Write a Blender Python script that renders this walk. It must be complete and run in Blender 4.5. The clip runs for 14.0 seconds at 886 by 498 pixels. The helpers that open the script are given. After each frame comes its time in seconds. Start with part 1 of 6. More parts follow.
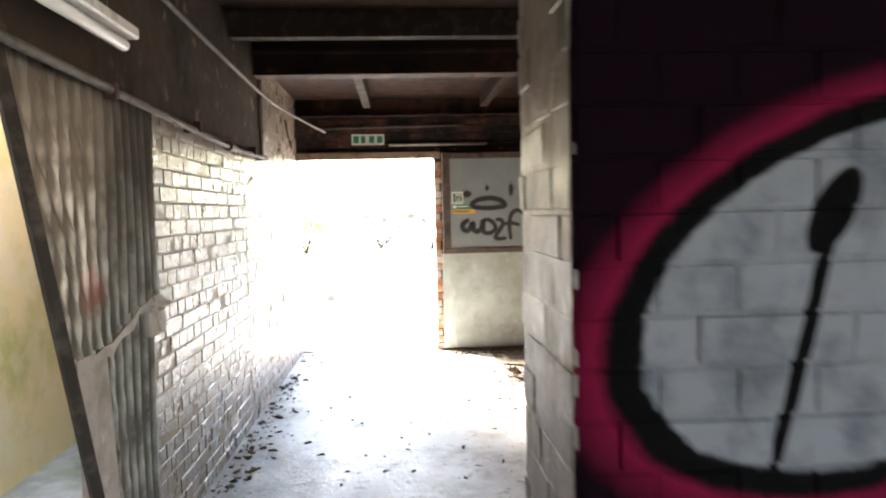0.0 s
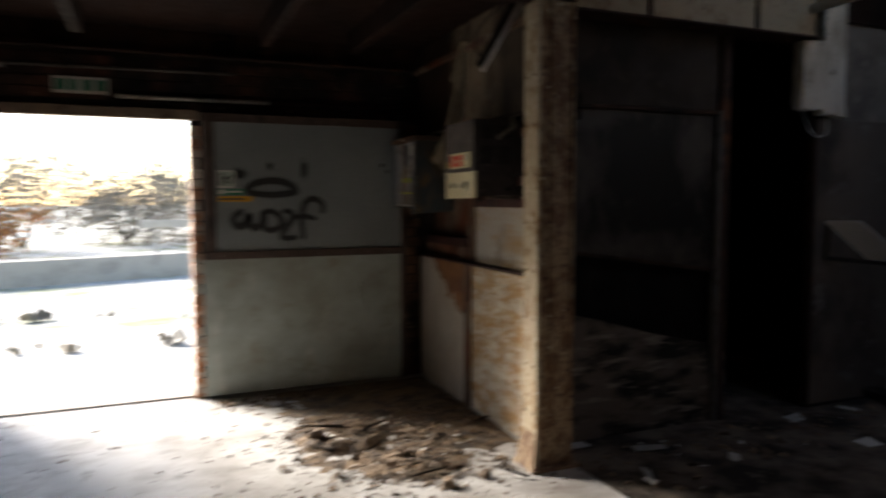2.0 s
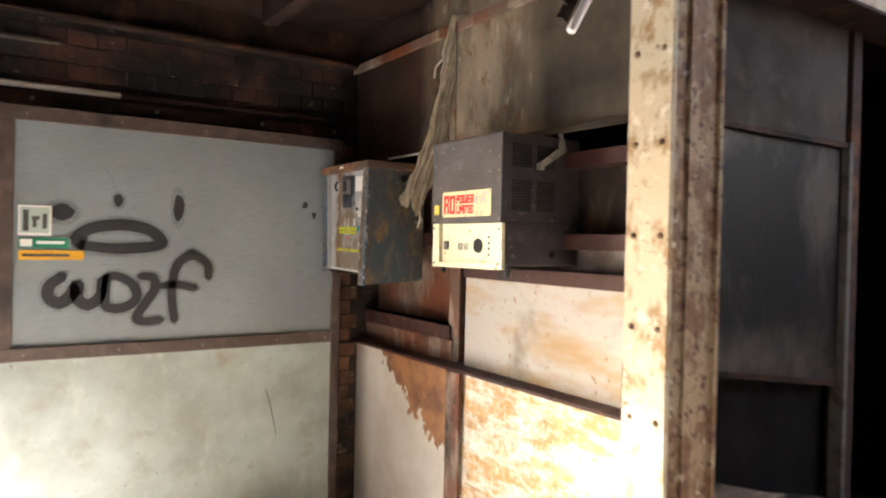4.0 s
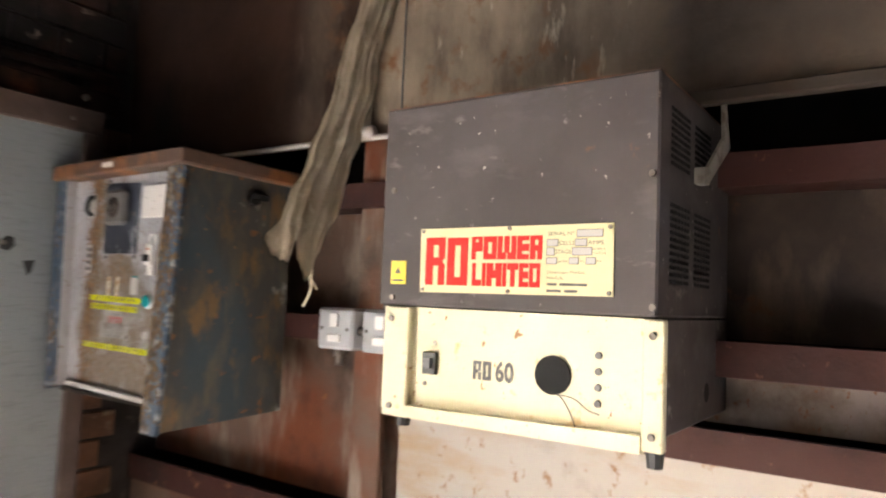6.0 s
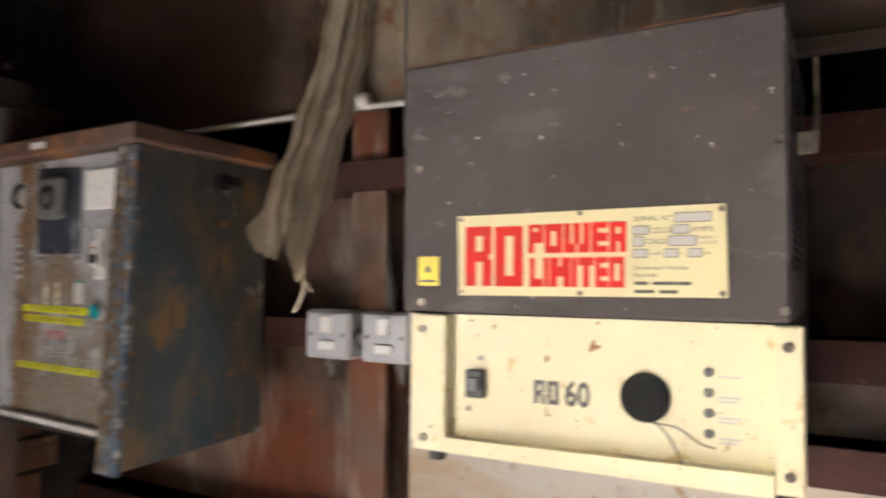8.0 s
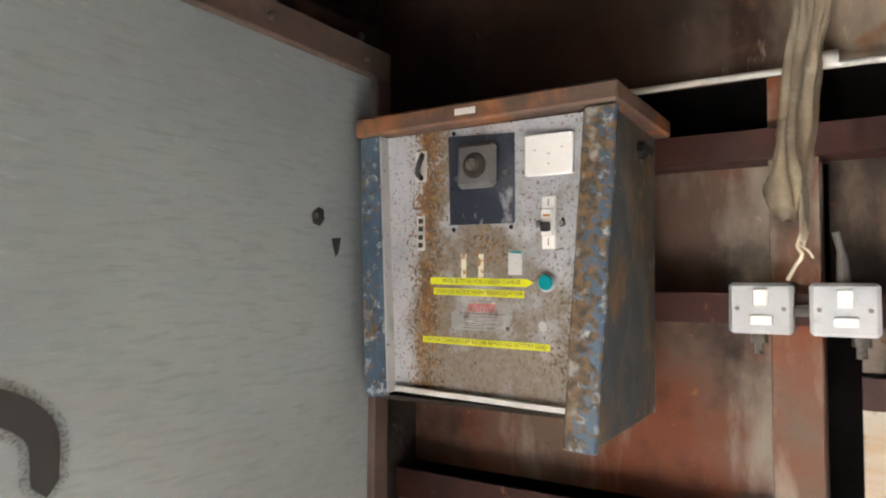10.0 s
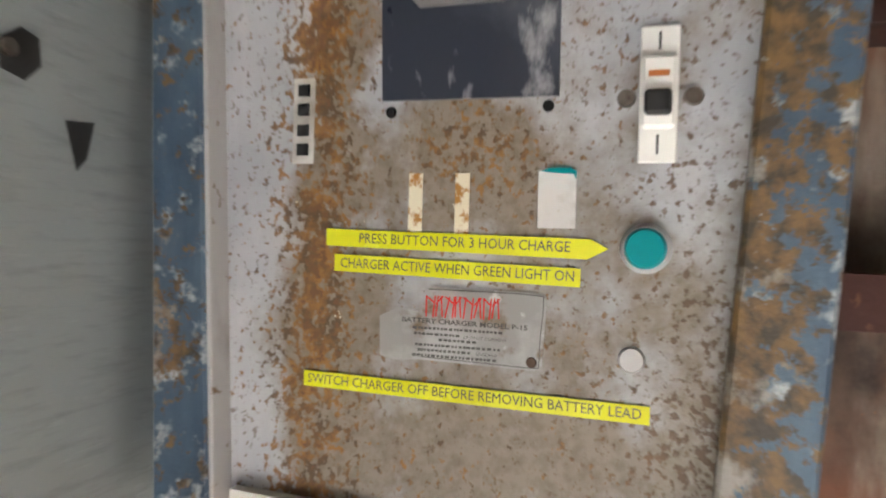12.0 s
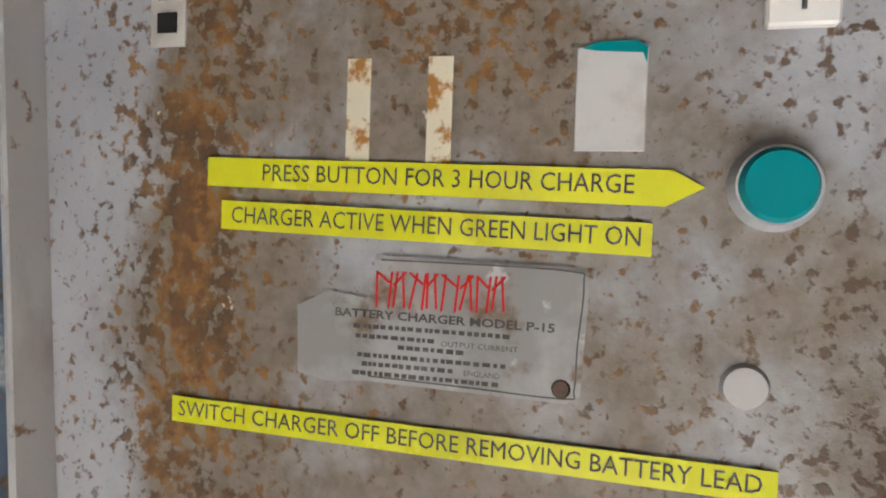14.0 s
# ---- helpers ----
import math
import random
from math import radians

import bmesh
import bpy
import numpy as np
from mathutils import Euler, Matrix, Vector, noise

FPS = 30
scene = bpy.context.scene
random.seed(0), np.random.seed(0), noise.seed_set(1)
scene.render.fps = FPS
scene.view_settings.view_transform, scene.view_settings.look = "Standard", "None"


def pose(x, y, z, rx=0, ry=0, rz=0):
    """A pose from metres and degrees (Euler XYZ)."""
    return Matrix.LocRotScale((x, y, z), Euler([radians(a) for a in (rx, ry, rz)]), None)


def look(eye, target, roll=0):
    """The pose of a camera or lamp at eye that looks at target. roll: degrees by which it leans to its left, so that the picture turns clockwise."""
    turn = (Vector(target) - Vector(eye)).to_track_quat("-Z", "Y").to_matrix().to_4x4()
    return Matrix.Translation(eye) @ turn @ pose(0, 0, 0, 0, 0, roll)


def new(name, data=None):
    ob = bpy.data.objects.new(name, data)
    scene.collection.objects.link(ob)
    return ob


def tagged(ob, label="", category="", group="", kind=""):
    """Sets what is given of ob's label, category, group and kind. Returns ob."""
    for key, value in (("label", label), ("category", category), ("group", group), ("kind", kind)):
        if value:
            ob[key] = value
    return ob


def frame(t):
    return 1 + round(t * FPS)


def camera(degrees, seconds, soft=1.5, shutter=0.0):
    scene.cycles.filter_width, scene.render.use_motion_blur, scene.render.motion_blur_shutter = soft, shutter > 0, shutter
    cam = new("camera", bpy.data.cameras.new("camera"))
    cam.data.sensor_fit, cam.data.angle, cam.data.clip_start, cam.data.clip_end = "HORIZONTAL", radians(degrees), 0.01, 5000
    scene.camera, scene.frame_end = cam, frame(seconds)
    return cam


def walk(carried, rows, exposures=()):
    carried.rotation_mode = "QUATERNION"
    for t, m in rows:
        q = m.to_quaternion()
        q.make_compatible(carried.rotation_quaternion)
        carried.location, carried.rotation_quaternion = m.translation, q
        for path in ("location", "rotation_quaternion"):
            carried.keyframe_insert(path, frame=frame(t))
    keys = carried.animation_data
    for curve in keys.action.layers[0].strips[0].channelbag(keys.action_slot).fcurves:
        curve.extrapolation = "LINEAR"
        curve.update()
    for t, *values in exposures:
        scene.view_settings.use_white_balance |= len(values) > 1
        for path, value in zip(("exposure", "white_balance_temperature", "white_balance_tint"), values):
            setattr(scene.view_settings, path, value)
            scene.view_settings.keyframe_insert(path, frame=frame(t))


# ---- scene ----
cam = camera(65.3, 14.0, soft=2.0, shutter=0.5)
PATH = [
    (0, (1.05, 0.943, 1.429), (1.17, 2.939, 1.323), -1.3),
    (0.5, (1.0, 1.396, 1.523), (1.0605, 3.388, 1.351), 0.7),
    (1, (0.98, 1.89, 1.554), (1.111, 3.874, 1.338), 0.6),
    (1.5, (1.028, 2.399, 1.416), (1.318, 4.373, 1.274), -1.0),
    (2, (1.16, 2.887, 1.417), (1.928, 4.729, 1.277), -0.2),
    (2.5, (1.245, 3.315, 1.39), (2.418, 4.932, 1.295), -0.2),
    (3, (1.328, 3.792, 1.456), (2.398, 5.479, 1.355), -0.4),
    (3.5, (1.369, 4.299, 1.504), (2.46, 5.973, 1.42), 1.9),
    (3.7, (1.401, 4.486, 1.51), (2.484, 6.167, 1.459), 1.5),
    (5.8, (2.025, 6.24, 1.604), (3.596, 7.471, 1.734), 2.0),
    (6, (2.078, 6.328, 1.602), (3.714, 7.469, 1.75), 2.4),
    (6.5, (2.193, 6.506, 1.609), (4.012, 7.324, 1.762), 1.6),
    (7, (2.257, 6.566, 1.622), (4.147, 7.207, 1.751), 1.4),
    (7.5, (2.264, 6.567, 1.624), (4.119, 7.305, 1.737), 2.0),
    (8, (2.182, 6.546, 1.629), (3.912, 7.547, 1.723), 0.4),
    (8.5, (2.011, 6.626, 1.615), (3.621, 7.81, 1.685), 0.8),
    (9, (1.854, 6.786, 1.613), (3.475, 7.957, 1.665), -0.2),
    (9.2, (1.827, 6.868, 1.595), (3.433, 8.059, 1.642), 0.2),
    (11.3, (2.203, 7.542, 1.565), (4.109, 8.135, 1.681), 0.6),
    (11.5, (2.285, 7.574, 1.569), (4.205, 8.129, 1.653), 0.9),
    (12, (2.448, 7.61, 1.573), (4.351, 8.226, 1.564), 1.7),
    (12.5, (2.551, 7.646, 1.564), (4.466, 8.216, 1.488), 1.5),
    (13, (2.601, 7.664, 1.56), (4.53, 8.187, 1.495), 1.9),
    (13.5, (2.626, 7.67, 1.557), (4.556, 8.186, 1.487), 2.0),
    (14, (2.638, 7.67, 1.558), (4.569, 8.188, 1.487), 2.0),
]
EXPOSURES = [(0, 4.55, 7000, 13), (0.5, 3.7, 6900, 13), (1, 3.25, 6900, 12), (1.5, 2.2, 7000, 12), (2, 1.65, 6900, 12), (2.3, 2.9, 6800, 12), (2.6, 4.25, 6700, 12), (3, 4.85, 6700, 12), (3.5, 5.0, 6700, 12), (6, 4.95, 6500, 15), (7.5, 4.47, 6350, 14), (8.5, 4.65, 6400, 14), (9, 5.15, 6300, 12), (11.5, 5.3, 6300, 9), (12, 5.2, 6300, 9), (14, 4.88, 6150, 10)]
walk(cam, [(t, look(eye, target, roll)) for t, eye, target, roll in PATH], EXPOSURES)

# ---------------------------------------------------------------- daylight
world = bpy.data.worlds.new("sky")
scene.world = world
world.use_nodes = True
wn = world.node_tree
sky = wn.nodes.new("ShaderNodeTexSky")
sky.sky_type = "NISHITA"
sky.sun_disc = False
sky.sun_elevation = radians(27)
sky.sun_rotation = radians(-38)
sky.dust_density = 1.0
wn.nodes["Background"].inputs["Strength"].default_value = 0.15
wn.links.new(sky.outputs[0], wn.nodes["Background"].inputs["Color"])
sun_data = bpy.data.lights.new("sun", "SUN")
sun_data.energy = 5.0
sun_data.angle = radians(25)
sun_data.color = (1.0, 0.985, 0.96)
sun_ob = new("sun", sun_data)
sun_ob.matrix_world = look((-2.69, 11.73, 3.06), (1.0, 7.0, 0.0))

# ---------------------------------------------------------------- materials


def nodes_of(m):
    m.use_nodes = True
    t = m.node_tree
    return t, t.nodes["Principled BSDF"]


def link(t, a, b):
    t.links.new(a, b)


def noise_fac(t, scale, low, high, detail=6.0, stretch=None, rough=0.6, seed=0.0, own=False):
    """A 0..1 mask of noise in metres of the place, cut between low and high."""
    if own:
        geo = t.nodes.new("ShaderNodeTexCoord").outputs["Object"]
    else:
        geo = t.nodes.new("ShaderNodeNewGeometry").outputs["Position"]
    mp = t.nodes.new("ShaderNodeMapping")
    mp.inputs["Location"].default_value = (seed * 3.7, seed * 1.3, seed * 2.1)
    if stretch:
        mp.inputs["Scale"].default_value = stretch
    link(t, geo, mp.inputs["Vector"])
    n = t.nodes.new("ShaderNodeTexNoise")
    n.inputs["Scale"].default_value = scale
    n.inputs["Detail"].default_value = detail
    n.inputs["Roughness"].default_value = rough
    link(t, mp.outputs[0], n.inputs["Vector"])
    r = t.nodes.new("ShaderNodeMapRange")
    r.inputs["From Min"].default_value = low
    r.inputs["From Max"].default_value = high
    link(t, n.outputs[0], r.inputs["Value"])
    return r.outputs[0]


def mix_rgb(t, fac, a, b, mode="MIX"):
    m = t.nodes.new("ShaderNodeMix")
    m.data_type = "RGBA"
    m.blend_type = mode
    for sock, v in ((m.inputs["Factor"], fac), (m.inputs[6], a), (m.inputs[7], b)):
        if isinstance(v, (int, float)):
            sock.default_value = v
        elif isinstance(v, tuple):
            sock.default_value = (*v, 1.0) if len(v) == 3 else v
        else:
            link(t, v, sock)
    return m.outputs[2]


def mathn(t, op, a, b=None, c=None):
    n = t.nodes.new("ShaderNodeMath")
    n.operation = op
    for i, v in enumerate((a, b, c)):
        if v is None:
            continue
        if isinstance(v, (int, float)):
            n.inputs[i].default_value = v
        else:
            link(t, v, n.inputs[i])
    return n.outputs[0]


def height(t, bsdf, value, strength, distance):
    b = t.nodes.new("ShaderNodeBump")
    b.inputs["Strength"].default_value = strength
    b.inputs["Distance"].default_value = distance
    link(t, value, b.inputs["Height"])
    link(t, b.outputs[0], bsdf.inputs["Normal"])


def surface(name, base, layers=(), rough=0.7, metal=0.0, bump=(60.0, 0.3, 0.002), vary=0.0, spec=0.5):
    """base colour, then layers of (colour, scale, low, high, stretch) over it; vary: brightness by piece."""
    m = bpy.data.materials.new(name)
    t, b = nodes_of(m)
    col = base
    fac = None
    for i, lay in enumerate(layers):
        c, sc, lo, hi = lay[:4]
        st = lay[4] if len(lay) > 4 else None
        fac = noise_fac(t, sc, lo, hi, stretch=st, seed=i + 1.0 + len(name) * 0.31)
        col = mix_rgb(t, fac, col, c)
    if vary:
        info = t.nodes.new("ShaderNodeObjectInfo")
        v = mathn(t, "MULTIPLY_ADD", info.outputs["Random"], vary, 1.0 - vary / 2)
        comb = t.nodes.new("ShaderNodeCombineColor")
        for s in ("Red", "Green", "Blue"):
            link(t, v, comb.inputs[s])
        col = mix_rgb(t, 1.0, col, comb.outputs[0], "MULTIPLY")
    if isinstance(col, tuple):
        b.inputs["Base Color"].default_value = (*col, 1)
    else:
        link(t, col, b.inputs["Base Color"])
    b.inputs["Metallic"].default_value = metal
    b.inputs["Specular IOR Level"].default_value = spec
    g = noise_fac(t, 9.0, 0.3, 0.7, seed=5.0)
    rr = t.nodes.new("ShaderNodeMapRange")
    rr.inputs["To Min"].default_value = max(0.05, rough - 0.12)
    rr.inputs["To Max"].default_value = min(1.0, rough + 0.12)
    link(t, g, rr.inputs["Value"])
    link(t, rr.outputs[0], b.inputs["Roughness"])
    if bump:
        h = noise_fac(t, bump[0], 0.2, 0.8, seed=7.0)
        height(t, b, h, bump[1], bump[2])
    return m


def plain(name, base, rough=0.5, metal=0.0):
    m = bpy.data.materials.new(name)
    t, b = nodes_of(m)
    b.inputs["Base Color"].default_value = (*base, 1)
    b.inputs["Roughness"].default_value = rough
    b.inputs["Metallic"].default_value = metal
    return m


RUST = (0.17, 0.065, 0.025)
RUST_HI = (0.36, 0.16, 0.05)
SOOT = (0.009, 0.0075, 0.0065)

m_white_brick = surface("painted_brick", (0.225, 0.188, 0.156), [((0.115, 0.084, 0.060), 3.4, 0.40, 0.66), ((0.13, 0.09, 0.062), 24.0, 0.55, 0.7), ((0.66, 0.64, 0.61), 9.0, 0.6, 0.75)], rough=0.32, bump=(38.0, 0.8, 0.005), vary=0.4)
m_mortar = surface("sooty_mortar", (0.25, 0.208, 0.172), [((0.15, 0.118, 0.092), 14.0, 0.45, 0.72)], rough=0.9, bump=(90.0, 0.8, 0.004))
m_mortar_dark = surface("smoked_mortar", (0.045, 0.034, 0.027), [((0.015, 0.011, 0.009), 4.0, 0.4, 0.6), ((0.14, 0.11, 0.085), 14.0, 0.62, 0.74)], rough=0.9, bump=(90.0, 0.8, 0.004))
m_red_brick = surface("sooty_red_brick", (0.115, 0.046, 0.029), [((0.010, 0.007, 0.006), 3.0, 0.34, 0.56), ((0.42, 0.33, 0.27), 19.0, 0.66, 0.74)], rough=0.85, bump=(60.0, 0.6, 0.003), vary=0.7)
m_strip_brick = surface("browned_brick", (0.20, 0.10, 0.055), [((0.03, 0.018, 0.013), 2.4, 0.42, 0.60), ((0.34, 0.27, 0.19), 15.0, 0.58, 0.72)], rough=0.85, bump=(60.0, 0.6, 0.003), vary=0.6)
m_jamb_brick = surface("worn_orange_brick", (0.40, 0.18, 0.09), [((0.55, 0.48, 0.40), 11.0, 0.45, 0.6), ((0.15, 0.07, 0.04), 17.0, 0.6, 0.75)], rough=0.85, bump=(60.0, 0.6, 0.003), vary=0.5)
m_floor = surface("dusty_concrete", (0.54, 0.52, 0.49), [((0.30, 0.27, 0.235), 2.3, 0.46, 0.66), ((0.15, 0.125, 0.10), 11.0, 0.6, 0.72), ((0.55, 0.53, 0.50), 5.0, 0.55, 0.75)], rough=0.5, bump=(35.0, 0.6, 0.006))
m_ceiling = surface("smoked_board", (0.028, 0.0140, 0.010), [((0.009, 0.007, 0.006), 1.7, 0.42, 0.7), ((0.075, 0.045, 0.028), 8.0, 0.64, 0.8)], spec=0.1, rough=0.8, bump=(30.0, 0.4, 0.004))
m_beam = surface("smoked_steel", (0.038, 0.021, 0.016), [(RUST, 6.0, 0.55, 0.75), (SOOT, 3.0, 0.5, 0.7)], spec=0.15, rough=0.75, bump=(50.0, 0.4, 0.003))
m_beam_pale = surface("flaking_cream_steel", (0.37, 0.285, 0.18), [((0.20, 0.11, 0.05), 9.0, 0.5, 0.68), ((0.09, 0.05, 0.03), 22.0, 0.6, 0.7)], rough=0.75, bump=(50.0, 0.5, 0.003))
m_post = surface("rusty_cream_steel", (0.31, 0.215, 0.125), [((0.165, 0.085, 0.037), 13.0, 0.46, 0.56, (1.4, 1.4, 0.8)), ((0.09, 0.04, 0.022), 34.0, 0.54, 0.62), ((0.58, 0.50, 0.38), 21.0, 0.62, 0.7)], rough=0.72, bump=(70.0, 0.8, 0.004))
m_rail = surface("red_oxide_steel", (0.058, 0.022, 0.017), [((0.025, 0.015, 0.013), 7.0, 0.45, 0.7), ((0.22, 0.11, 0.06), 25.0, 0.62, 0.74)], spec=0.25, rough=0.6, bump=(60.0, 0.4, 0.002))
m_rust_panel = surface("rusted_sheet", (0.14, 0.09, 0.064), [((0.17, 0.052, 0.022), 2.6, 0.44, 0.6), ((0.30, 0.245, 0.195), 7.0, 0.50, 0.66, (1, 1, 0.3)), ((0.022, 0.015, 0.012), 3.6, 0.54, 0.72), ((0.25, 0.11, 0.04), 30.0, 0.64, 0.72)], spec=0.25, rough=0.65, bump=(40.0, 0.5, 0.003))
m_browned_sheet = surface("browned_sheet", (0.075, 0.055, 0.042), [((0.030, 0.021, 0.017), 3.0, 0.42, 0.62), ((0.14, 0.10, 0.072), 7.0, 0.54, 0.72, (1, 1, 0.4)), ((0.13, 0.055, 0.025), 14.0, 0.62, 0.72)], spec=0.2, rough=0.65, bump=(40.0, 0.4, 0.003))
m_grey_panel = surface("smoked_plaster", (0.050, 0.038, 0.029), [((0.022, 0.017, 0.014), 2.2, 0.4, 0.62), ((0.085, 0.062, 0.042), 6.0, 0.58, 0.78)], spec=0.15, rough=0.8, bump=(40.0, 0.3, 0.003))
# Near-black soot; also stands in for shade in the recess and back room.
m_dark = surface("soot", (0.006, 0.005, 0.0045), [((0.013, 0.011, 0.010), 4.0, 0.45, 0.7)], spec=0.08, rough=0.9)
m_whitewall = surface("stained_white_wall", (0.80, 0.705, 0.585), [((0.40, 0.335, 0.27), 1.6, 0.42, 0.68), ((0.20, 0.18, 0.16), 9.0, 0.62, 0.75)], rough=0.85, bump=(30.0, 0.4, 0.003))
m_door_board = surface("grey_white_board", (0.25, 0.278, 0.282), [((0.205, 0.228, 0.232), 2.2, 0.4, 0.7), ((0.185, 0.205, 0.208), 34.0, 0.50, 0.74, (0.5, 1.0, 3.2)), ((0.29, 0.315, 0.32), 50.0, 0.60, 0.76, (0.5, 1.0, 3.2)), ((0.22, 0.20, 0.17), 45.0, 0.7, 0.76)], rough=0.55, bump=(80.0, 0.2, 0.001))
m_door_low = surface("streaked_pale_board", (0.42, 0.48, 0.45), [((0.29, 0.31, 0.265), 2.8, 0.42, 0.66), ((0.60, 0.63, 0.58), 3.4, 0.56, 0.72, (1, 1, 0.45)), ((0.27, 0.25, 0.18), 5.0, 0.58, 0.74), ((0.12, 0.10, 0.07), 22.0, 0.66, 0.75)], rough=0.5, bump=(70.0, 0.25, 0.001))
m_door_frame = surface("dark_brown_frame", (0.075, 0.05, 0.04), [((0.13, 0.09, 0.07), 12.0, 0.5, 0.7), ((0.03, 0.02, 0.017), 5.0, 0.55, 0.7)], rough=0.6)


def corrugated_material():
    """Galvanised sheet: pale rubbed ridges, darker troughs, darker towards the top, one red smear."""
    m = bpy.data.materials.new("grimy_corrugated_sheet")
    t, b = nodes_of(m)
    sep = t.nodes.new("ShaderNodeSeparateXYZ")
    link(t, t.nodes.new("ShaderNodeNewGeometry").outputs["Position"], sep.inputs[0])
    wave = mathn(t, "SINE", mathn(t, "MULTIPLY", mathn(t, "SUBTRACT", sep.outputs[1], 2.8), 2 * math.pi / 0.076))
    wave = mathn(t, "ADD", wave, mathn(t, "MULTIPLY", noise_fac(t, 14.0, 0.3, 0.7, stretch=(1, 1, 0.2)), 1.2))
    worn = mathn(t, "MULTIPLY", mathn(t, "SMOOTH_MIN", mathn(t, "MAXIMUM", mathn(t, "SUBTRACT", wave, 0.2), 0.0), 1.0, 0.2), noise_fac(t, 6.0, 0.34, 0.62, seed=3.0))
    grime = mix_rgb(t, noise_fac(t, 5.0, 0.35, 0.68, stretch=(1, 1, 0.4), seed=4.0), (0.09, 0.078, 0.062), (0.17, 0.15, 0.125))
    # Darker with height, the border broken up by noise.
    darkening = mathn(t, "MULTIPLY", mathn(t, "MULTIPLY_ADD", sep.outputs[2], 1.4, -1.75), 1.0)
    darkening = mathn(t, "MINIMUM", mathn(t, "MAXIMUM", mathn(t, "ADD", darkening, mathn(t, "MULTIPLY", noise_fac(t, 3.0, 0.3, 0.7, seed=5.0), 0.5)), 0.0), 0.85)
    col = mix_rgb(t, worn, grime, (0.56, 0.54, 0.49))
    col = mix_rgb(t, darkening, col, (0.075, 0.06, 0.045))
    dy = mathn(t, "DIVIDE", mathn(t, "SUBTRACT", sep.outputs[1], 3.25), 0.13)
    dz = mathn(t, "DIVIDE", mathn(t, "SUBTRACT", sep.outputs[2], 1.20), 0.10)
    d = mathn(t, "ADD", mathn(t, "MULTIPLY", dy, dy), mathn(t, "MULTIPLY", dz, dz))
    red = mathn(t, "MULTIPLY", mathn(t, "MAXIMUM", mathn(t, "SUBTRACT", 1.0, d), 0.0), noise_fac(t, 9.0, 0.35, 0.6, seed=6.0))
    col = mix_rgb(t, mathn(t, "MULTIPLY", red, 0.6), col, (0.25, 0.06, 0.05))
    link(t, col, b.inputs["Base Color"])
    b.inputs["Roughness"].default_value = 0.6
    b.inputs["Specular IOR Level"].default_value = 0.3
    height(t, b, noise_fac(t, 40.0, 0.2, 0.8, seed=7.0), 0.3, 0.002)
    return m


m_corr = corrugated_material()
m_render = surface("ochre_render", (0.74, 0.58, 0.31), [((0.42, 0.40, 0.14), 2.0, 0.45, 0.68), ((0.72, 0.62, 0.42), 3.0, 0.5, 0.7)], rough=0.9, bump=(30.0, 0.5, 0.005))
m_dusty_lintel = surface("dusty_lintel", (0.24, 0.175, 0.125), [((0.10, 0.065, 0.045), 7.0, 0.45, 0.68), ((0.36, 0.30, 0.23), 16.0, 0.58, 0.72)], rough=0.85)
m_conduit = surface("grey_conduit", (0.11, 0.10, 0.09), [((0.055, 0.042, 0.034), 12.0, 0.5, 0.7)], rough=0.7, spec=0.25)
m_ground = surface("pale_yard_ground", (0.55, 0.53, 0.49), [((0.22, 0.24, 0.12), 0.9, 0.5, 0.65), ((0.3, 0.28, 0.24), 4.0, 0.5, 0.7)], rough=0.95, bump=(12.0, 0.5, 0.02))

# ---------------------------------------------------------------- mesh helpers


def link_mesh(name, bm, mat, smooth=False):
    me = bpy.data.meshes.new(name)
    bmesh.ops.recalc_face_normals(bm, faces=bm.faces)
    bm.to_mesh(me)
    bm.free()
    for m in (mat if isinstance(mat, (list, tuple)) else [mat]):
        me.materials.append(m)
    if smooth:
        for p in me.polygons:
            p.use_smooth = True
    return new(name, me)


def part(name, bm, mat, parent, label="", smooth=False):
    ob = link_mesh(name, bm, mat, smooth)
    ob.parent = parent
    root, inv = parent, Matrix.Identity(4)
    chain = []
    while root is not None:
        chain.append(root)
        root = root.parent
    if chain[-1].type == "EMPTY":
        inv = chain[-1].matrix_basis.inverted() if len(chain) == 1 else Matrix.Identity(4)
    ob.matrix_parent_inverse = inv
    return tagged(ob, label)


def thing(name, at, label, category, group="", kind=""):
    e = new(name)
    e.empty_display_size = 0.1
    e.matrix_basis = Matrix.Translation(at)
    return tagged(e, label, category, group, kind)


def solid(name, bm, mat, label, category, kind="", smooth=False, group=""):
    return tagged(link_mesh(name, bm, mat, smooth), label, category, group, kind)


def structure(name, bm, mat, label):
    return solid(name, bm, mat, label, name.split("_")[0], "structure")


def box(bm, x0, x1, y0, y1, z0, z1, bevel=0.0):
    r = bmesh.ops.create_cube(bm, size=1.0)
    vs = r["verts"]
    bmesh.ops.scale(bm, vec=(abs(x1 - x0), abs(y1 - y0), abs(z1 - z0)), verts=vs)
    bmesh.ops.translate(bm, vec=((x0 + x1) / 2, (y0 + y1) / 2, (z0 + z1) / 2), verts=vs)
    if bevel:
        es = list({e for v in vs for e in v.link_edges})
        bmesh.ops.bevel(bm, geom=es, offset=bevel, segments=1, affect="EDGES")
    return bm


def boxes(*specs, bevel=0.0):
    bm = bmesh.new()
    for s in specs:
        box(bm, *s, bevel=bevel)
    return bm


def rod(bm, a, b, r, seg=12, r2=None):
    a, b = Vector(a), Vector(b)
    d = b - a
    m = Matrix.Translation((a + b) / 2) @ d.to_track_quat("Z", "Y").to_matrix().to_4x4()
    bmesh.ops.create_cone(bm, cap_ends=True, segments=seg, radius1=r, radius2=r if r2 is None else r2, depth=d.length, matrix=m)
    return bm


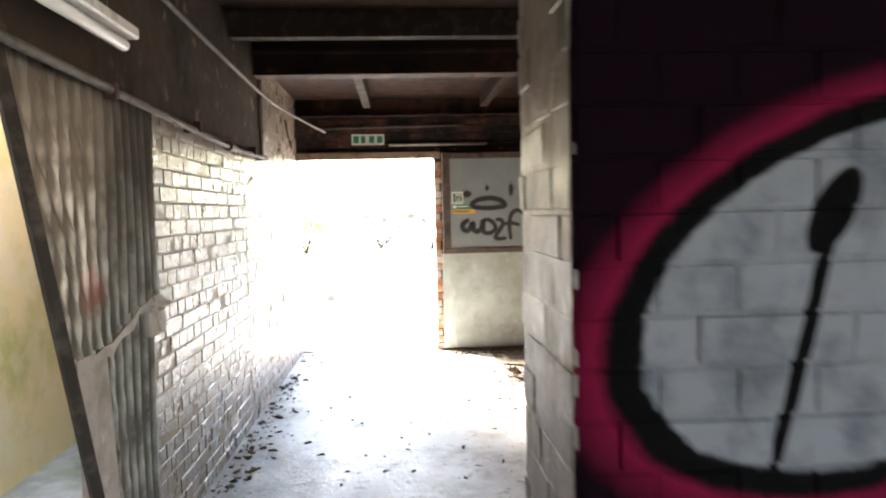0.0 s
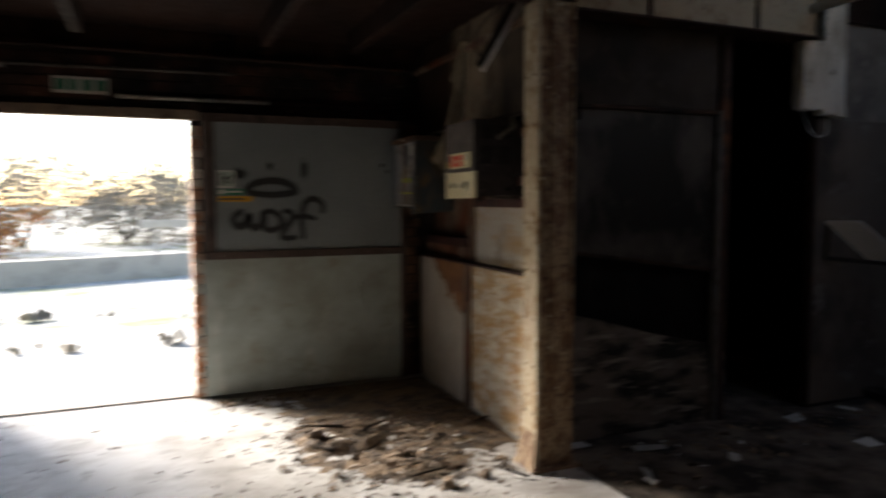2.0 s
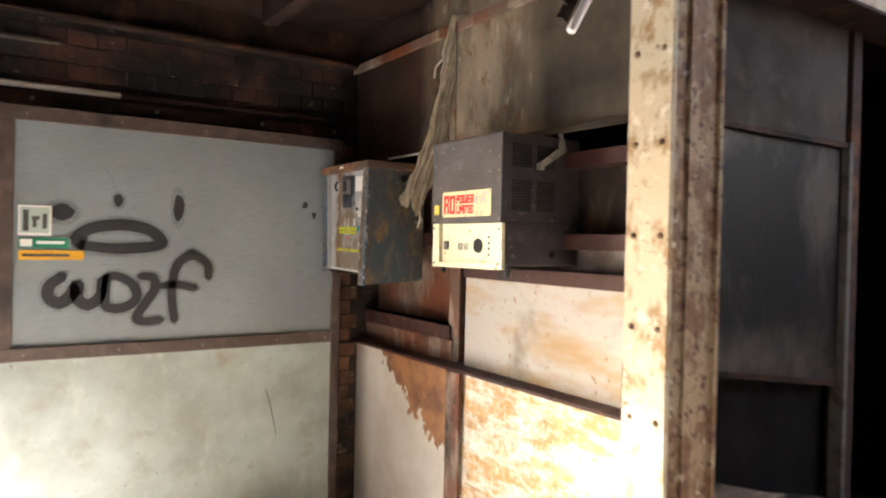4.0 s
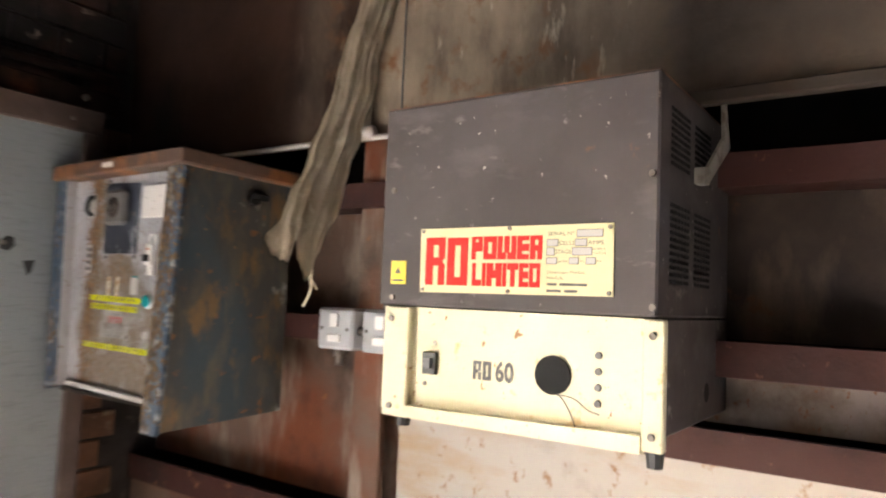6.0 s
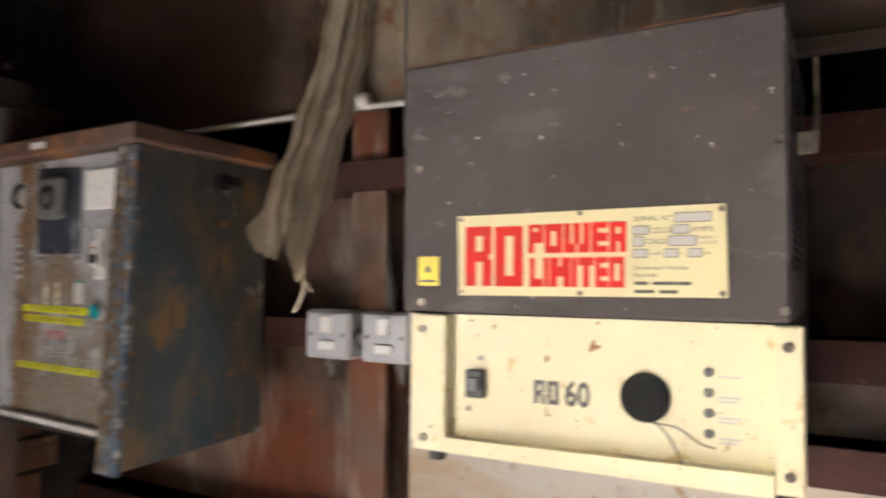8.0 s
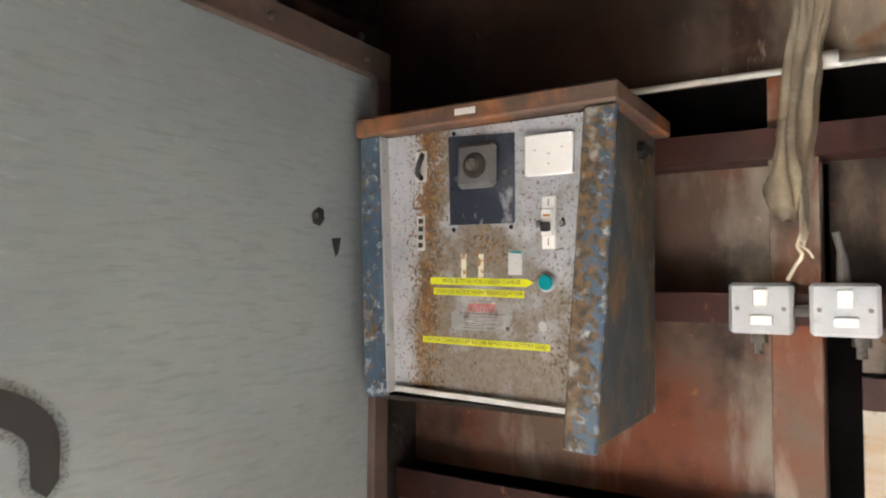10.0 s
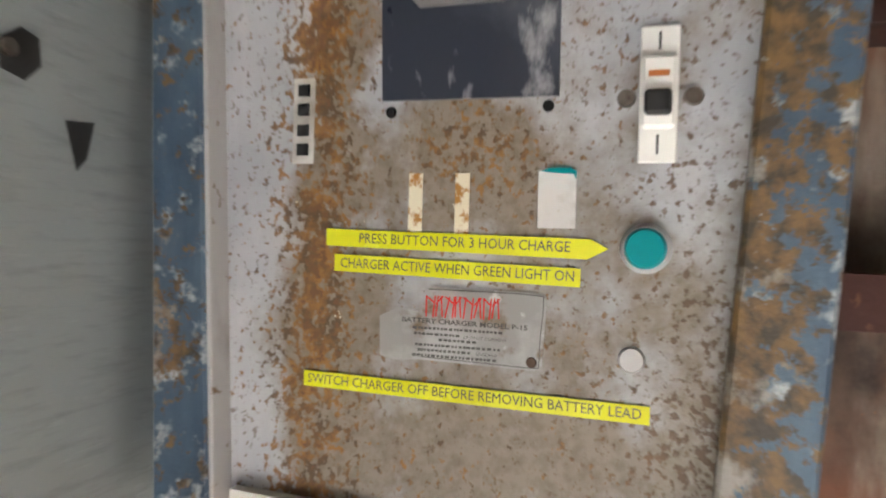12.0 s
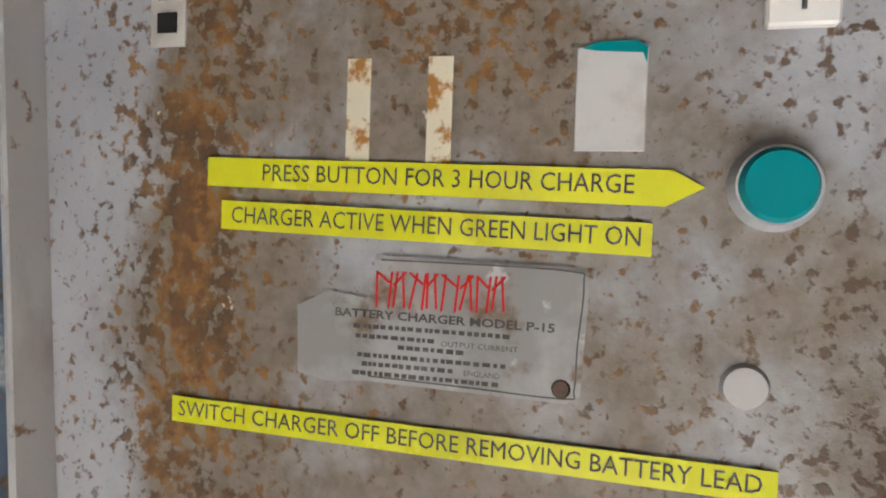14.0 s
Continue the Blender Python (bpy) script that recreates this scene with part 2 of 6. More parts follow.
def tube(bm, pts, r, seg=8):
    """One closed pipe along the points."""
    pts = [Vector(p) for p in pts]
    side = (pts[1] - pts[0]).orthogonal().normalized()
    rings = []
    for i, p in enumerate(pts):
        d = (pts[min(i + 1, len(pts) - 1)] - pts[max(i - 1, 0)]).normalized()
        side = (side - d * side.dot(d)).normalized()
        up = d.cross(side)
        rings.append([bm.verts.new(p + (side * math.cos(2 * math.pi * k / seg) + up * math.sin(2 * math.pi * k / seg)) * r) for k in range(seg)])
    for a, b in zip(rings, rings[1:]):
        for k in range(seg):
            bm.faces.new((a[k], a[(k + 1) % seg], b[(k + 1) % seg], b[k]))
    bm.faces.new(rings[0][::-1])
    bm.faces.new(rings[-1])
    return bm


def curve_pts(ctrl, n=8):
    """Points along a smooth line through the control points."""
    c = [Vector(p) for p in ctrl]
    c = [c[0] * 2 - c[1]] + c + [c[-1] * 2 - c[-2]]
    out = []
    for i in range(1, len(c) - 2):
        p0, p1, p2, p3 = c[i - 1], c[i], c[i + 1], c[i + 2]
        for k in range(n):
            u = k / n
            out.append(0.5 * ((2 * p1) + (p2 - p0) * u + (2 * p0 - 5 * p1 + 4 * p2 - p3) * u * u + (3 * p1 - p0 - 3 * p2 + p3) * u ** 3))
    out.append(c[-2])
    return out


def stroke(bm, ctrl, width, normal, lift=0.0, n=8, closed=False, taper=1.0):
    """A flat painted stroke through control points, on the surface with that normal."""
    pts = curve_pts(ctrl, n) if len(ctrl) > 2 else [Vector(p) for p in ctrl]
    nor = Vector(normal)
    left, right = [], []
    for i, p in enumerate(pts):
        d = (pts[min(i + 1, len(pts) - 1)] - pts[max(i - 1, 0)]).normalized()
        s = d.cross(nor).normalized()
        w = width / 2 * (taper + (1 - taper) * math.sin(math.pi * i / max(1, len(pts) - 1)))
        left.append(bm.verts.new(p + s * w + nor * lift))
        right.append(bm.verts.new(p - s * w + nor * lift))
    for i in range(len(pts) - 1):
        bm.faces.new((left[i], left[i + 1], right[i + 1], right[i]))
    for v, u in ((0, 1), (-1, -2)):
        c = (left[v].co + right[v].co) / 2
        d = (c - (left[u].co + right[u].co) / 2).normalized() * width / 2 * taper
        tip = bm.verts.new(c + d)
        bm.faces.new((left[v], right[v], tip))
    return bm



# ---------------------------------------------------------------- more materials


def vary_islands(m, amount):
    """Brightness by loose piece, for pieces that are joined."""
    t = m.node_tree
    b = t.nodes["Principled BSDF"]
    src = b.inputs["Base Color"].links[0].from_socket
    geo = t.nodes.new("ShaderNodeNewGeometry")
    v = mathn(t, "MULTIPLY_ADD", geo.outputs["Random Per Island"], amount, 1.0 - amount / 2)
    comb = t.nodes.new("ShaderNodeCombineColor")
    for s in ("Red", "Green", "Blue"):
        link(t, v, comb.inputs[s])
    link(t, mix_rgb(t, 1.0, src, comb.outputs[0], "MULTIPLY"), b.inputs["Base Color"])
    return m


m_white_brick_far = vary_islands(surface("painted_brick_far", (0.225, 0.188, 0.156), [((0.115, 0.084, 0.060), 3.4, 0.40, 0.66), ((0.13, 0.09, 0.062), 24.0, 0.55, 0.7), ((0.66, 0.64, 0.61), 9.0, 0.6, 0.75)], rough=0.32, bump=(38.0, 0.8, 0.005)), 0.4)
m_peel_brick = surface("peeling_painted_brick", (0.46, 0.26, 0.10), [((0.70, 0.65, 0.56), 7.0, 0.42, 0.58, (1, 1, 2.4)), ((0.52, 0.35, 0.16), 16.0, 0.54, 0.66), ((0.62, 0.52, 0.36), 30.0, 0.5, 0.68), ((0.20, 0.11, 0.05), 30.0, 0.63, 0.72)], rough=0.75, bump=(40.0, 0.7, 0.004), vary=0.2)
m_stained_white = surface("orange_stained_board", (0.40, 0.355, 0.305), [((0.36, 0.235, 0.12), 2.6, 0.46, 0.66, (1, 1, 3.6)), ((0.25, 0.13, 0.05), 26.0, 0.60, 0.70), ((0.20, 0.16, 0.12), 3.0, 0.56, 0.72)], rough=0.7, bump=(40.0, 0.3, 0.002))
m_rd_grey = surface("dark_grey_enamel", (0.062, 0.053, 0.052), [((0.085, 0.074, 0.073), 4.0, 0.45, 0.7), ((0.125, 0.112, 0.108), 11.0, 0.54, 0.76, (1, 0.6, 1.4)), ((0.25, 0.225, 0.21), 15.0, 0.64, 0.78, (1, 0.6, 1.6)), ((0.20, 0.185, 0.175), 24.0, 0.665, 0.72), ((0.40, 0.37, 0.34), 90.0, 0.68, 0.71), ((0.17, 0.09, 0.045), 13.0, 0.65, 0.72)], rough=0.62, bump=(120.0, 0.12, 0.0006), spec=0.25)
m_cream = surface("cream_enamel", (0.66, 0.60, 0.40), [((0.57, 0.50, 0.30), 3.5, 0.5, 0.75), ((0.50, 0.36, 0.15), 34.0, 0.61, 0.70), ((0.26, 0.12, 0.035), 46.0, 0.655, 0.69), ((0.34, 0.20, 0.08), 150.0, 0.68, 0.72)], rough=0.5, bump=(90.0, 0.12, 0.0006))
m_cream_label = surface("pale_yellow_plate", (0.66, 0.60, 0.36), [((0.58, 0.52, 0.31), 9.0, 0.5, 0.75)], rough=0.7, bump=None, spec=0.2)
m_red = surface("red_print", (0.62, 0.035, 0.03), [((0.52, 0.05, 0.04), 40.0, 0.5, 0.7)], rough=0.8, bump=None, spec=0.15)
m_print = surface("grey_black_print", (0.07, 0.065, 0.06), [((0.14, 0.13, 0.12), 90.0, 0.5, 0.7)], rough=0.6, bump=None)
m_black = plain("black_plastic", (0.012, 0.012, 0.012), 0.45)
m_hole = plain("dark_inside", (0.004, 0.004, 0.004), 0.9)
m_field = plain("grey_field", (0.45, 0.43, 0.42), 0.5)
m_yellow_tag = surface("yellow_warning_tag", (0.75, 0.58, 0.03), [((0.6, 0.45, 0.05), 50.0, 0.55, 0.7)], rough=0.45, bump=None)
m_tape = surface("lime_yellow_tape", (0.72, 0.72, 0.02), [((0.62, 0.60, 0.03), 30.0, 0.5, 0.75)], rough=0.28, bump=None)
m_screw = surface("tarnished_screw", (0.19, 0.17, 0.15), [((0.08, 0.06, 0.045), 90.0, 0.5, 0.7)], rough=0.4, metal=0.8, bump=None)
m_grey_box = surface("grey_cast_box", (0.42, 0.42, 0.43), [((0.3, 0.29, 0.28), 18.0, 0.55, 0.75)], rough=0.45, bump=(90.0, 0.15, 0.001))
m_white_plastic = surface("aged_white_plastic", (0.78, 0.76, 0.72), [((0.55, 0.5, 0.42), 25.0, 0.62, 0.76)], rough=0.4, bump=None)
m_navy = surface("scuffed_navy_plate", (0.028, 0.033, 0.048), [((0.10, 0.11, 0.13), 8.0, 0.5, 0.72), ((0.36, 0.36, 0.37), 26.0, 0.60, 0.70, (1, 1, 0.5))], rough=0.35, bump=None)
m_grey_plastic = surface("grey_brown_plastic", (0.12, 0.115, 0.11), [((0.2, 0.19, 0.18), 30.0, 0.55, 0.72)], rough=0.55, bump=None)
m_teal = plain("teal_lens", (0.0, 0.24, 0.26), 0.5)
m_teal.node_tree.nodes["Principled BSDF"].inputs["Specular IOR Level"].default_value = 0.2
m_sticker = surface("greyed_paper_sticker", (0.60, 0.58, 0.56), [((0.50, 0.47, 0.44), 60.0, 0.5, 0.7), ((0.42, 0.33, 0.2), 50.0, 0.66, 0.74)], rough=0.7, bump=None)
m_rag = surface("dusty_sheeting", (0.62, 0.53, 0.39), [((0.44, 0.36, 0.25), 10.0, 0.44, 0.66), ((0.76, 0.69, 0.55), 30.0, 0.54, 0.70, (1, 1, 0.7)), ((0.34, 0.27, 0.18), 24.0, 0.60, 0.72)], rough=0.5, bump=(90.0, 0.5, 0.002))
m_spray = plain("black_spray_paint", (0.02, 0.02, 0.02), 0.6)
m_haze = surface("thin_black_overspray", (0.03, 0.03, 0.03), [((0.05, 0.05, 0.05), 40.0, 0.4, 0.6)], rough=0.8, bump=None)
ht, hb = nodes_of(m_haze)
link(ht, mathn(ht, "MULTIPLY", noise_fac(ht, 260.0, 0.44, 0.62, detail=2.0, seed=2.0), 0.42), hb.inputs["Alpha"])
m_sign_green = plain("safety_green", (0.02, 0.22, 0.12), 0.45)
m_sign_pale = plain("pale_green_field", (0.42, 0.50, 0.44), 0.45)
m_sign_orange = plain("amber_sticker", (0.72, 0.36, 0.02), 0.45)
m_dull_strip = surface("dull_rust_spotted_strip", (0.24, 0.19, 0.155), [((0.13, 0.085, 0.055), 9.0, 0.45, 0.62), ((0.17, 0.075, 0.03), 50.0, 0.60, 0.66)], rough=0.7)
m_pier_brick = surface("greyed_painted_brick", (0.145, 0.126, 0.116), [((0.085, 0.070, 0.060), 5.0, 0.42, 0.66), ((0.07, 0.05, 0.04), 24.0, 0.58, 0.72), ((0.28, 0.265, 0.255), 9.0, 0.6, 0.75)], spec=0.3, rough=0.45, bump=(38.0, 0.8, 0.005), vary=0.45)
m_hook = surface("chipped_cream_hook", (0.36, 0.33, 0.27), [((0.16, 0.12, 0.09), 30.0, 0.5, 0.66)], rough=0.6)
m_redpaint = surface("rusty_red_paint", (0.50, 0.17, 0.05), [((0.45, 0.3, 0.22), 30.0, 0.5, 0.7)], rough=0.8, bump=None)
m_debris = vary_islands(surface("burnt_debris", (0.17, 0.115, 0.072), [((0.06, 0.045, 0.035), 9.0, 0.45, 0.65), ((0.33, 0.29, 0.24), 13.0, 0.6, 0.75)], rough=0.9, bump=None), 1.2)
m_leafy = vary_islands(surface("hedge_leaf", (0.19, 0.175, 0.135), [((0.22, 0.18, 0.14), 3.0, 0.4, 0.7)], rough=0.7, bump=None), 0.8)
m_leaf_orange = vary_islands(surface("autumn_leaf", (0.34, 0.12, 0.03), [((0.25, 0.16, 0.04), 3.0, 0.4, 0.7)], rough=0.7, bump=None), 0.6)
m_concrete_grey = surface("grey_concrete", (0.40, 0.37, 0.325), [((0.24, 0.225, 0.195), 3.0, 0.5, 0.75)], rough=0.9)
m_pale_strip = surface("pale_painted_metal", (0.58, 0.56, 0.52), [((0.3, 0.26, 0.22), 14.0, 0.55, 0.72)], rough=0.5)
m_charred = surface("charred_wood", (0.03, 0.024, 0.02), [((0.075, 0.06, 0.05), 12.0, 0.5, 0.7)], spec=0.1, rough=0.85)
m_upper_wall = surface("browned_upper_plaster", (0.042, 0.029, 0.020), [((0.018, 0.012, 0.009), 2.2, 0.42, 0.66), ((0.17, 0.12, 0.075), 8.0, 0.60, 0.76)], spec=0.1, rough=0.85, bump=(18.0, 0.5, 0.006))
m_soot_rust = surface("soot_over_rust", (0.055, 0.028, 0.018), [(SOOT, 2.0, 0.42, 0.6), ((0.16, 0.07, 0.035), 3.5, 0.55, 0.75)], spec=0.12, rough=0.7, bump=(40.0, 0.4, 0.003))
m_dark_side = surface("grimy_dark_paint", (0.066, 0.066, 0.058), [((0.045, 0.068, 0.082), 6.0, 0.46, 0.60, (1, 1, 0.45)), ((0.19, 0.115, 0.05), 14.0, 0.53, 0.62, (1, 1, 0.5)), ((0.11, 0.10, 0.075), 22.0, 0.5, 0.66, (1, 1, 0.4)), ((0.26, 0.11, 0.035), 34.0, 0.62, 0.70), ((0.40, 0.39, 0.36), 9.0, 0.60, 0.66, (1, 1, 0.7)), ((0.35, 0.20, 0.08), 55.0, 0.68, 0.74)], rough=0.45, bump=(70.0, 0.4, 0.002))
m_rust_cap = surface("red_rusted_steel", (0.10, 0.060, 0.042), [((0.25, 0.105, 0.04), 9.0, 0.52, 0.64), ((0.12, 0.06, 0.04), 7.0, 0.52, 0.7)], rough=0.7, bump=(70.0, 0.5, 0.002))


def ramp(t, value, low, high):
    r = t.nodes.new("ShaderNodeMapRange")
    r.inputs["From Min"].default_value = low
    r.inputs["From Max"].default_value = high
    link(t, value, r.inputs["Value"])
    return r.outputs[0]


def axis_band(t, sep, axis, centre, half):
    """1 at the centre, falling to 0 at half a width away."""
    d = mathn(t, "ABSOLUTE", mathn(t, "SUBTRACT", sep.outputs[axis], centre))
    return mathn(t, "SUBTRACT", 1.0, mathn(t, "MINIMUM", mathn(t, "DIVIDE", d, half), 1.0))


def panel_material():
    """Grey steel instrument panel with brown grime and clusters of orange-brown rust specks."""
    m = bpy.data.materials.new("rust_specked_grey_panel")
    t, b = nodes_of(m)
    sep = t.nodes.new("ShaderNodeSeparateXYZ")
    link(t, t.nodes.new("ShaderNodeNewGeometry").outputs["Position"], sep.inputs[0])

    def band(axis, centre, half):
        return axis_band(t, sep, axis, centre, half)

    def mul(a, c):
        return mathn(t, "MULTIPLY", a, c)

    def add(a, c):
        return mathn(t, "ADD", a, c)

    col = mix_rgb(t, noise_fac(t, 9.0, 0.35, 0.68, seed=3.0), (0.335, 0.34, 0.362), (0.465, 0.465, 0.482))
    # streaked scuffs
    scuff = noise_fac(t, 30.0, 0.56, 0.74, stretch=(1, 2.2, 0.8), seed=12.0)
    col = mix_rgb(t, mul(scuff, 0.4), col, (0.52, 0.51, 0.505))
    # brown film, soft and cloudy, heaviest low down and round the paper strips
    film = add(mul(band(2, 1.45, 0.17), 0.26), mul(mul(band(1, 7.728, 0.085), band(2, 1.625, 0.075)), 0.50))
    film = add(film, mul(mul(band(1, 7.832, 0.05), noise_fac(t, 17.0, 0.38, 0.60, seed=31.0)), 0.50))
    film = add(film, mul(band(1, 7.925, 0.075), -0.35))
    film = ramp(t, add(noise_fac(t, 16.0, 0.0, 1.0, detail=5.0, rough=0.58, seed=2.0), film), 0.50, 0.74)
    col = mix_rgb(t, mul(film, 0.85), col, (0.200, 0.158, 0.105))
    fine = noise_fac(t, 110.0, 0.42, 0.66, detail=3.0, seed=4.0)
    col = mix_rgb(t, mul(mul(fine, film), 0.45), col, (0.105, 0.068, 0.036))
    # clusters of rust
    dens = mul(mul(band(1, 7.853, 0.048), noise_fac(t, 21.0, 0.32, 0.58, seed=33.0)), 0.27)
    dens = add(dens, mul(mul(band(1, 7.735, 0.060), band(2, 1.640, 0.050)), 0.15))
    dens = add(dens, mul(mul(band(1, 7.585, 0.075), band(2, 1.47, 0.18)), 0.105))
    dens = add(dens, mul(noise_fac(t, 13.0, 0.44, 0.74, seed=6.0), 0.085))
    n = noise_fac(t, 165.0, 0.0, 1.0, detail=3.5, rough=0.56, seed=8.0)
    v = add(n, dens)
    rust = ramp(t, v, 0.605, 0.685)
    tone = mix_rgb(t, noise_fac(t, 60.0, 0.40, 0.60, seed=9.0), (0.080, 0.043, 0.014), (0.265, 0.120, 0.018))
    tone = mix_rgb(t, ramp(t, v, 0.76, 0.86), tone, (0.135, 0.055, 0.014))
    tone = mix_rgb(t, ramp(t, sep.outputs[1], 7.68, 7.60), tone, (0.10, 0.058, 0.028))
    col = mix_rgb(t, mul(rust, 0.92), col, tone)
    # scattered spots, pinheads and chips
    spots = noise_fac(t, 150.0, 0.635, 0.70, detail=2.0, seed=21.0)
    col = mix_rgb(t, mul(spots, 0.7), col, (0.125, 0.075, 0.032))
    n2 = noise_fac(t, 330.0, 0.68, 0.73, detail=2.0, seed=11.0)
    col = mix_rgb(t, mul(n2, 0.6), col, (0.11, 0.07, 0.045))
    n3 = noise_fac(t, 75.0, 0.735, 0.765, detail=3.0, seed=13.0)
    col = mix_rgb(t, n3, col, (0.62, 0.56, 0.45))
    link(t, col, b.inputs["Base Color"])
    b.inputs["Specular IOR Level"].default_value = 0.55
    link(t, mathn(t, "MULTIPLY_ADD", film, 0.26, 0.34), b.inputs["Roughness"])
    h = add(noise_fac(t, 200.0, 0.2, 0.8, seed=15.0), mul(rust, 0.8))
    height(t, b, h, 0.4, 0.0008)
    return m


def stile_material(name, centre, lean_y, share):
    """Blue paint over steel; share moves the rust border across the stile, whose middle leans with height."""
    m = bpy.data.materials.new(name)
    t, b = nodes_of(m)
    sep = t.nodes.new("ShaderNodeSeparateXYZ")
    link(t, t.nodes.new("ShaderNodeNewGeometry").outputs["Position"], sep.inputs[0])
    mid = mathn(t, "MULTIPLY_ADD", mathn(t, "SUBTRACT", sep.outputs[2], 1.6), lean_y, centre)
    inward = mathn(t, "DIVIDE", mathn(t, "SUBTRACT", sep.outputs[1], mid), 0.03)
    rustiness = mathn(t, "ADD", mathn(t, "MULTIPLY", inward, 0.10 * (1 if share > 0 else 0.3)), share * 0.12 - 0.035)
    blue = mix_rgb(t, noise_fac(t, 10.0, 0.38, 0.66, stretch=(1, 1, 0.5), seed=2.0), (0.022, 0.045, 0.080), (0.085, 0.13, 0.175))
    blue = mix_rgb(t, noise_fac(t, 42.0, 0.56, 0.66, seed=3.0), blue, (0.34, 0.36, 0.36))
    n = noise_fac(t, 70.0, 0.0, 1.0, detail=7.0, rough=0.68, seed=5.0)
    patch = noise_fac(t, 11.0, 0.38, 0.68, seed=6.0)
    v = mathn(t, "ADD", mathn(t, "ADD", n, mathn(t, "MULTIPLY", patch, 0.13)), rustiness)
    tone = mix_rgb(t, noise_fac(t, 65.0, 0.4, 0.6, seed=7.0), (0.040, 0.028, 0.017), (0.15, 0.085, 0.028))
    tone = mix_rgb(t, noise_fac(t, 25.0, 0.55, 0.65, seed=8.0), tone, (0.25, 0.23, 0.205))
    col = mix_rgb(t, ramp(t, v, 0.565, 0.615), blue, tone)
    link(t, col, b.inputs["Base Color"])
    b.inputs["Roughness"].default_value = 0.55
    height(t, b, noise_fac(t, 90.0, 0.2, 0.8, seed=15.0), 0.6, 0.0015)
    return m


def upper_panel_material(name, base, dark):
    """Smoke-browned sheet; the paint has paled and rusted in a broad patch beside the stanchion."""
    m = bpy.data.materials.new(name)
    t, b = nodes_of(m)
    sep = t.nodes.new("ShaderNodeSeparateXYZ")
    link(t, t.nodes.new("ShaderNodeNewGeometry").outputs["Position"], sep.inputs[0])
    col = mix_rgb(t, noise_fac(t, 2.2, 0.40, 0.64, seed=1.0), base, dark)
    near = ramp(t, axis_band(t, sep, 1, 7.05, 0.46), 0.05, 0.6)
    pale = mathn(t, "MULTIPLY", near, noise_fac(t, 6.0, 0.34, 0.60, stretch=(1, 1, 0.45), seed=2.0))
    col = mix_rgb(t, mathn(t, "MULTIPLY", pale, 0.85), col, (0.30, 0.235, 0.165))
    col = mix_rgb(t, mathn(t, "MULTIPLY", near, noise_fac(t, 14.0, 0.54, 0.68, seed=3.0)), col, (0.16, 0.075, 0.03))
    col = mix_rgb(t, mathn(t, "MULTIPLY", near, noise_fac(t, 30.0, 0.60, 0.70, stretch=(1, 1, 0.3), seed=4.0)), col, (0.36, 0.30, 0.23))
    link(t, col, b.inputs["Base Color"])
    b.inputs["Roughness"].default_value = 0.75
    b.inputs["Specular IOR Level"].default_value = 0.15
    height(t, b, noise_fac(t, 40.0, 0.2, 0.8, seed=7.0), 0.4, 0.003)
    return m


m_upper_grey = upper_panel_material("streaked_upper_sheet", (0.085, 0.064, 0.046), (0.032, 0.024, 0.019))
m_upper_soot = upper_panel_material("sooted_upper_sheet", (0.050, 0.026, 0.017), (0.011, 0.008, 0.007))
m_stile_blue = stile_material("worn_blue_stile", 7.948, 0.04, 0.0)
m_stile_rust = stile_material("rust_eaten_blue_stile", 7.543, -0.075, 1.0)
m_flange = surface("worn_pale_flange", (0.40, 0.39, 0.38), [((0.26, 0.24, 0.22), 16.0, 0.5, 0.66, (1, 1, 0.4)), ((0.10, 0.13, 0.17), 12.0, 0.58, 0.70), ((0.16, 0.09, 0.035), 70.0, 0.62, 0.68)], rough=0.5, bump=(90.0, 0.3, 0.001))
m_panel = panel_material()


def peel_board_material():
    """White board whose top has gone brown, with a torn edge."""
    m = bpy.data.materials.new("white_board_with_brown_tear")
    t, b = nodes_of(m)
    sep = t.nodes.new("ShaderNodeSeparateXYZ")
    link(t, t.nodes.new("ShaderNodeNewGeometry").outputs["Position"], sep.inputs[0])
    edge = mathn(t, "MULTIPLY_ADD", sep.outputs[1], 0.62, -4.03)
    edge = mathn(t, "ADD", edge, mathn(t, "MULTIPLY", noise_fac(t, 9.0, 0.3, 0.7, detail=3.0, seed=2.0), 0.17))
    edge = mathn(t, "ADD", edge, mathn(t, "MULTIPLY", noise_fac(t, 34.0, 0.3, 0.7, seed=12.0), 0.035))
    r = t.nodes.new("ShaderNodeMapRange")
    r.inputs["From Min"].default_value = -0.006
    r.inputs["From Max"].default_value = 0.006
    link(t, mathn(t, "SUBTRACT", sep.outputs[2], edge), r.inputs["Value"])
    white = mix_rgb(t, noise_fac(t, 4.0, 0.4, 0.7), (0.60, 0.54, 0.47), (0.48, 0.42, 0.35))
    brown = mix_rgb(t, noise_fac(t, 9.0, 0.4, 0.66, seed=4.0), (0.30, 0.13, 0.045), (0.14, 0.055, 0.025))
    link(t, mix_rgb(t, r.outputs[0], white, brown), b.inputs["Base Color"])
    b.inputs["Roughness"].default_value = 0.7
    height(t, b, mathn(t, "SUBTRACT", noise_fac(t, 50.0, 0.2, 0.8), r.outputs[0]), 0.5, 0.003)
    return m


m_peel_board = peel_board_material()


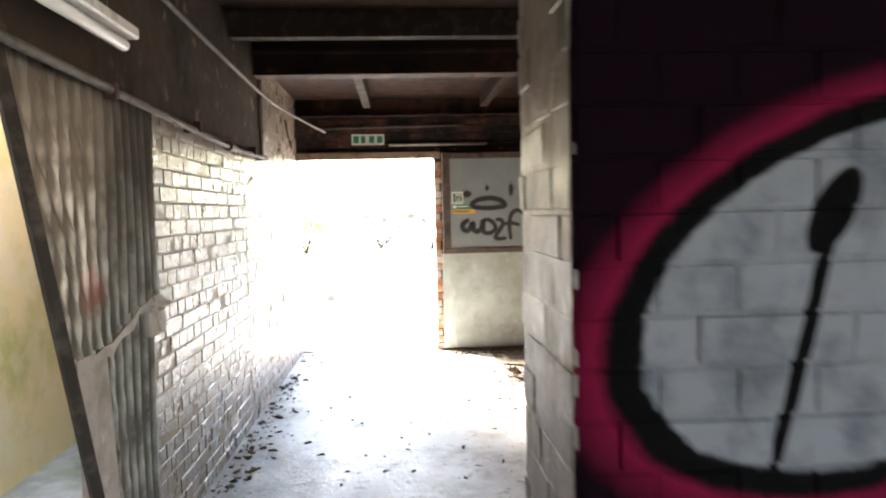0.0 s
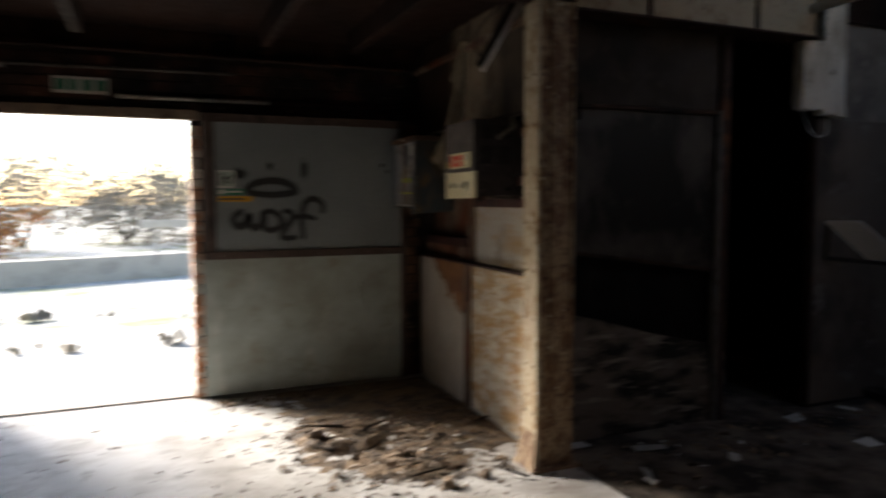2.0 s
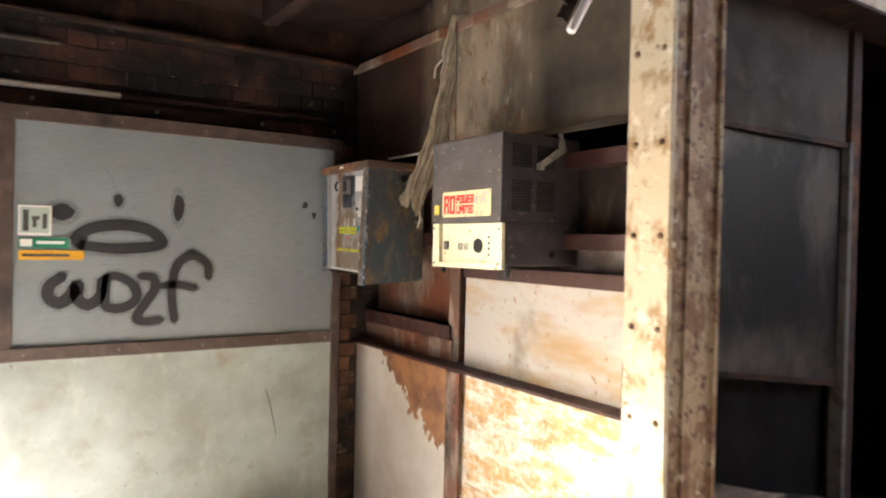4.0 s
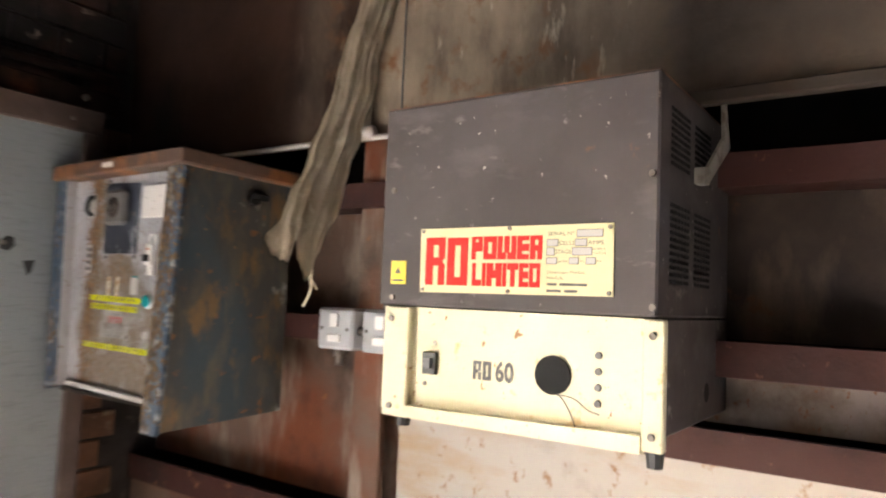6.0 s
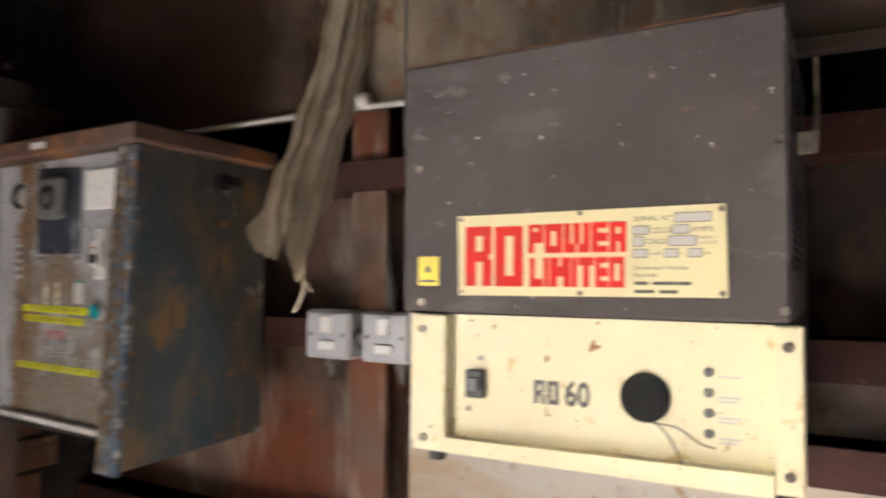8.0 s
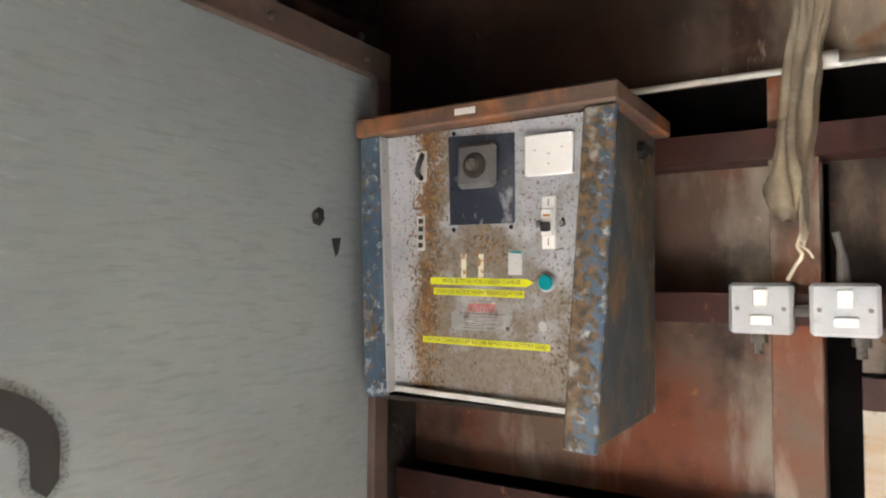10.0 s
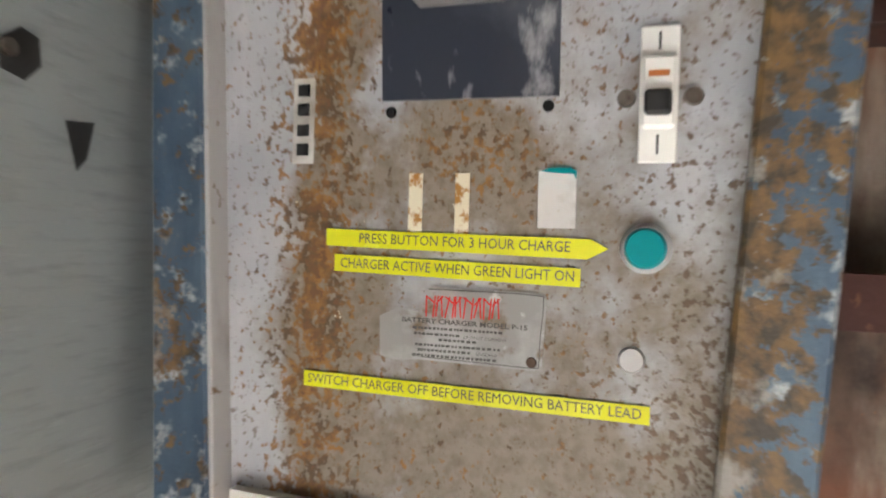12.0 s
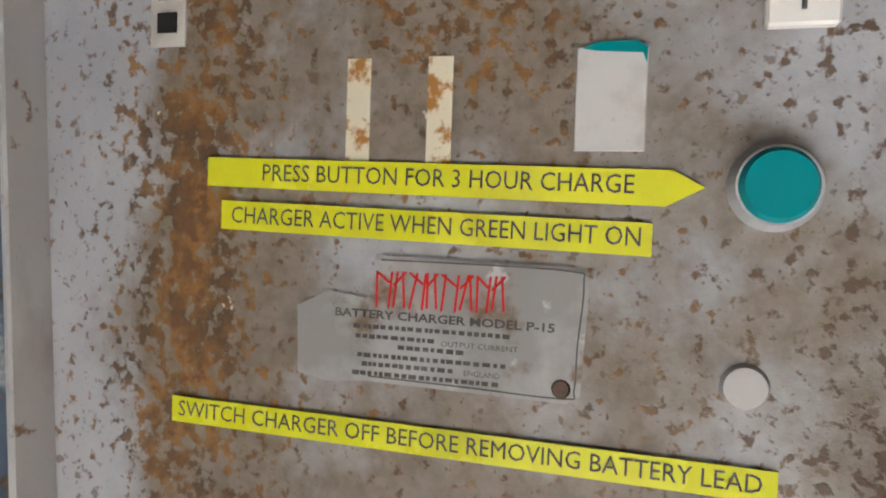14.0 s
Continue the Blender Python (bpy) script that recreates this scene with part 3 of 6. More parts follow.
def mural_material():
    """Brickwork with a sprayed shape: white field, black outline, crimson glow on purple-black."""
    m = bpy.data.materials.new("sprayed_mural")
    t, b = nodes_of(m)
    sep = t.nodes.new("ShaderNodeSeparateXYZ")
    link(t, t.nodes.new("ShaderNodeNewGeometry").outputs["Position"], sep.inputs[0])

    def ring(cx, cz, rx, rz, turn):
        dx = mathn(t, "SUBTRACT", sep.outputs[0], cx)
        dz = mathn(t, "SUBTRACT", sep.outputs[2], cz)
        c, s = math.cos(radians(turn)), math.sin(radians(turn))
        u = mathn(t, "DIVIDE", mathn(t, "ADD", mathn(t, "MULTIPLY", dx, c), mathn(t, "MULTIPLY", dz, s)), rx)
        v = mathn(t, "DIVIDE", mathn(t, "SUBTRACT", mathn(t, "MULTIPLY", dz, c), mathn(t, "MULTIPLY", dx, s)), rz)
        return mathn(t, "SQRT", mathn(t, "ADD", mathn(t, "MULTIPLY", u, u), mathn(t, "MULTIPLY", v, v)))

    def over(d, edge, soft):
        r = t.nodes.new("ShaderNodeMapRange")
        r.inputs["From Min"].default_value = edge - soft
        r.inputs["From Max"].default_value = edge + soft
        link(t, d, r.inputs["Value"])
        return r.outputs[0]

    d = ring(1.754, 1.300, 0.388, 0.2425, 20)
    d = mathn(t, "ADD", d, mathn(t, "MULTIPLY", noise_fac(t, 20.0, 0.3, 0.7), 0.03))
    white = mix_rgb(t, noise_fac(t, 12.0, 0.45, 0.72, seed=3.0), (0.145, 0.145, 0.16), (0.065, 0.068, 0.082))
    col = mix_rgb(t, over(d, 1.0, 0.015), white, (0.0022, 0.002, 0.0022))
    col = mix_rgb(t, over(d, 1.15, 0.03), col, (0.10, 0.004, 0.02))
    col = mix_rgb(t, over(d, 1.27, 0.09), col, (0.0035, 0.0008, 0.0025))
    leaf = ring(1.671, 1.42, 0.030, 0.068, -28)
    col = mix_rgb(t, over(leaf, 1.0, 0.06), (0.0022, 0.002, 0.0022), col)
    stem = ring(1.627, 1.226, 0.0115, 0.233, -14)
    col = mix_rgb(t, over(stem, 1.0, 0.10), (0.0022, 0.002, 0.0022), col)
    link(t, col, b.inputs["Base Color"])
    b.inputs["Roughness"].default_value = 0.8
    b.inputs["Specular IOR Level"].default_value = 0.03
    height(t, b, noise_fac(t, 45.0, 0.2, 0.8), 0.5, 0.003)
    return m


m_mural = mural_material()

# ---------------------------------------------------------------- lettering and small shapes


FACE_WEST = Matrix(((0, 0, -1, 0), (-1, 0, 0, 0), (0, 1, 0, 0), (0, 0, 0, 1)))
FACE_SOUTH = Matrix(((1, 0, 0, 0), (0, 0, -1, 0), (0, 1, 0, 0), (0, 0, 0, 1)))


def words(name, text, at, tall, mat, parent, face=FACE_WEST, turn=0.0, wide=None, label="", bold=0.0):
    """Lettering of the built-in font: its lower left corner, cap height, turn in degrees and, if given, its whole width."""
    cu = bpy.data.curves.new(name, "FONT")
    cu.body = text
    cu.size = tall / 0.69
    cu.resolution_u = 2
    cu.offset = bold
    tmp = new("lettering_draft", cu)
    dg = bpy.context.evaluated_depsgraph_get()
    me = bpy.data.meshes.new_from_object(tmp.evaluated_get(dg))
    bpy.data.objects.remove(tmp)
    xs = [v.co.x for v in me.vertices]
    sx = wide / (max(xs) - min(xs)) if wide else 1.0
    m = Matrix.Translation(at) @ face @ pose(0, 0, 0, 0, 0, turn) @ Matrix.Diagonal((sx, 1, 1, 1)) @ Matrix.Translation((-min(xs), 0, 0))
    me.transform(m)
    me.materials.clear()
    me.materials.append(mat)
    ob = new(name, me)
    ob.parent = parent
    root = parent
    if root.type == "EMPTY":
        ob.matrix_parent_inverse = root.matrix_basis.inverted()
    return tagged(ob, label)


def plate_yz(bm, x, pts, thick):
    """A thin plate facing west: corner points (y, z), its face at x."""
    front = [bm.verts.new((x, y, z)) for y, z in pts]
    back = [bm.verts.new((x + thick, y, z)) for y, z in pts]
    bm.faces.new(front)
    bm.faces.new(back[::-1])
    for i in range(len(pts)):
        j = (i + 1) % len(pts)
        bm.faces.new((front[i], back[i], back[j], front[j]))
    return bm


def rect_yz(bm, x, y0, y1, z0, z1, thick=0.001):
    return plate_yz(bm, x, [(y1, z0), (y0, z0), (y0, z1), (y1, z1)], thick)


def knob_w(bm, x, y, z, r, out, seg=16):
    """A round head that stands out towards the west."""
    return rod(bm, (x, y, z), (x - out, y, z), r, seg, r * 0.86)


# ---------------------------------------------------------------- brickwork


def brick_data(name, along, deep, tall, axis):
    me = bpy.data.meshes.new(name)
    bm = bmesh.new()
    dx, dy = (deep, along) if axis == "y" else (along, deep)
    box(bm, -dx / 2, dx / 2, -dy / 2, dy / 2, -tall / 2, tall / 2, bevel=0.003)
    for v in bm.verts:
        v.co += Vector((random.uniform(-1, 1), random.uniform(-1, 1), random.uniform(-1, 1))) * 0.0016
    bm.to_mesh(me)
    bm.free()
    return me


BRICK_CACHE = {}


def shared_brick(along, axis, mat, k):
    key = (round(along, 3), axis, mat.name, k)
    if key not in BRICK_CACHE:
        me = brick_data("brick", along, 0.05, 0.0675, axis)
        me.materials.append(mat)
        BRICK_CACHE[key] = me
    return BRICK_CACHE[key]


def lay_bricks(parent, mat, axis, face, sign, a0, a1, z0, z1, joined=None, skip=None):
    """Courses of 75 mm on a wall face; headers and stretchers in turn. joined: a material for the pieces as one mesh."""
    rng = random.Random(int(a0 * 100 + z0 * 1000 + face * 10))
    verts, faces = [], []
    row = 0
    z = z0
    while z + 0.07 <= z1 + 1e-6:
        step = 0.1165 if row % 2 == 1 else 0.233
        a = a0 - (0.0 if row % 2 else 0.0583) - (0.1165 if row % 4 == 2 else 0.0)
        while a < a1 - 0.02:
            s, e = max(a, a0), min(a + step, a1)
            a += step
            if e - s < 0.04 or (skip and skip((s + e) / 2, z)):
                continue
            along = e - s - 0.0075
            c, zc = (s + e) / 2, z + 0.0375
            off = face - sign * 0.025 + sign * rng.uniform(-0.002, 0.003)
            loc = Vector((off, c, zc)) if axis == "y" else Vector((c, off, zc))
            if joined:
                dx, dy = (0.025, along / 2) if axis == "y" else (along / 2, 0.025)
                base = len(verts)
                for q in ((-1, -1, -1), (1, -1, -1), (1, 1, -1), (-1, 1, -1), (-1, -1, 1), (1, -1, 1), (1, 1, 1), (-1, 1, 1)):
                    verts.append((loc.x + q[0] * dx + rng.uniform(-.001, .001), loc.y + q[1] * dy, loc.z + q[2] * 0.0338 + rng.uniform(-.001, .001)))
                for f in ((0, 3, 2, 1), (4, 5, 6, 7), (0, 1, 5, 4), (1, 2, 6, 5), (2, 3, 7, 6), (3, 0, 4, 7)):
                    faces.append([base + i for i in f])
            else:
                ob = new("brick", shared_brick(along, axis, mat, rng.randrange(3)))
                ob.parent = parent
                ob.location = loc
                ob.rotation_euler = (rng.uniform(-.008, .008), rng.uniform(-.008, .008), rng.uniform(-.008, .008))
        z += 0.075
        row += 1
    if joined and verts:
        me = bpy.data.meshes.new("brickwork")
        me.from_pydata(verts, [], faces)
        me.materials.append(joined)
        ob = new("brickwork", me)
        ob.parent = parent
        tagged(ob, kind="stuff")


# ---------------------------------------------------------------- the large structure
structure("ground", boxes((-150, 150, 8.35, 300, -0.32, -0.02), (-150, -0.25, -60, 8.35, -0.32, -0.02), (6.3, 150, -60, 8.35, -0.32, -0.02), (-0.25, 6.3, -60, -2.75, -0.32, -0.02)), m_ground, "pale dusty yard ground with thin grass")
structure("floor", boxes((-0.25, 6.3, -2.75, 8.35, -0.2, 0.0)), m_floor, "dusty concrete floor with dirt and rubble")
wall_west = structure("wall_west", boxes((-0.25, 0.0018, 3.74, 8.35, 0.0, 2.9), (-0.25, -0.008, -2.75, 1.2, 0, 2.9), (-0.25, -0.008, 1.2, 3.74, 2.05, 2.9)), m_mortar, "sooty mortar of the painted brick wall")
wall_north = structure("wall_north", boxes((1.41, 3.6, 8.128, 8.35, 0.0, 2.9), (-0.008, 1.41, 8.128, 8.35, 2.03, 2.9)), m_mortar_dark, "sooty red brick wall around the wide doorway")
structure("wall_east", boxes((3.34, 3.45, 6.25, 8.128, 0.0, 2.9)), m_dark, "near-black wall behind the steel framing")
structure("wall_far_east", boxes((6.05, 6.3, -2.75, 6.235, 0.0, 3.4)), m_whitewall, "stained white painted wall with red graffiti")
# Back room side wall: the unlit room's darkness is put into the colour.
structure("wall_back_east", boxes((6.05, 6.3, 6.235, 8.128, 0.0, 3.4)), m_dark, "back room side wall, black in place of darkness")
# Never in view; wall and opening are added to let in daylight from behind.
structure("wall_south", boxes((-0.25, 2.0, -3.0, -2.75, 0, 3.4), (5.4, 6.3, -3.0, -2.75, 0, 3.4), (2.0, 5.4, -3.0, -2.75, 2.4, 3.4), (2.0, 5.4, -3.0, -2.75, 0, 0.7)), m_whitewall, "unseen white wall, its window opening added for daylight")
# Coloured black so that the room behind the opening stays dark.
structure("wall_back_room", boxes((3.45, 6.05, 7.9, 8.128, 0.0, 2.9)), m_dark, "back room wall, black in place of darkness")
# The gap at x 4.8 to 6.0 is an added, unseen opening lighting the side room.
structure("ceiling", boxes((-0.25, 3.1, -3.0, 5.95, 2.66, 2.8), (3.1, 4.8, -3.0, 6.24, 3.2, 3.4), (6.0, 6.3, -3.0, 6.24, 3.2, 3.4), (4.8, 6.0, -3.0, 2.6, 3.2, 3.4), (4.8, 6.0, 5.3, 6.24, 3.2, 3.4), (3.06, 3.1, -3.0, 5.95, 2.8, 3.4), (-0.25, 3.1, 5.95, 8.35, 2.60, 2.75), (3.1, 6.3, 6.20, 8.35, 2.60, 2.75), (3.1, 6.3, 6.20, 6.24, 2.75, 3.2), (3.06, 3.1, 5.95, 6.24, 2.75, 3.2)), m_ceiling, "smoke-browned board ceiling")
pier = structure("wall_pier", boxes((1.2895, 6.05, 1.96, 2.292, 0, 3.2), (1.2895, 1.31, 1.908, 1.96, 0, 3.2)), m_pier_brick, "brick wall end with a sprayed mural")
mural_bed = structure("wall_mural_bed", boxes((1.31, 6.05, 1.9035, 1.96, 0, 3.2), (1.2900, 1.31, 1.9035, 1.9075, 0, 3.2)), m_mural, "sprayed mortar bed of the mural")
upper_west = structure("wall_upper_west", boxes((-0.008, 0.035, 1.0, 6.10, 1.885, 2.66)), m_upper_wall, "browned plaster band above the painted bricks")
structure("trim_upper_west", boxes((-0.006, 0.05, 6.10, 6.17, 1.84, 2.66), bevel=0.004), m_charred, "dark timber end piece of the plaster band")
structure("trim_threshold", boxes((0.0, 1.41, 8.13, 8.35, 0.001, 0.012)), m_concrete_grey, "worn concrete threshold of the doorway")
structure("trim_lintel", boxes((0.0, 1.47, 8.06, 8.127, 1.985, 2.055), bevel=0.004), m_dusty_lintel, "dusty pale timber lintel over the doorway")
structure("wall_yard", boxes((-1.3, -1.1, -3, 6.9, -0.02, 2.4), (-1.1, -0.25, 6.7, 6.9, -0.02, 2.4)), m_render, "mossy ochre rendered yard wall")
# Unseen sheets, added to hold back skylight on the yard wall.
structure("roof_yard", boxes((-1.3, -0.25, -3, -0.5, 2.4, 2.5), (-1.3, -0.25, 5.4, 6.9, 2.4, 2.5)), m_beam, "unseen roof sheet added to dim the side yard")

# ---------------------------------------------------------------- overhead steel and timber
beam = thing("ceiling_beam", (1.5, 6.03, 2.42), "soot-dark riveted steel ceiling beam", "beam")
part("bottom_flange", boxes((0.0, 3.19, 5.95, 6.12, 2.425, 2.44), bevel=0.003), m_beam, beam)
part("web", boxes((0.0, 3.19, 6.025, 6.04, 2.44, 2.60)), m_beam, beam)
part("top_flange", boxes((0.0, 3.19, 5.951, 6.12, 2.585, 2.60)), m_beam, beam)
# The same beam carried on; its lit length gets a paler cream colour.
beam2 = thing("ceiling_beam", (4.6, 6.15, 2.43), "flaking cream-painted steel ceiling beam, coloured paler as lit", "beam")
part("face_plate", boxes((3.20, 5.07, 6.10, 6.12, 2.44, 2.75), bevel=0.003), m_beam_pale, beam2)
part("bottom_flange", boxes((3.20, 5.07, 6.06, 6.27, 2.425, 2.44), bevel=0.003), m_beam, beam2)
for x in (3.75, 4.55):
    part("stiffener", boxes((x, x + 0.03, 6.085, 6.10, 2.44, 2.75), bevel=0.002), m_beam, beam2)
for x in (1.89, 2.50, 0.75):
    bm = boxes((x - 0.035, x + 0.035, 6.14, 7.75, 2.455, 2.60), bevel=0.004)
    solid("rafter", bm, m_charred if x < 1 else m_ceiling, "smoke-browned timber rafter under the ceiling", "rafter", group="rafters over the doorway bay")
bm = boxes((0.05, 3.1, 5.2, 5.28, 2.50, 2.66), bevel=0.004)
solid("rafter", bm, m_charred, "charred timber joist across the ceiling", "rafter", group="joists over the passage")
bm = boxes((0.05, 3.1, 3.9, 3.98, 2.52, 2.66), bevel=0.004)
solid("rafter", bm, m_charred, "charred timber joist across the ceiling", "rafter", group="joists over the passage")
wp = thing("wall_plate", (1.5, 8.0, 2.40), "dark steel angle along the top of the brickwork", "angle")
part("leg", boxes((0.0, 3.2, 8.06, 8.126, 2.425, 2.44), bevel=0.002), m_beam, wp)
part("leg", boxes((0.0, 3.2, 8.11, 8.126, 2.44, 2.60)), m_soot_rust, wp)
bm = bmesh.new()
tube(bm, [(0.95, 8.09, 2.128), (1.35, 8.09, 2.128), (1.955, 8.09, 2.130)], 0.014, 8)
solid("conduit", bm, m_pale_strip, "pale steel conduit clipped over the doorway", "conduit", smooth=True)
# The conduit goes on from here in a darker colour.
bm = bmesh.new()
tube(bm, [(1.957, 8.09, 2.130), (3.04, 8.09, 2.142)], 0.012, 8)
solid("conduit", bm, m_beam, "dark steel conduit above the sliding door", "conduit", smooth=True)
bm = bmesh.new()
tube(bm, [(0.2, 8.1, 2.305), (1.72, 8.1, 2.322)], 0.011, 8)
solid("conduit", bm, m_conduit, "grey conduit clipped to dark brickwork", "conduit", smooth=True)
track = thing("door_track", (2.2, 8.09, 2.045), "dark steel track of the sliding door", "track")
part("rail", boxes((1.42, 3.05, 8.062, 8.118, 2.045, 2.10), bevel=0.003), m_beam, track)
for x in (1.62, 2.10, 2.58, 2.96):
    bm = bmesh.new()
    rod(bm, (x, 8.063, 2.074), (x, 8.055, 2.074), 0.009, 6)
    part("bolt", bm, m_screw, track)
sg = thing("exit_sign", (0.73, 8.11, 2.13), "small grimy white sign with dark green marks", "sign")
part("board", boxes((0.57, 0.90, 8.100, 8.118, 2.135, 2.245), bevel=0.002), m_white_plastic, sg)
for x0, x1 in ((0.585, 0.645), (0.665, 0.71), (0.75, 0.80), (0.83, 0.885)):
    part("mark", boxes((x0, x1, 8.096, 8.101, 2.155, 2.225)), m_sign_green, sg)

# ---------------------------------------------------------------- west wall things
sheet = thing("corrugated_sheet", (0.03, 3.4, 0.0), "leaning grey corrugated sheet with a torn lower edge", "sheet metal")


def corrugated(y_low, y_high, z_edge0, z_edge1, x, left):
    """Vertical corrugations; left(z) bounds it, the lower or upper edge runs from z_edge0 to z_edge1."""
    bm = bmesh.new()
    n, rows = 330, 7
    grid = []
    for i in range(n + 1):
        f = i / n
        col = []
        for k in range(rows + 1):
            z = z_edge0(f) + (z_edge1(f) - z_edge0(f)) * k / rows
            y = left(z) + (y_high - left(z)) * f
            col.append(bm.verts.new((x + 0.011 * math.sin((y - y_low) / 0.076 * 2 * math.pi) + 0.004 * math.sin(z * 5 + y * 9), y, z)))
        grid.append(col)
    for i in range(n):
        for k in range(rows):
            bm.faces.new((grid[i][k], grid[i + 1][k], grid[i + 1][k + 1], grid[i][k + 1]))
    bmesh.ops.solidify(bm, geom=bm.faces[:], thickness=0.0015)
    return bm


def torn(f):
    """Height of the torn edge across the sheet."""
    g = min(1.0, max(0.0, (f - 0.2) / 0.7))
    return 1.0 + 0.12 * g * g * (3 - 2 * g) + 0.006 * math.sin(f * 31)


def lean(z):
    return 3.40 - 0.33 * z


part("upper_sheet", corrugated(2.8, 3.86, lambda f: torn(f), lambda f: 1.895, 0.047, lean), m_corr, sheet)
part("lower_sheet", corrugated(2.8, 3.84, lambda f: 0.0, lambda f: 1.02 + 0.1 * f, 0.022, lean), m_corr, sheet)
bm = bmesh.new()
for z0, z1 in ((0.0, 0.95), (0.95, 1.9)):
    a, b = Vector((0.05, lean(z0) - 0.03, z0)), Vector((0.05, lean(z1) - 0.03, z1))
    rod(bm, a, b, 0.024, 4)
part("edge_batten", bm, m_charred, sheet, "dark charred batten")
m_torn = surface("torn_pinkish_board", (0.30, 0.25, 0.215), [((0.19, 0.15, 0.12), 7.0, 0.45, 0.66), ((0.40, 0.35, 0.31), 14.0, 0.58, 0.72)], rough=0.8)
bm = bmesh.new()
steps = [k / 12 for k in range(13)]
upper = [(lean(1.0) + (3.84 - lean(1.0)) * f, torn(f) + 0.004) for f in steps]
lower = [(y, z - 0.034 - 0.012 * math.sin(k * 2.1)) for k, (y, z) in enumerate(upper)]
for k in range(12):
    plate_yz(bm, 0.062, [upper[k], upper[k + 1], lower[k + 1], lower[k]], 0.004)
bmesh.ops.remove_doubles(bm, verts=bm.verts, dist=0.0002)
part("torn_edge", bm, m_torn, sheet, "pale torn board edge")
bm = bmesh.new()
plate_yz(bm, 0.052, [(lean(0.0), 0.0), (3.40, 0.0), (3.30, 0.98), (lean(1.0), 0.99)], 0.006)
part("flat_board", bm, m_torn, sheet, "pale flat board")
bm = bmesh.new()
rod(bm, (0.055, 3.80, 0.98), (0.06, 3.72, 1.13), 0.016, 6)
box(bm, 0.03, 0.062, 3.70, 3.88, 0.96, 1.06, bevel=0.006)
part("torn_flap", bm, m_torn, sheet, "torn pinkish flap")
hp = thing("wall_pipe", (0.06, 4.4, 1.85), "dusty grey steel pipe along the brick wall", "pipe")
bm = bmesh.new()
tube(bm, curve_pts([(0.07, 1.3, 1.93), (0.07, 3.0, 1.885), (0.065, 5.1, 1.84), (0.06, 6.2, 1.862)], 5), 0.016, 10)
part("pipe", bm, m_conduit, hp, smooth=True)
bm = bmesh.new()
rod(bm, (0.065, 5.03, 1.842), (0.065, 5.15, 1.842), 0.03, 12)
part("coupling", bm, m_rail, hp)
for y in (3.4, 4.4, 5.7):
    bm = boxes((0.0, 0.09, y, y + 0.03, 1.845, 1.90), bevel=0.003)
    part("bracket", bm, m_rail, hp)
bm = bmesh.new()
tube(bm, curve_pts([(0.06, 2.6, 2.42), (0.07, 5.1, 2.33), (0.10, 6.6, 2.30), (0.33, 7.85, 2.24)], 6), 0.011, 8)
solid("cable", bm, m_conduit, "slack grey cable along the top of the wall", "cable", smooth=True)
bm = bmesh.new()
tube(bm, curve_pts([(0.02, 7.35, 2.30), (0.05, 7.38, 2.12), (0.06, 7.43, 2.05), (0.05, 7.48, 2.12)], 5), 0.008, 6)
solid("wall_hook", bm, m_charred, "dark bent iron hook on the wall", "hook", smooth=True)
bm = boxes((-0.03, 0.004, 5.80, 5.90, 0.20, 0.27))
bm2 = boxes((0.003, 0.006, 5.815, 5.885, 0.21, 0.26))
vent = thing("air_brick", (0.0, 5.85, 0.2), "dark broken air brick hole low in the wall", "vent")
part("frame", bm, m_mortar, vent)
part("hole", bm2, m_hole, vent)
lamp0 = thing("strip_light", (0.15, 3.2, 2.0), "grimy unlit fluorescent batten under the ceiling", "light fitting")
part("housing", boxes((0.10, 0.19, 2.75, 3.36, 2.03, 2.07), bevel=0.006), m_pale_strip, lamp0)
bm = bmesh.new()
rod(bm, (0.145, 2.77, 2.008), (0.145, 3.34, 2.008), 0.019, 12)
part("tube", bm, m_white_plastic, lamp0, smooth=True)
for y in (2.9, 3.2):
    part("hanger", boxes((0.14, 0.15, y, y + 0.01, 2.07, 2.66)), m_conduit, lamp0)

# ---------------------------------------------------------------- sliding door and its markings
door = thing("sliding_door", (2.2, 8.03, 0.0), "large pale sliding door with dark frame", "door")
part("upper_board", boxes((1.56, 2.935, 8.010, 8.05, 1.06, 1.972)), m_door_board, door, "grey-white upper board")
part("lower_board", boxes((1.47, 2.935, 8.004, 8.05, 0.03, 1.004)), m_door_low, door, "streaked pale lower board")
part("top_rail", boxes((1.48, 2.98, 7.995, 8.06, 1.972, 2.032), bevel=0.003), m_door_frame, door)
part("middle_rail", boxes((1.48, 2.935, 7.995, 8.06, 1.004, 1.06), bevel=0.003), m_door_frame, door)
part("stile", boxes((1.48, 1.56, 7.994, 8.06, 1.06, 1.972), bevel=0.003), m_door_frame, door)
part("stile", boxes((2.935, 2.98, 7.994, 8.06, 0.02, 1.972), bevel=0.003), m_door_frame, door)
for x in (1.60, 1.95, 2.3, 2.65, 2.9):
    for z in (2.0, 1.03):
        bm = bmesh.new()
        rod(bm, (x, 7.995, z), (x, 7.991, z), 0.006, 8)
        part("rivet", bm, m_screw, door)
bm = bmesh.new()
stroke(bm, [Vector((2.60, 8.0025, 0.80)), Vector((2.625, 8.0025, 0.72)), Vector((2.66, 8.0025, 0.56))], 0.005, (0, -1, 0), taper=0.4)
part("crease", bm, m_print, door, "dark creased tear")
tag = thing("spray_graffiti", (1.95, 8.0, 1.1), "black spray-painted word and face marks on the door", "graffiti")
D = 8.0080


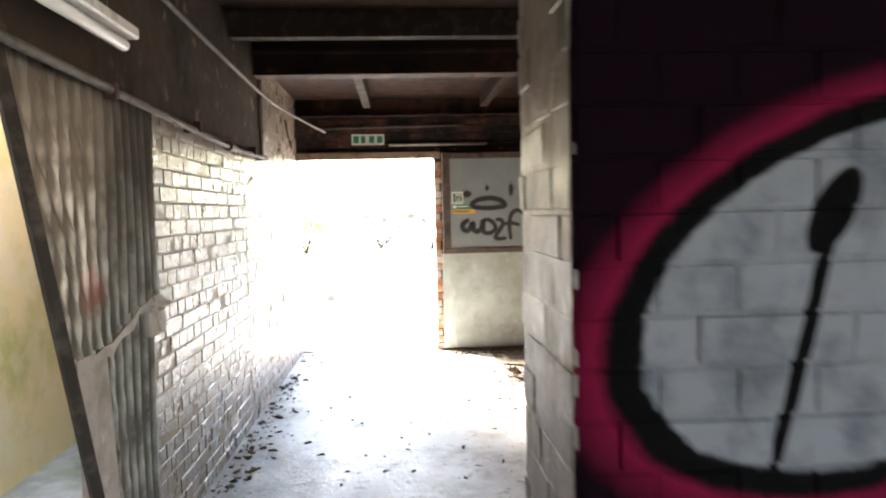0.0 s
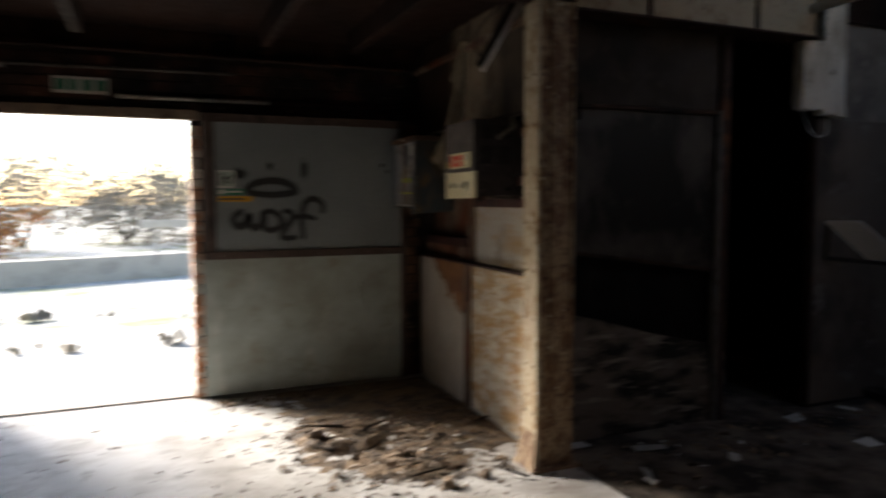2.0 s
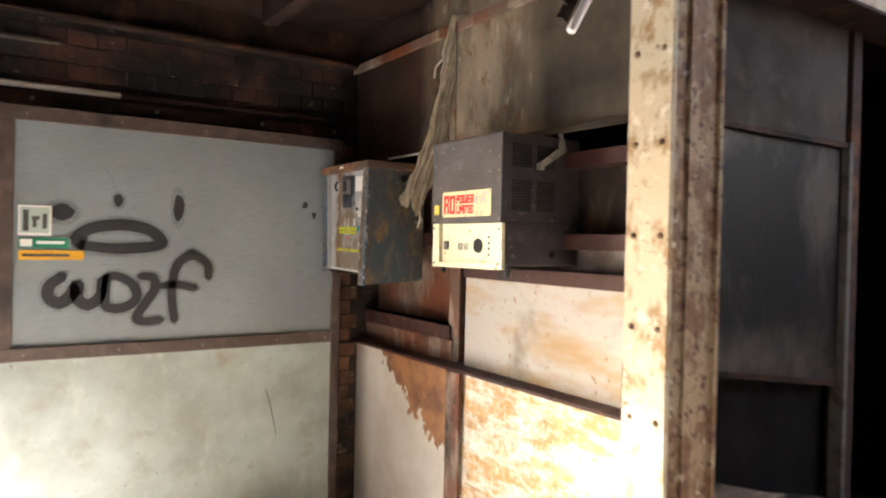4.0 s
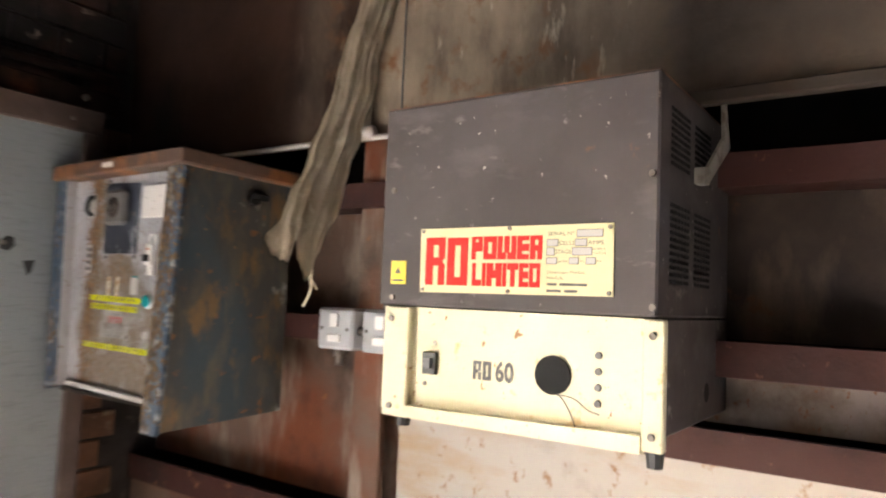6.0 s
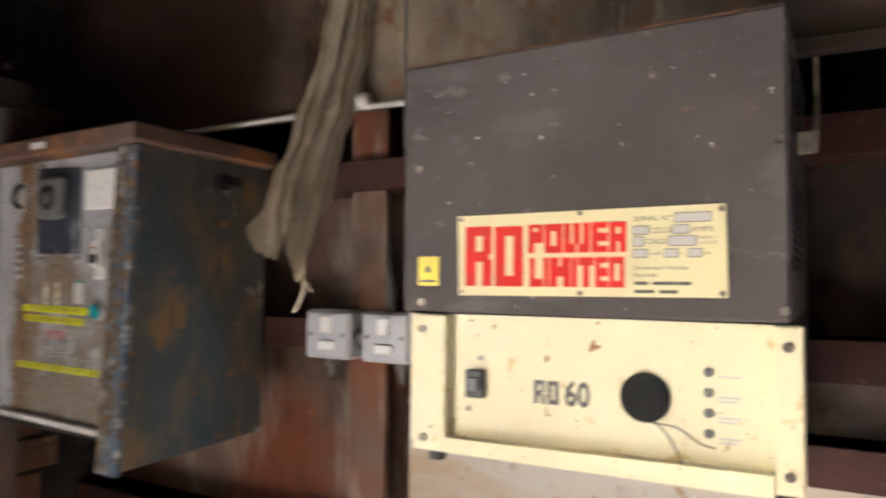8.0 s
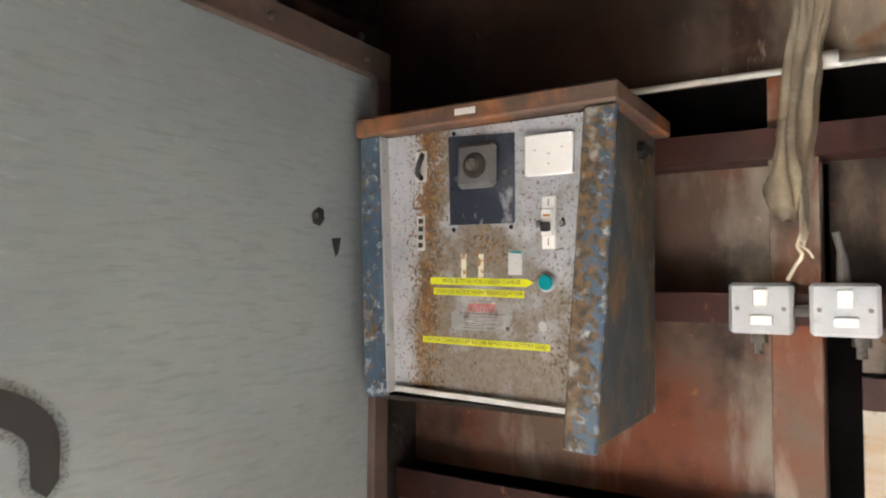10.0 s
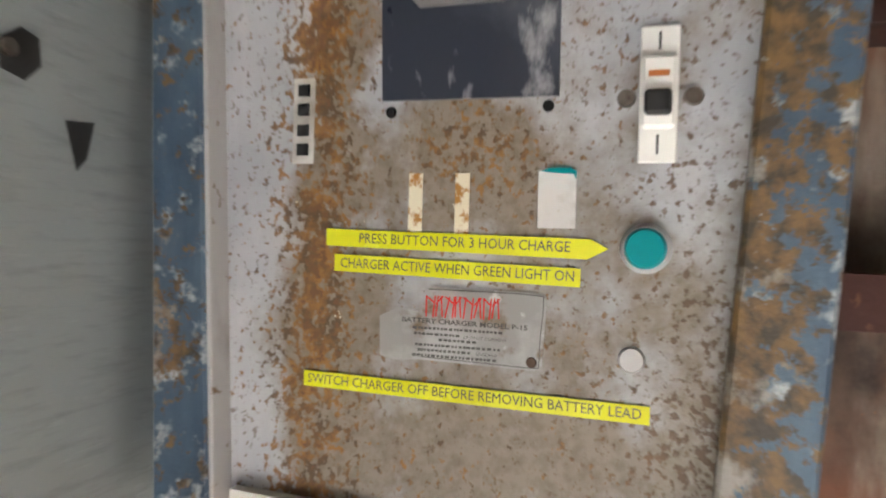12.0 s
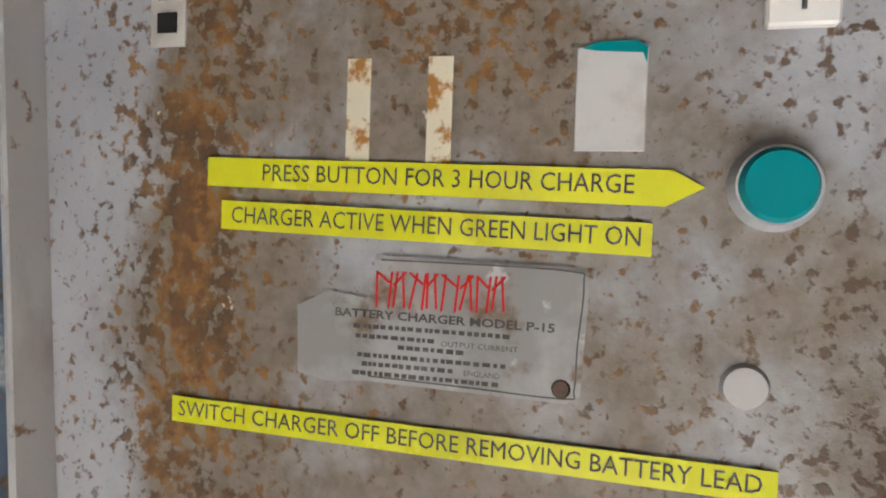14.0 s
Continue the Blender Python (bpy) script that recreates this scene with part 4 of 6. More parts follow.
def spray(name, ctrl, width):
    bm = bmesh.new()
    pts = [Vector((x, D, z)) for x, z in ctrl]
    stroke(bm, pts, width, (0, -1, 0), n=8, taper=0.82)
    part(name, bm, m_spray, tag)
    bm = bmesh.new()
    stroke(bm, [p + Vector((0, 0.0008, 0)) for p in pts], width * 1.55, (0, -1, 0), n=8, taper=0.9)
    part("overspray", bm, m_haze, tag, "thin speckled overspray")


spray("letter_stroke", [(1.735, 1.345), (1.69, 1.31), (1.685, 1.262), (1.725, 1.235), (1.765, 1.265), (1.79, 1.31), (1.79, 1.255), (1.83, 1.225), (1.875, 1.26), (1.885, 1.33)], 0.050)
spray("letter_stroke", [(1.90, 1.335), (1.895, 1.25), (1.905, 1.212), (1.97, 1.21), (2.02, 1.25), (2.00, 1.31), (1.94, 1.345), (1.90, 1.338)], 0.041)
spray("letter_stroke", [(2.035, 1.345), (2.085, 1.335), (2.095, 1.29), (2.055, 1.225), (2.02, 1.165), (2.05, 1.145), (2.12, 1.15)], 0.041)
spray("letter_stroke", [(2.325, 1.335), (2.315, 1.40), (2.25, 1.435), (2.185, 1.39), (2.165, 1.27), (2.178, 1.145)], 0.041)
spray("letter_stroke", [(2.12, 1.30), (2.19, 1.305), (2.265, 1.285)], 0.036)
spray("ring_stroke", [(1.80, 1.475), (1.785, 1.51), (1.85, 1.55), (1.96, 1.565), (2.06, 1.548), (2.115, 1.505), (2.10, 1.478), (1.95, 1.462), (1.80, 1.475)], 0.050)
for x, z, r, sx in ((1.73, 1.61, 0.035, 1.3), (1.942, 1.668, 0.020, 1.0), (2.187, 1.648, 0.033, 0.7)):
    bm = bmesh.new()
    bmesh.ops.create_circle(bm, cap_ends=True, segments=14, radius=r, matrix=Matrix.Translation((x, D, z)) @ pose(0, 0, 0, 90, 0, 0) @ Matrix.Diagonal((sx, 1.25 / sx, 1, 1)))
    for v in bm.verts:
        v.co.x += random.uniform(-.004, .004)
        v.co.z += random.uniform(-.004, .004)
    part("dot", bm, m_spray, tag)
    for grow, lift in ((1.5, 0.0006),):
        bm = bmesh.new()
        bmesh.ops.create_circle(bm, cap_ends=True, segments=18, radius=r * grow, matrix=Matrix.Translation((x, D + lift, z)) @ pose(0, 0, 0, 90, 0, 0) @ Matrix.Diagonal((sx, 1.35 / sx, 1, 1)))
        part("overspray", bm, m_haze, tag, "thin speckled overspray")
bm = bmesh.new()
stroke(bm, [Vector((1.935, D, 1.70)), Vector((1.915, D, 1.76)), Vector((1.875, D, 1.82))], 0.004, (0, -1, 0))
part("drip", bm, m_haze, tag)
signs = thing("safety_sign", (1.63, 8.0, 1.5), "white and green safety sign on the door", "sign")
part("board", boxes((1.575, 1.692, 8.004, 8.0095, 1.512, 1.634)), m_white_plastic, signs)
for x0, x1, z0, z1 in ((1.583, 1.684, 1.522, 1.626),):
    part("pale_field", boxes((x0, x1, 8.0025, 8.0045, z0, z1)), m_sign_pale, signs)
for x0, x1, z0, z1 in ((1.592, 1.612, 1.53, 1.615), (1.66, 1.676, 1.54, 1.60), (1.622, 1.65, 1.575, 1.59), (1.625, 1.64, 1.545, 1.575)):
    part("dark_bar", boxes((x0, x1, 8.001, 8.003, z0, z1)), m_print, signs)
s2 = thing("safety_sign", (1.66, 8.0, 1.46), "narrow green and white sticker on the door", "sign")
part("strip", boxes((1.578, 1.755, 8.005, 8.0095, 1.462, 1.503)), m_sign_green, s2)
part("white_bar", boxes((1.583, 1.625, 8.0035, 8.0055, 1.467, 1.498)), m_white_plastic, s2)
part("white_bar", boxes((1.64, 1.74, 8.0035, 8.0055, 1.478, 1.490)), m_white_plastic, s2)
s3 = thing("safety_sign", (1.69, 8.0, 1.41), "amber sticker with dark print on the door", "sign")
part("strip", boxes((1.578, 1.812, 8.0045, 8.0095, 1.414, 1.452)), m_sign_orange, s3)
part("print_bar", boxes((1.59, 1.76, 8.003, 8.005, 1.427, 1.438)), m_print, s3)
for pts in ([(2.848, 1.655), (2.822, 1.652), (2.833, 1.618), (2.842, 1.628)], [(2.800, 1.702), (2.786, 1.706), (2.770, 1.694), (2.772, 1.676), (2.790, 1.672), (2.802, 1.684)]):
    bm = bmesh.new()
    vs = [bm.verts.new((x, 8.0085, z)) for x, z in pts]
    bm.faces.new(vs)
    solid("paint_chip", bm, m_spray, "dark chipped mark on the grey door board", "chip", "structure")
bm = bmesh.new()
rod(bm, (2.776, 8.0095, 1.690), (2.776, 8.0045, 1.690), 0.006, 10)
solid("screw", bm, m_screw, "bright screw head in a chipped door hole", "screw")

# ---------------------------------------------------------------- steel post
# Paler version of m_post: daylight on the west flange is put into its colour.
m_post_lit = surface("flaked_cream_face", (0.50, 0.41, 0.28), [((0.30, 0.18, 0.08), 13.0, 0.50, 0.62, (1.4, 1.4, 0.8)), ((0.14, 0.07, 0.035), 34.0, 0.62, 0.70), ((0.66, 0.60, 0.48), 21.0, 0.58, 0.7)], rough=0.7, bump=(70.0, 0.6, 0.003))
post = thing("steel_post", (3.07, 6.03, 0.0), "rust-flaked cream steel post with riveted base", "post")
part("flange", boxes((2.962, 2.980, 5.955, 6.105, 0.0, 2.425), bevel=0.003), m_post_lit, post)
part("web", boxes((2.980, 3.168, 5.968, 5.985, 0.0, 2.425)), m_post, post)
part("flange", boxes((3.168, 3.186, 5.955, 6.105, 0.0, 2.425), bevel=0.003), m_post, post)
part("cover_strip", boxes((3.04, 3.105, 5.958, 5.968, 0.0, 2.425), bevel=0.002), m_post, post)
bm = bmesh.new()
box(bm, 2.925, 3.22, 5.92, 6.14, 0.0, 0.018, bevel=0.003)
part("base_plate", bm, m_post, post)
bm = bmesh.new()
vs = [bm.verts.new(p) for p in ((2.962, 5.957, 0.02), (2.93, 5.93, 0.02), (2.962, 5.957, 0.20), (2.962, 6.103, 0.02), (2.93, 6.13, 0.02), (2.962, 6.103, 0.20))]
for f in ((0, 1, 2), (3, 5, 4), (1, 4, 5, 2), (0, 2, 5, 3), (0, 3, 4, 1)):
    bm.faces.new([vs[i] for i in f])
part("gusset", bm, m_post, post)
for z in (0.08, 0.3, 0.55, 0.8, 1.05, 1.3, 1.55, 1.8, 2.05, 2.3):
    for y in (5.985, 6.075):
        bm = bmesh.new()
        bmesh.ops.create_uvsphere(bm, u_segments=8, v_segments=5, radius=0.009, matrix=Matrix.Translation((2.962, y, z)))
        part("rivet", bm, m_post, post, smooth=True)

# ---------------------------------------------------------------- east wall framing
frame_e = thing("steel_wall_frame", (3.2, 7.1, 0.0), "rusty red steel frame of the charging bay wall", "frame")
part("stanchion", boxes((3.205, 3.22, 7.255, 7.335, 0.992, 2.44), (3.22, 3.33, 7.290, 7.300, 0.992, 2.44), (3.118, 3.135, 7.12, 7.22, 0.0, 0.973), bevel=0.002), m_rust_panel, frame_e)
for z0, z1, y0, y1 in ((1.793, 1.847, 6.13, 8.12), (1.504, 1.559, 6.13, 8.12), (1.372, 1.425, 6.13, 7.20), (1.085, 1.15, 7.30, 8.12)):
    part("rail", boxes((3.185, 3.195, y0, y1, z0, z1), (3.195, 3.30, y0, y1, z0, z0 + 0.008), bevel=0.001), m_rail, frame_e)
part("ledge", boxes((3.118, 3.30, 6.13, 8.12, 0.976, 0.99), bevel=0.002), m_rail, frame_e)
part("panel_lip", boxes((3.098, 3.119, 6.13, 7.0, 1.902, 1.924), bevel=0.003), m_grey_panel, frame_e)
part("top_angle", boxes((3.09, 3.11, 6.13, 8.12, 2.40, 2.44), bevel=0.002), m_rust_panel, frame_e)
structure("panel_upper_1", boxes((3.12, 3.15, 6.13, 7.24, 1.925, 2.60)), m_upper_grey, "smoke-stained upper wall panel")
structure("panel_upper_2", boxes((3.12, 3.15, 7.243, 8.125, 1.925, 2.60)), m_upper_soot, "rust-brown sooty upper wall panel")
# Black strip: the shade in the recess is put into its colour.
structure("panel_gap", boxes((3.30, 3.335, 6.13, 8.125, 1.86, 2.0)), m_dark, "black strip for the shade under the upper panels")
structure("panel_mid_1", boxes((3.27, 3.30, 6.13, 7.245, 1.559, 1.86)), m_browned_sheet, "stained dark wall panel between rails")
structure("panel_mid_2", boxes((3.27, 3.30, 7.255, 8.125, 1.15, 1.86)), m_rust_panel, "rusted wall panel between rails")
structure("panel_mid_3", boxes((3.200, 3.30, 6.13, 7.20, 0.992, 1.372)), m_stained_white, "white wall panel with orange stains")
structure("panel_mid_4", boxes((3.26, 3.30, 6.13, 7.20, 1.425, 1.504)), m_dull_strip, "pale stained strip between rails")
structure("panel_mid_5", boxes((3.200, 3.30, 7.30, 8.125, 0.992, 1.085)), m_rust_panel, "rusted strip above the ledge")
structure("panel_low_2", boxes((3.145, 3.30, 7.18, 8.125, 0.0, 0.975)), m_peel_board, "white board with a torn brown upper edge")
panel_low = structure("panel_low_1", boxes((3.1455, 3.30, 6.13, 7.16, 0.0, 0.975)), m_peel_brick, "painted brick infill with peeling paint")
bm = bmesh.new()
tube(bm, curve_pts([(3.105, 6.95, 1.912), (3.10, 7.1, 1.914), (3.10, 7.3, 1.919), (3.11, 7.75, 1.922)], 4), 0.0055, 6)
for y in (7.22,):
    rod(bm, (3.10, y, 1.928), (3.10, y + 0.04, 1.928), 0.014, 8)
solid("conduit", bm, m_pale_strip, "thin pale conduit along the wall framing", "conduit", smooth=True)
bm = bmesh.new()
tube(bm, [(3.08, 7.135, 2.42), (3.085, 7.14, 2.0), (3.085, 7.138, 1.84)], 0.0025, 6)
solid("wire", bm, m_conduit, "thin hanging wire by the stanchion", "wire")


def hanging_rag():
    """Torn strip of dusty sheeting: gathered above, long soft folds, a flared ragged foot of two lobes."""
    bm = bmesh.new()
    line = curve_pts([(3.105, 7.135, 2.47), (3.10, 7.188, 2.30), (3.085, 7.235, 2.12), (3.06, 7.260, 1.95), (3.012, 7.276, 1.80), (2.972, 7.281, 1.668)], 12)
    n, m = len(line), 36
    grid = []
    for i, p in enumerate(line):
        f = i / (n - 1)
        half = 0.043 - 0.006 * math.exp(-((f - 0.36) / 0.2) ** 2) + 0.010 * math.exp(-((f - 0.86) / 0.13) ** 2)
        row = []
        for k in range(m + 1):
            u = k / m
            side = 1 - 2 * u
            edge = 0.010 * noise.noise(Vector((f * 12, 3.0 if u < 0.5 else 8.0, 0.5))) * abs(side)
            if u < 0.1 and f > 0.80:
                edge += 0.026 * math.exp(-((f - 0.96) / 0.035) ** 2) * (1 - u / 0.1)
            gather = 1.0 - 0.45 * f
            fold = gather * 0.0025 * math.sin(u * 12 + f * 4.0 + 2.5 * noise.noise(Vector((u * 3, f * 5, 9.0))))
            fold += 0.020 * noise.noise(Vector((u * 2.2, f * 3.5, 2.0))) + 0.012 * noise.noise(Vector((u * 7, f * 9, 7.0)))
            fold -= 0.016 * (1 - side * side) * min(1.0, f * 1.5)
            crush = 0.009 * noise.noise(Vector((u * 12, f * 24, 5.0)))
            s = side * half + edge
            drop = 0.0
            if f > 0.82:
                foot = -0.012 * math.exp(-((u - 0.20) / 0.13) ** 2) + 0.036 * math.exp(-((u - 0.38) / 0.05) ** 2) - 0.042 * math.exp(-((u - 0.68) / 0.17) ** 2) + 0.03 * u ** 8
                drop = (foot + 0.010 * noise.noise(Vector((u * 22, 1.0, 1.0)))) * (f - 0.82) / 0.18
            row.append(bm.verts.new((p.x - (0.62 + 0.30 * f) * s + (0.85 - 0.4 * f) * (fold + crush), p.y + (0.78 - 0.42 * f) * s + (0.4 + 0.4 * f) * fold, p.z + 0.12 * s + drop)))
        grid.append(row)
    for i in range(n - 1):
        for k in range(m):
            bm.faces.new((grid[i][k], grid[i][k + 1], grid[i + 1][k + 1], grid[i + 1][k]))
    bmesh.ops.solidify(bm, geom=bm.faces[:], thickness=0.0015)
    return bm


rag = thing("hanging_sheeting", (2.98, 7.27, 1.66), "torn dusty sheeting hanging from the ceiling", "sheeting")
part("sheet", hanging_rag(), m_rag, rag, smooth=True)
bm = bmesh.new()
tube(bm, curve_pts([(3.000, 7.268, 1.650), (3.004, 7.274, 1.630), (3.000, 7.268, 1.616), (3.004, 7.278, 1.600), (3.002, 7.288, 1.580)], 4), 0.0028, 5)
tube(bm, curve_pts([(3.003, 7.272, 1.632), (3.000, 7.260, 1.622), (3.002, 7.254, 1.612)], 4), 0.002, 5)
part("shred", bm, m_rag, rag, "twisted shred", smooth=True)
bm = bmesh.new()
tube(bm, curve_pts([(3.085, 7.250, 2.30), (3.07, 7.275, 2.27), (3.06, 7.268, 2.235), (3.055, 7.262, 2.22)], 4), 0.005, 5)
part("shred", bm, m_rag, rag, "twisted shred", smooth=True)
tl = thing("strip_light", (2.80, 6.08, 2.25), "broken pale strip light hanging from the beam", "light fitting")
bm = bmesh.new()
rod(bm, (2.708, 6.074, 2.068), (2.925, 6.074, 2.428), 0.012, 10)
part("tube", bm, m_white_plastic, tl, smooth=True)
bm = bmesh.new()
rod(bm, (2.705, 6.110, 2.10), (2.895, 6.105, 2.428), 0.018, 6)
part("batten", bm, m_charred, tl)
bm = bmesh.new()
tube(bm, curve_pts([(2.735, 6.10, 2.13), (2.675, 6.10, 2.19), (2.715, 6.10, 2.30), (2.84, 6.10, 2.427)], 6), 0.004, 6)
part("wire", bm, m_charred, tl)

# two spur boxes
for y0, y1 in ((7.295, 7.395), (7.171, 7.271)):
    sw = thing("spur_box", (3.2, (y0 + y1) / 2, 1.49), "grey cast metal switched spur box on a rail", "switch", group="spur boxes on the rail")
    part("body", boxes((3.150, 3.205, y0, y1, 1.49, 1.577), bevel=0.006), m_grey_box, sw)
    yc = (y0 + y1) / 2
    part("rocker", boxes((3.144, 3.151, yc - 0.013, yc + 0.011, 1.537, 1.566), bevel=0.002), m_white_plastic, sw)
    part("fuse_cover", boxes((3.144, 3.151, yc - 0.020, yc + 0.016, 1.506, 1.522), bevel=0.002), m_white_plastic, sw)
    for yy in (yc - 0.036, yc + 0.036):
        bm = bmesh.new()
        knob_w(bm, 3.150, yy, 1.533, 0.004, 0.002, 8)
        part("screw", bm, m_screw, sw)
    bm = bmesh.new()
    g = yc - 0.022 if y0 < 7.2 else yc + 0.005
    rod(bm, (3.175, g, 1.49), (3.175, g, 1.474), 0.014, 8)
    rod(bm, (3.175, g, 1.474), (3.175, g, 1.455), 0.008, 8)
    part("gland", bm, m_screw, sw)
bm = bmesh.new()
rod(bm, (3.175, 7.270, 1.53), (3.175, 7.296, 1.53), 0.010, 10)
solid("conduit", bm, m_conduit, "short coupling between the two spur boxes", "conduit")
bm = bmesh.new()
rod(bm, (3.175, 7.222, 1.577), (3.175, 7.224, 1.625), 0.011, 8, 0.008)
rod(bm, (3.175, 7.224, 1.625), (3.175, 7.232, 1.66), 0.006, 8)
solid("cable_gland", bm, m_conduit, "cut cable stub above the spur box", "cable")

# ---------------------------------------------------------------- charger with cream front
rd = thing("battery_charger", (3.08, 6.8, 1.43), "dark grey wall battery charger with a cream lower front", "charger")
RX = 2.900
rd_body = part("housing", boxes((RX, 3.257, 6.588, 7.018, 1.592, 1.895), (RX + 0.022, 3.257, 6.588, 7.018, 1.445, 1.592), bevel=0.003), m_rd_grey, rd, "scuffed dark grey housing")
part("top_lip", boxes((RX + 0.004, 3.257, 6.590, 7.016, 1.895, 1.8975)), m_rust_cap, rd)
bm = boxes((RX + 0.010, RX + 0.016, 6.585, 7.012, 1.436, 1.590))
front = part("front_panel", bm, m_cream, rd, "cream enamel panel with rust spots")
part("side_flange", boxes((RX - 0.004, RX + 0.012, 6.955, 7.000, 1.428, 1.590), bevel=0.002), m_cream, rd)
part("side_flange", boxes((RX - 0.002, RX + 0.012, 6.578, 6.604, 1.434, 1.590), bevel=0.002), m_cream, rd)
bm = bmesh.new()
plate_yz(bm, RX - 0.006, [(6.955, 1.429), (6.604, 1.431), (6.604, 1.452), (6.955, 1.446)], 0.018)
part("bottom_flange", bm, m_cream, rd, "cream flange with rusty edge")
bm = bmesh.new()
rod(bm, (RX + 0.0098, 6.725, 1.511), (RX + 0.006, 6.725, 1.511), 0.0252, 32)
hole = part("meter_hole", bm, m_hole, rd, "empty round meter hole")
bm = bmesh.new()
tube(bm, curve_pts([(RX + 0.004, 6.715, 1.489), (RX - 0.004, 6.70, 1.478), (RX - 0.006, 6.69, 1.462), (RX - 0.008, 6.685, 1.452)], 4), 0.0008, 5)
tube(bm, curve_pts([(RX + 0.004, 6.718, 1.487), (RX - 0.004, 6.69, 1.486), (RX - 0.005, 6.67, 1.474), (RX - 0.004, 6.655, 1.470)], 4), 0.0008, 5)
part("loose_wire", bm, m_conduit, rd)
bm = boxes((RX + 0.002, RX + 0.011, 6.909, 6.932, 1.494, 1.526), bevel=0.001)
rocker = part("switch", bm, m_black, rd)
part("rocker", boxes((RX - 0.003, RX + 0.003, 6.914, 6.927, 1.503, 1.518), bevel=0.001), m_grey_plastic, rocker)
for y, z in ((6.663, 1.541), (6.663, 1.521), (6.663, 1.501), (6.663, 1.481)):
    bm = bmesh.new()
    knob_w(bm, RX + 0.010, y, z, 0.0048, 0.004, 12)
    part("indicator", bm, m_grey_plastic, rd)
    bm = bmesh.new()
    rect_yz(bm, RX + 0.0092, y - 0.030, y - 0.009, z - 0.0045, z - 0.0025, 0.0005)
    if z < 1.53:
        rect_yz(bm, RX + 0.0092, y - 0.026, y - 0.009, z - 0.0085, z - 0.0065, 0.0005)
    part("print_bar", bm, m_field, rd)
for y, z in ((6.915, 1.540), (6.931, 1.480)):
    bm = bmesh.new()
    knob_w(bm, RX + 0.010, y, z, 0.0036, 0.002, 10)
    part("screw", bm, m_screw, rd)
for y, z in ((6.996, 1.767), (6.990, 1.604), (6.596, 1.766), (6.593, 1.604), (6.987, 1.572), (6.985, 1.443), (6.591, 1.570), (6.591, 1.452)):
    bm = bmesh.new()
    knob_w(bm, RX - 0.0005 - (0.004 if z < 1.59 else 0), y, z, 0.0048, 0.003, 12)
    part("screw", bm, m_screw, rd)
# model mark: two plain blocks and a number
bm = bmesh.new()
for y1 in (6.848, 6.832):
    rect_yz(bm, RX + 0.0092, y1 - 0.0135, y1 - 0.0085, 1.494, 1.5045 if y1 > 6.84 else 1.520, 0.0005)
    if y1 > 6.84:
        rect_yz(bm, RX + 0.0092, y1 - 0.0130, y1 - 0.0085, 1.5062, 1.520, 0.0005)
    rect_yz(bm, RX + 0.0092, y1 - 0.005, y1, 1.494, 1.520, 0.0005)
    rect_yz(bm, RX + 0.0092, y1 - 0.0085, y1 - 0.005, 1.515, 1.520, 0.0005)
    rect_yz(bm, RX + 0.0092, y1 - 0.0085, y1 - 0.005, 1.503 if y1 > 6.84 else 1.494, 1.508 if y1 > 6.84 else 1.499, 0.0005)
part("mark_block", bm, m_print, rd)
words("model_number", "60", (RX + 0.0090, 6.812, 1.495), 0.026, m_print, rd, wide=0.029, bold=0.0012)
# rating plate
bm = bmesh.new()
plate_yz(bm, RX - 0.0025, [(6.938, 1.613), (6.642, 1.615), (6.643, 1.707), (6.940, 1.706)], 0.0022)
plate = part("rating_plate", bm, m_cream_label, rd, "pale yellow plate with red blocks")
px = RX - 0.0032


def red_block(y1, y0, z0, z1, holes):
    """A red block with plain slots left open: made of vertical and horizontal bars round them."""
    bm = bmesh.new()
    ys = sorted({y0, y1, *[v for h in holes for v in h[:2]]})
    zs = sorted({z0, z1, *[v for h in holes for v in h[2:]]})
    for a, b in zip(ys, ys[1:]):
        for c, d in zip(zs, zs[1:]):
            ym, zm = (a + b) / 2, (c + d) / 2
            if not any(h[0] < ym < h[1] and h[2] < zm < h[3] for h in holes):
                rect_yz(bm, px, a, b, c, d, 0.0006)
    bmesh.ops.remove_doubles(bm, verts=bm.verts, dist=0.00002)
    part("red_block", bm, m_red, plate)


red_block(6.929, 6.895, 1.624, 1.693, [(6.9065, 6.9155, 1.664, 1.682), (6.9065, 6.9155, 1.624, 1.652), (6.895, 6.8985, 1.655, 1.661)])
red_block(6.891, 6.856, 1.624, 1.692, [(6.868, 6.878, 1.636, 1.681)])
yy = 6.850
for w, holes in ((0.018, [(0.0065, 0.0115, 0.75, 0.88), (-0.1, 0.0105, -0.1, 0.35)]), (0.021, [(0.0075, 0.0135, 0.25, 0.75)]), (0.029, [(0.0075, 0.0105, 0.30, 1.1), (0.0185, 0.0215, 0.30, 1.1), (0.0135, 0.0155, -0.1, 0.28)]), (0.018, [(-0.1, 0.0105, 0.65, 0.8), (-0.1, 0.0105, 0.22, 0.36)]), (0.018, [(0.006, 0.011, 0.6, 0.82), (0.007, 0.010, -0.1, 0.35)])):
    z0, z1 = 1.661, 1.693
    hs = [(max(yy - w, yy - w + h[0]) if h[0] > 0 else yy - w - 0.001, yy - w + h[1], max(z0 - .001, z0 + h[2] * (z1 - z0)), min(z1 + .001, z0 + h[3] * (z1 - z0))) for h in holes]
    red_block(yy, yy - w, z0, z1, [(max(a, yy - w), min(b, yy), max(c, z0), min(d, z1)) for a, b, c, d in hs])
    yy -= w + 0.0015
yy = 6.848
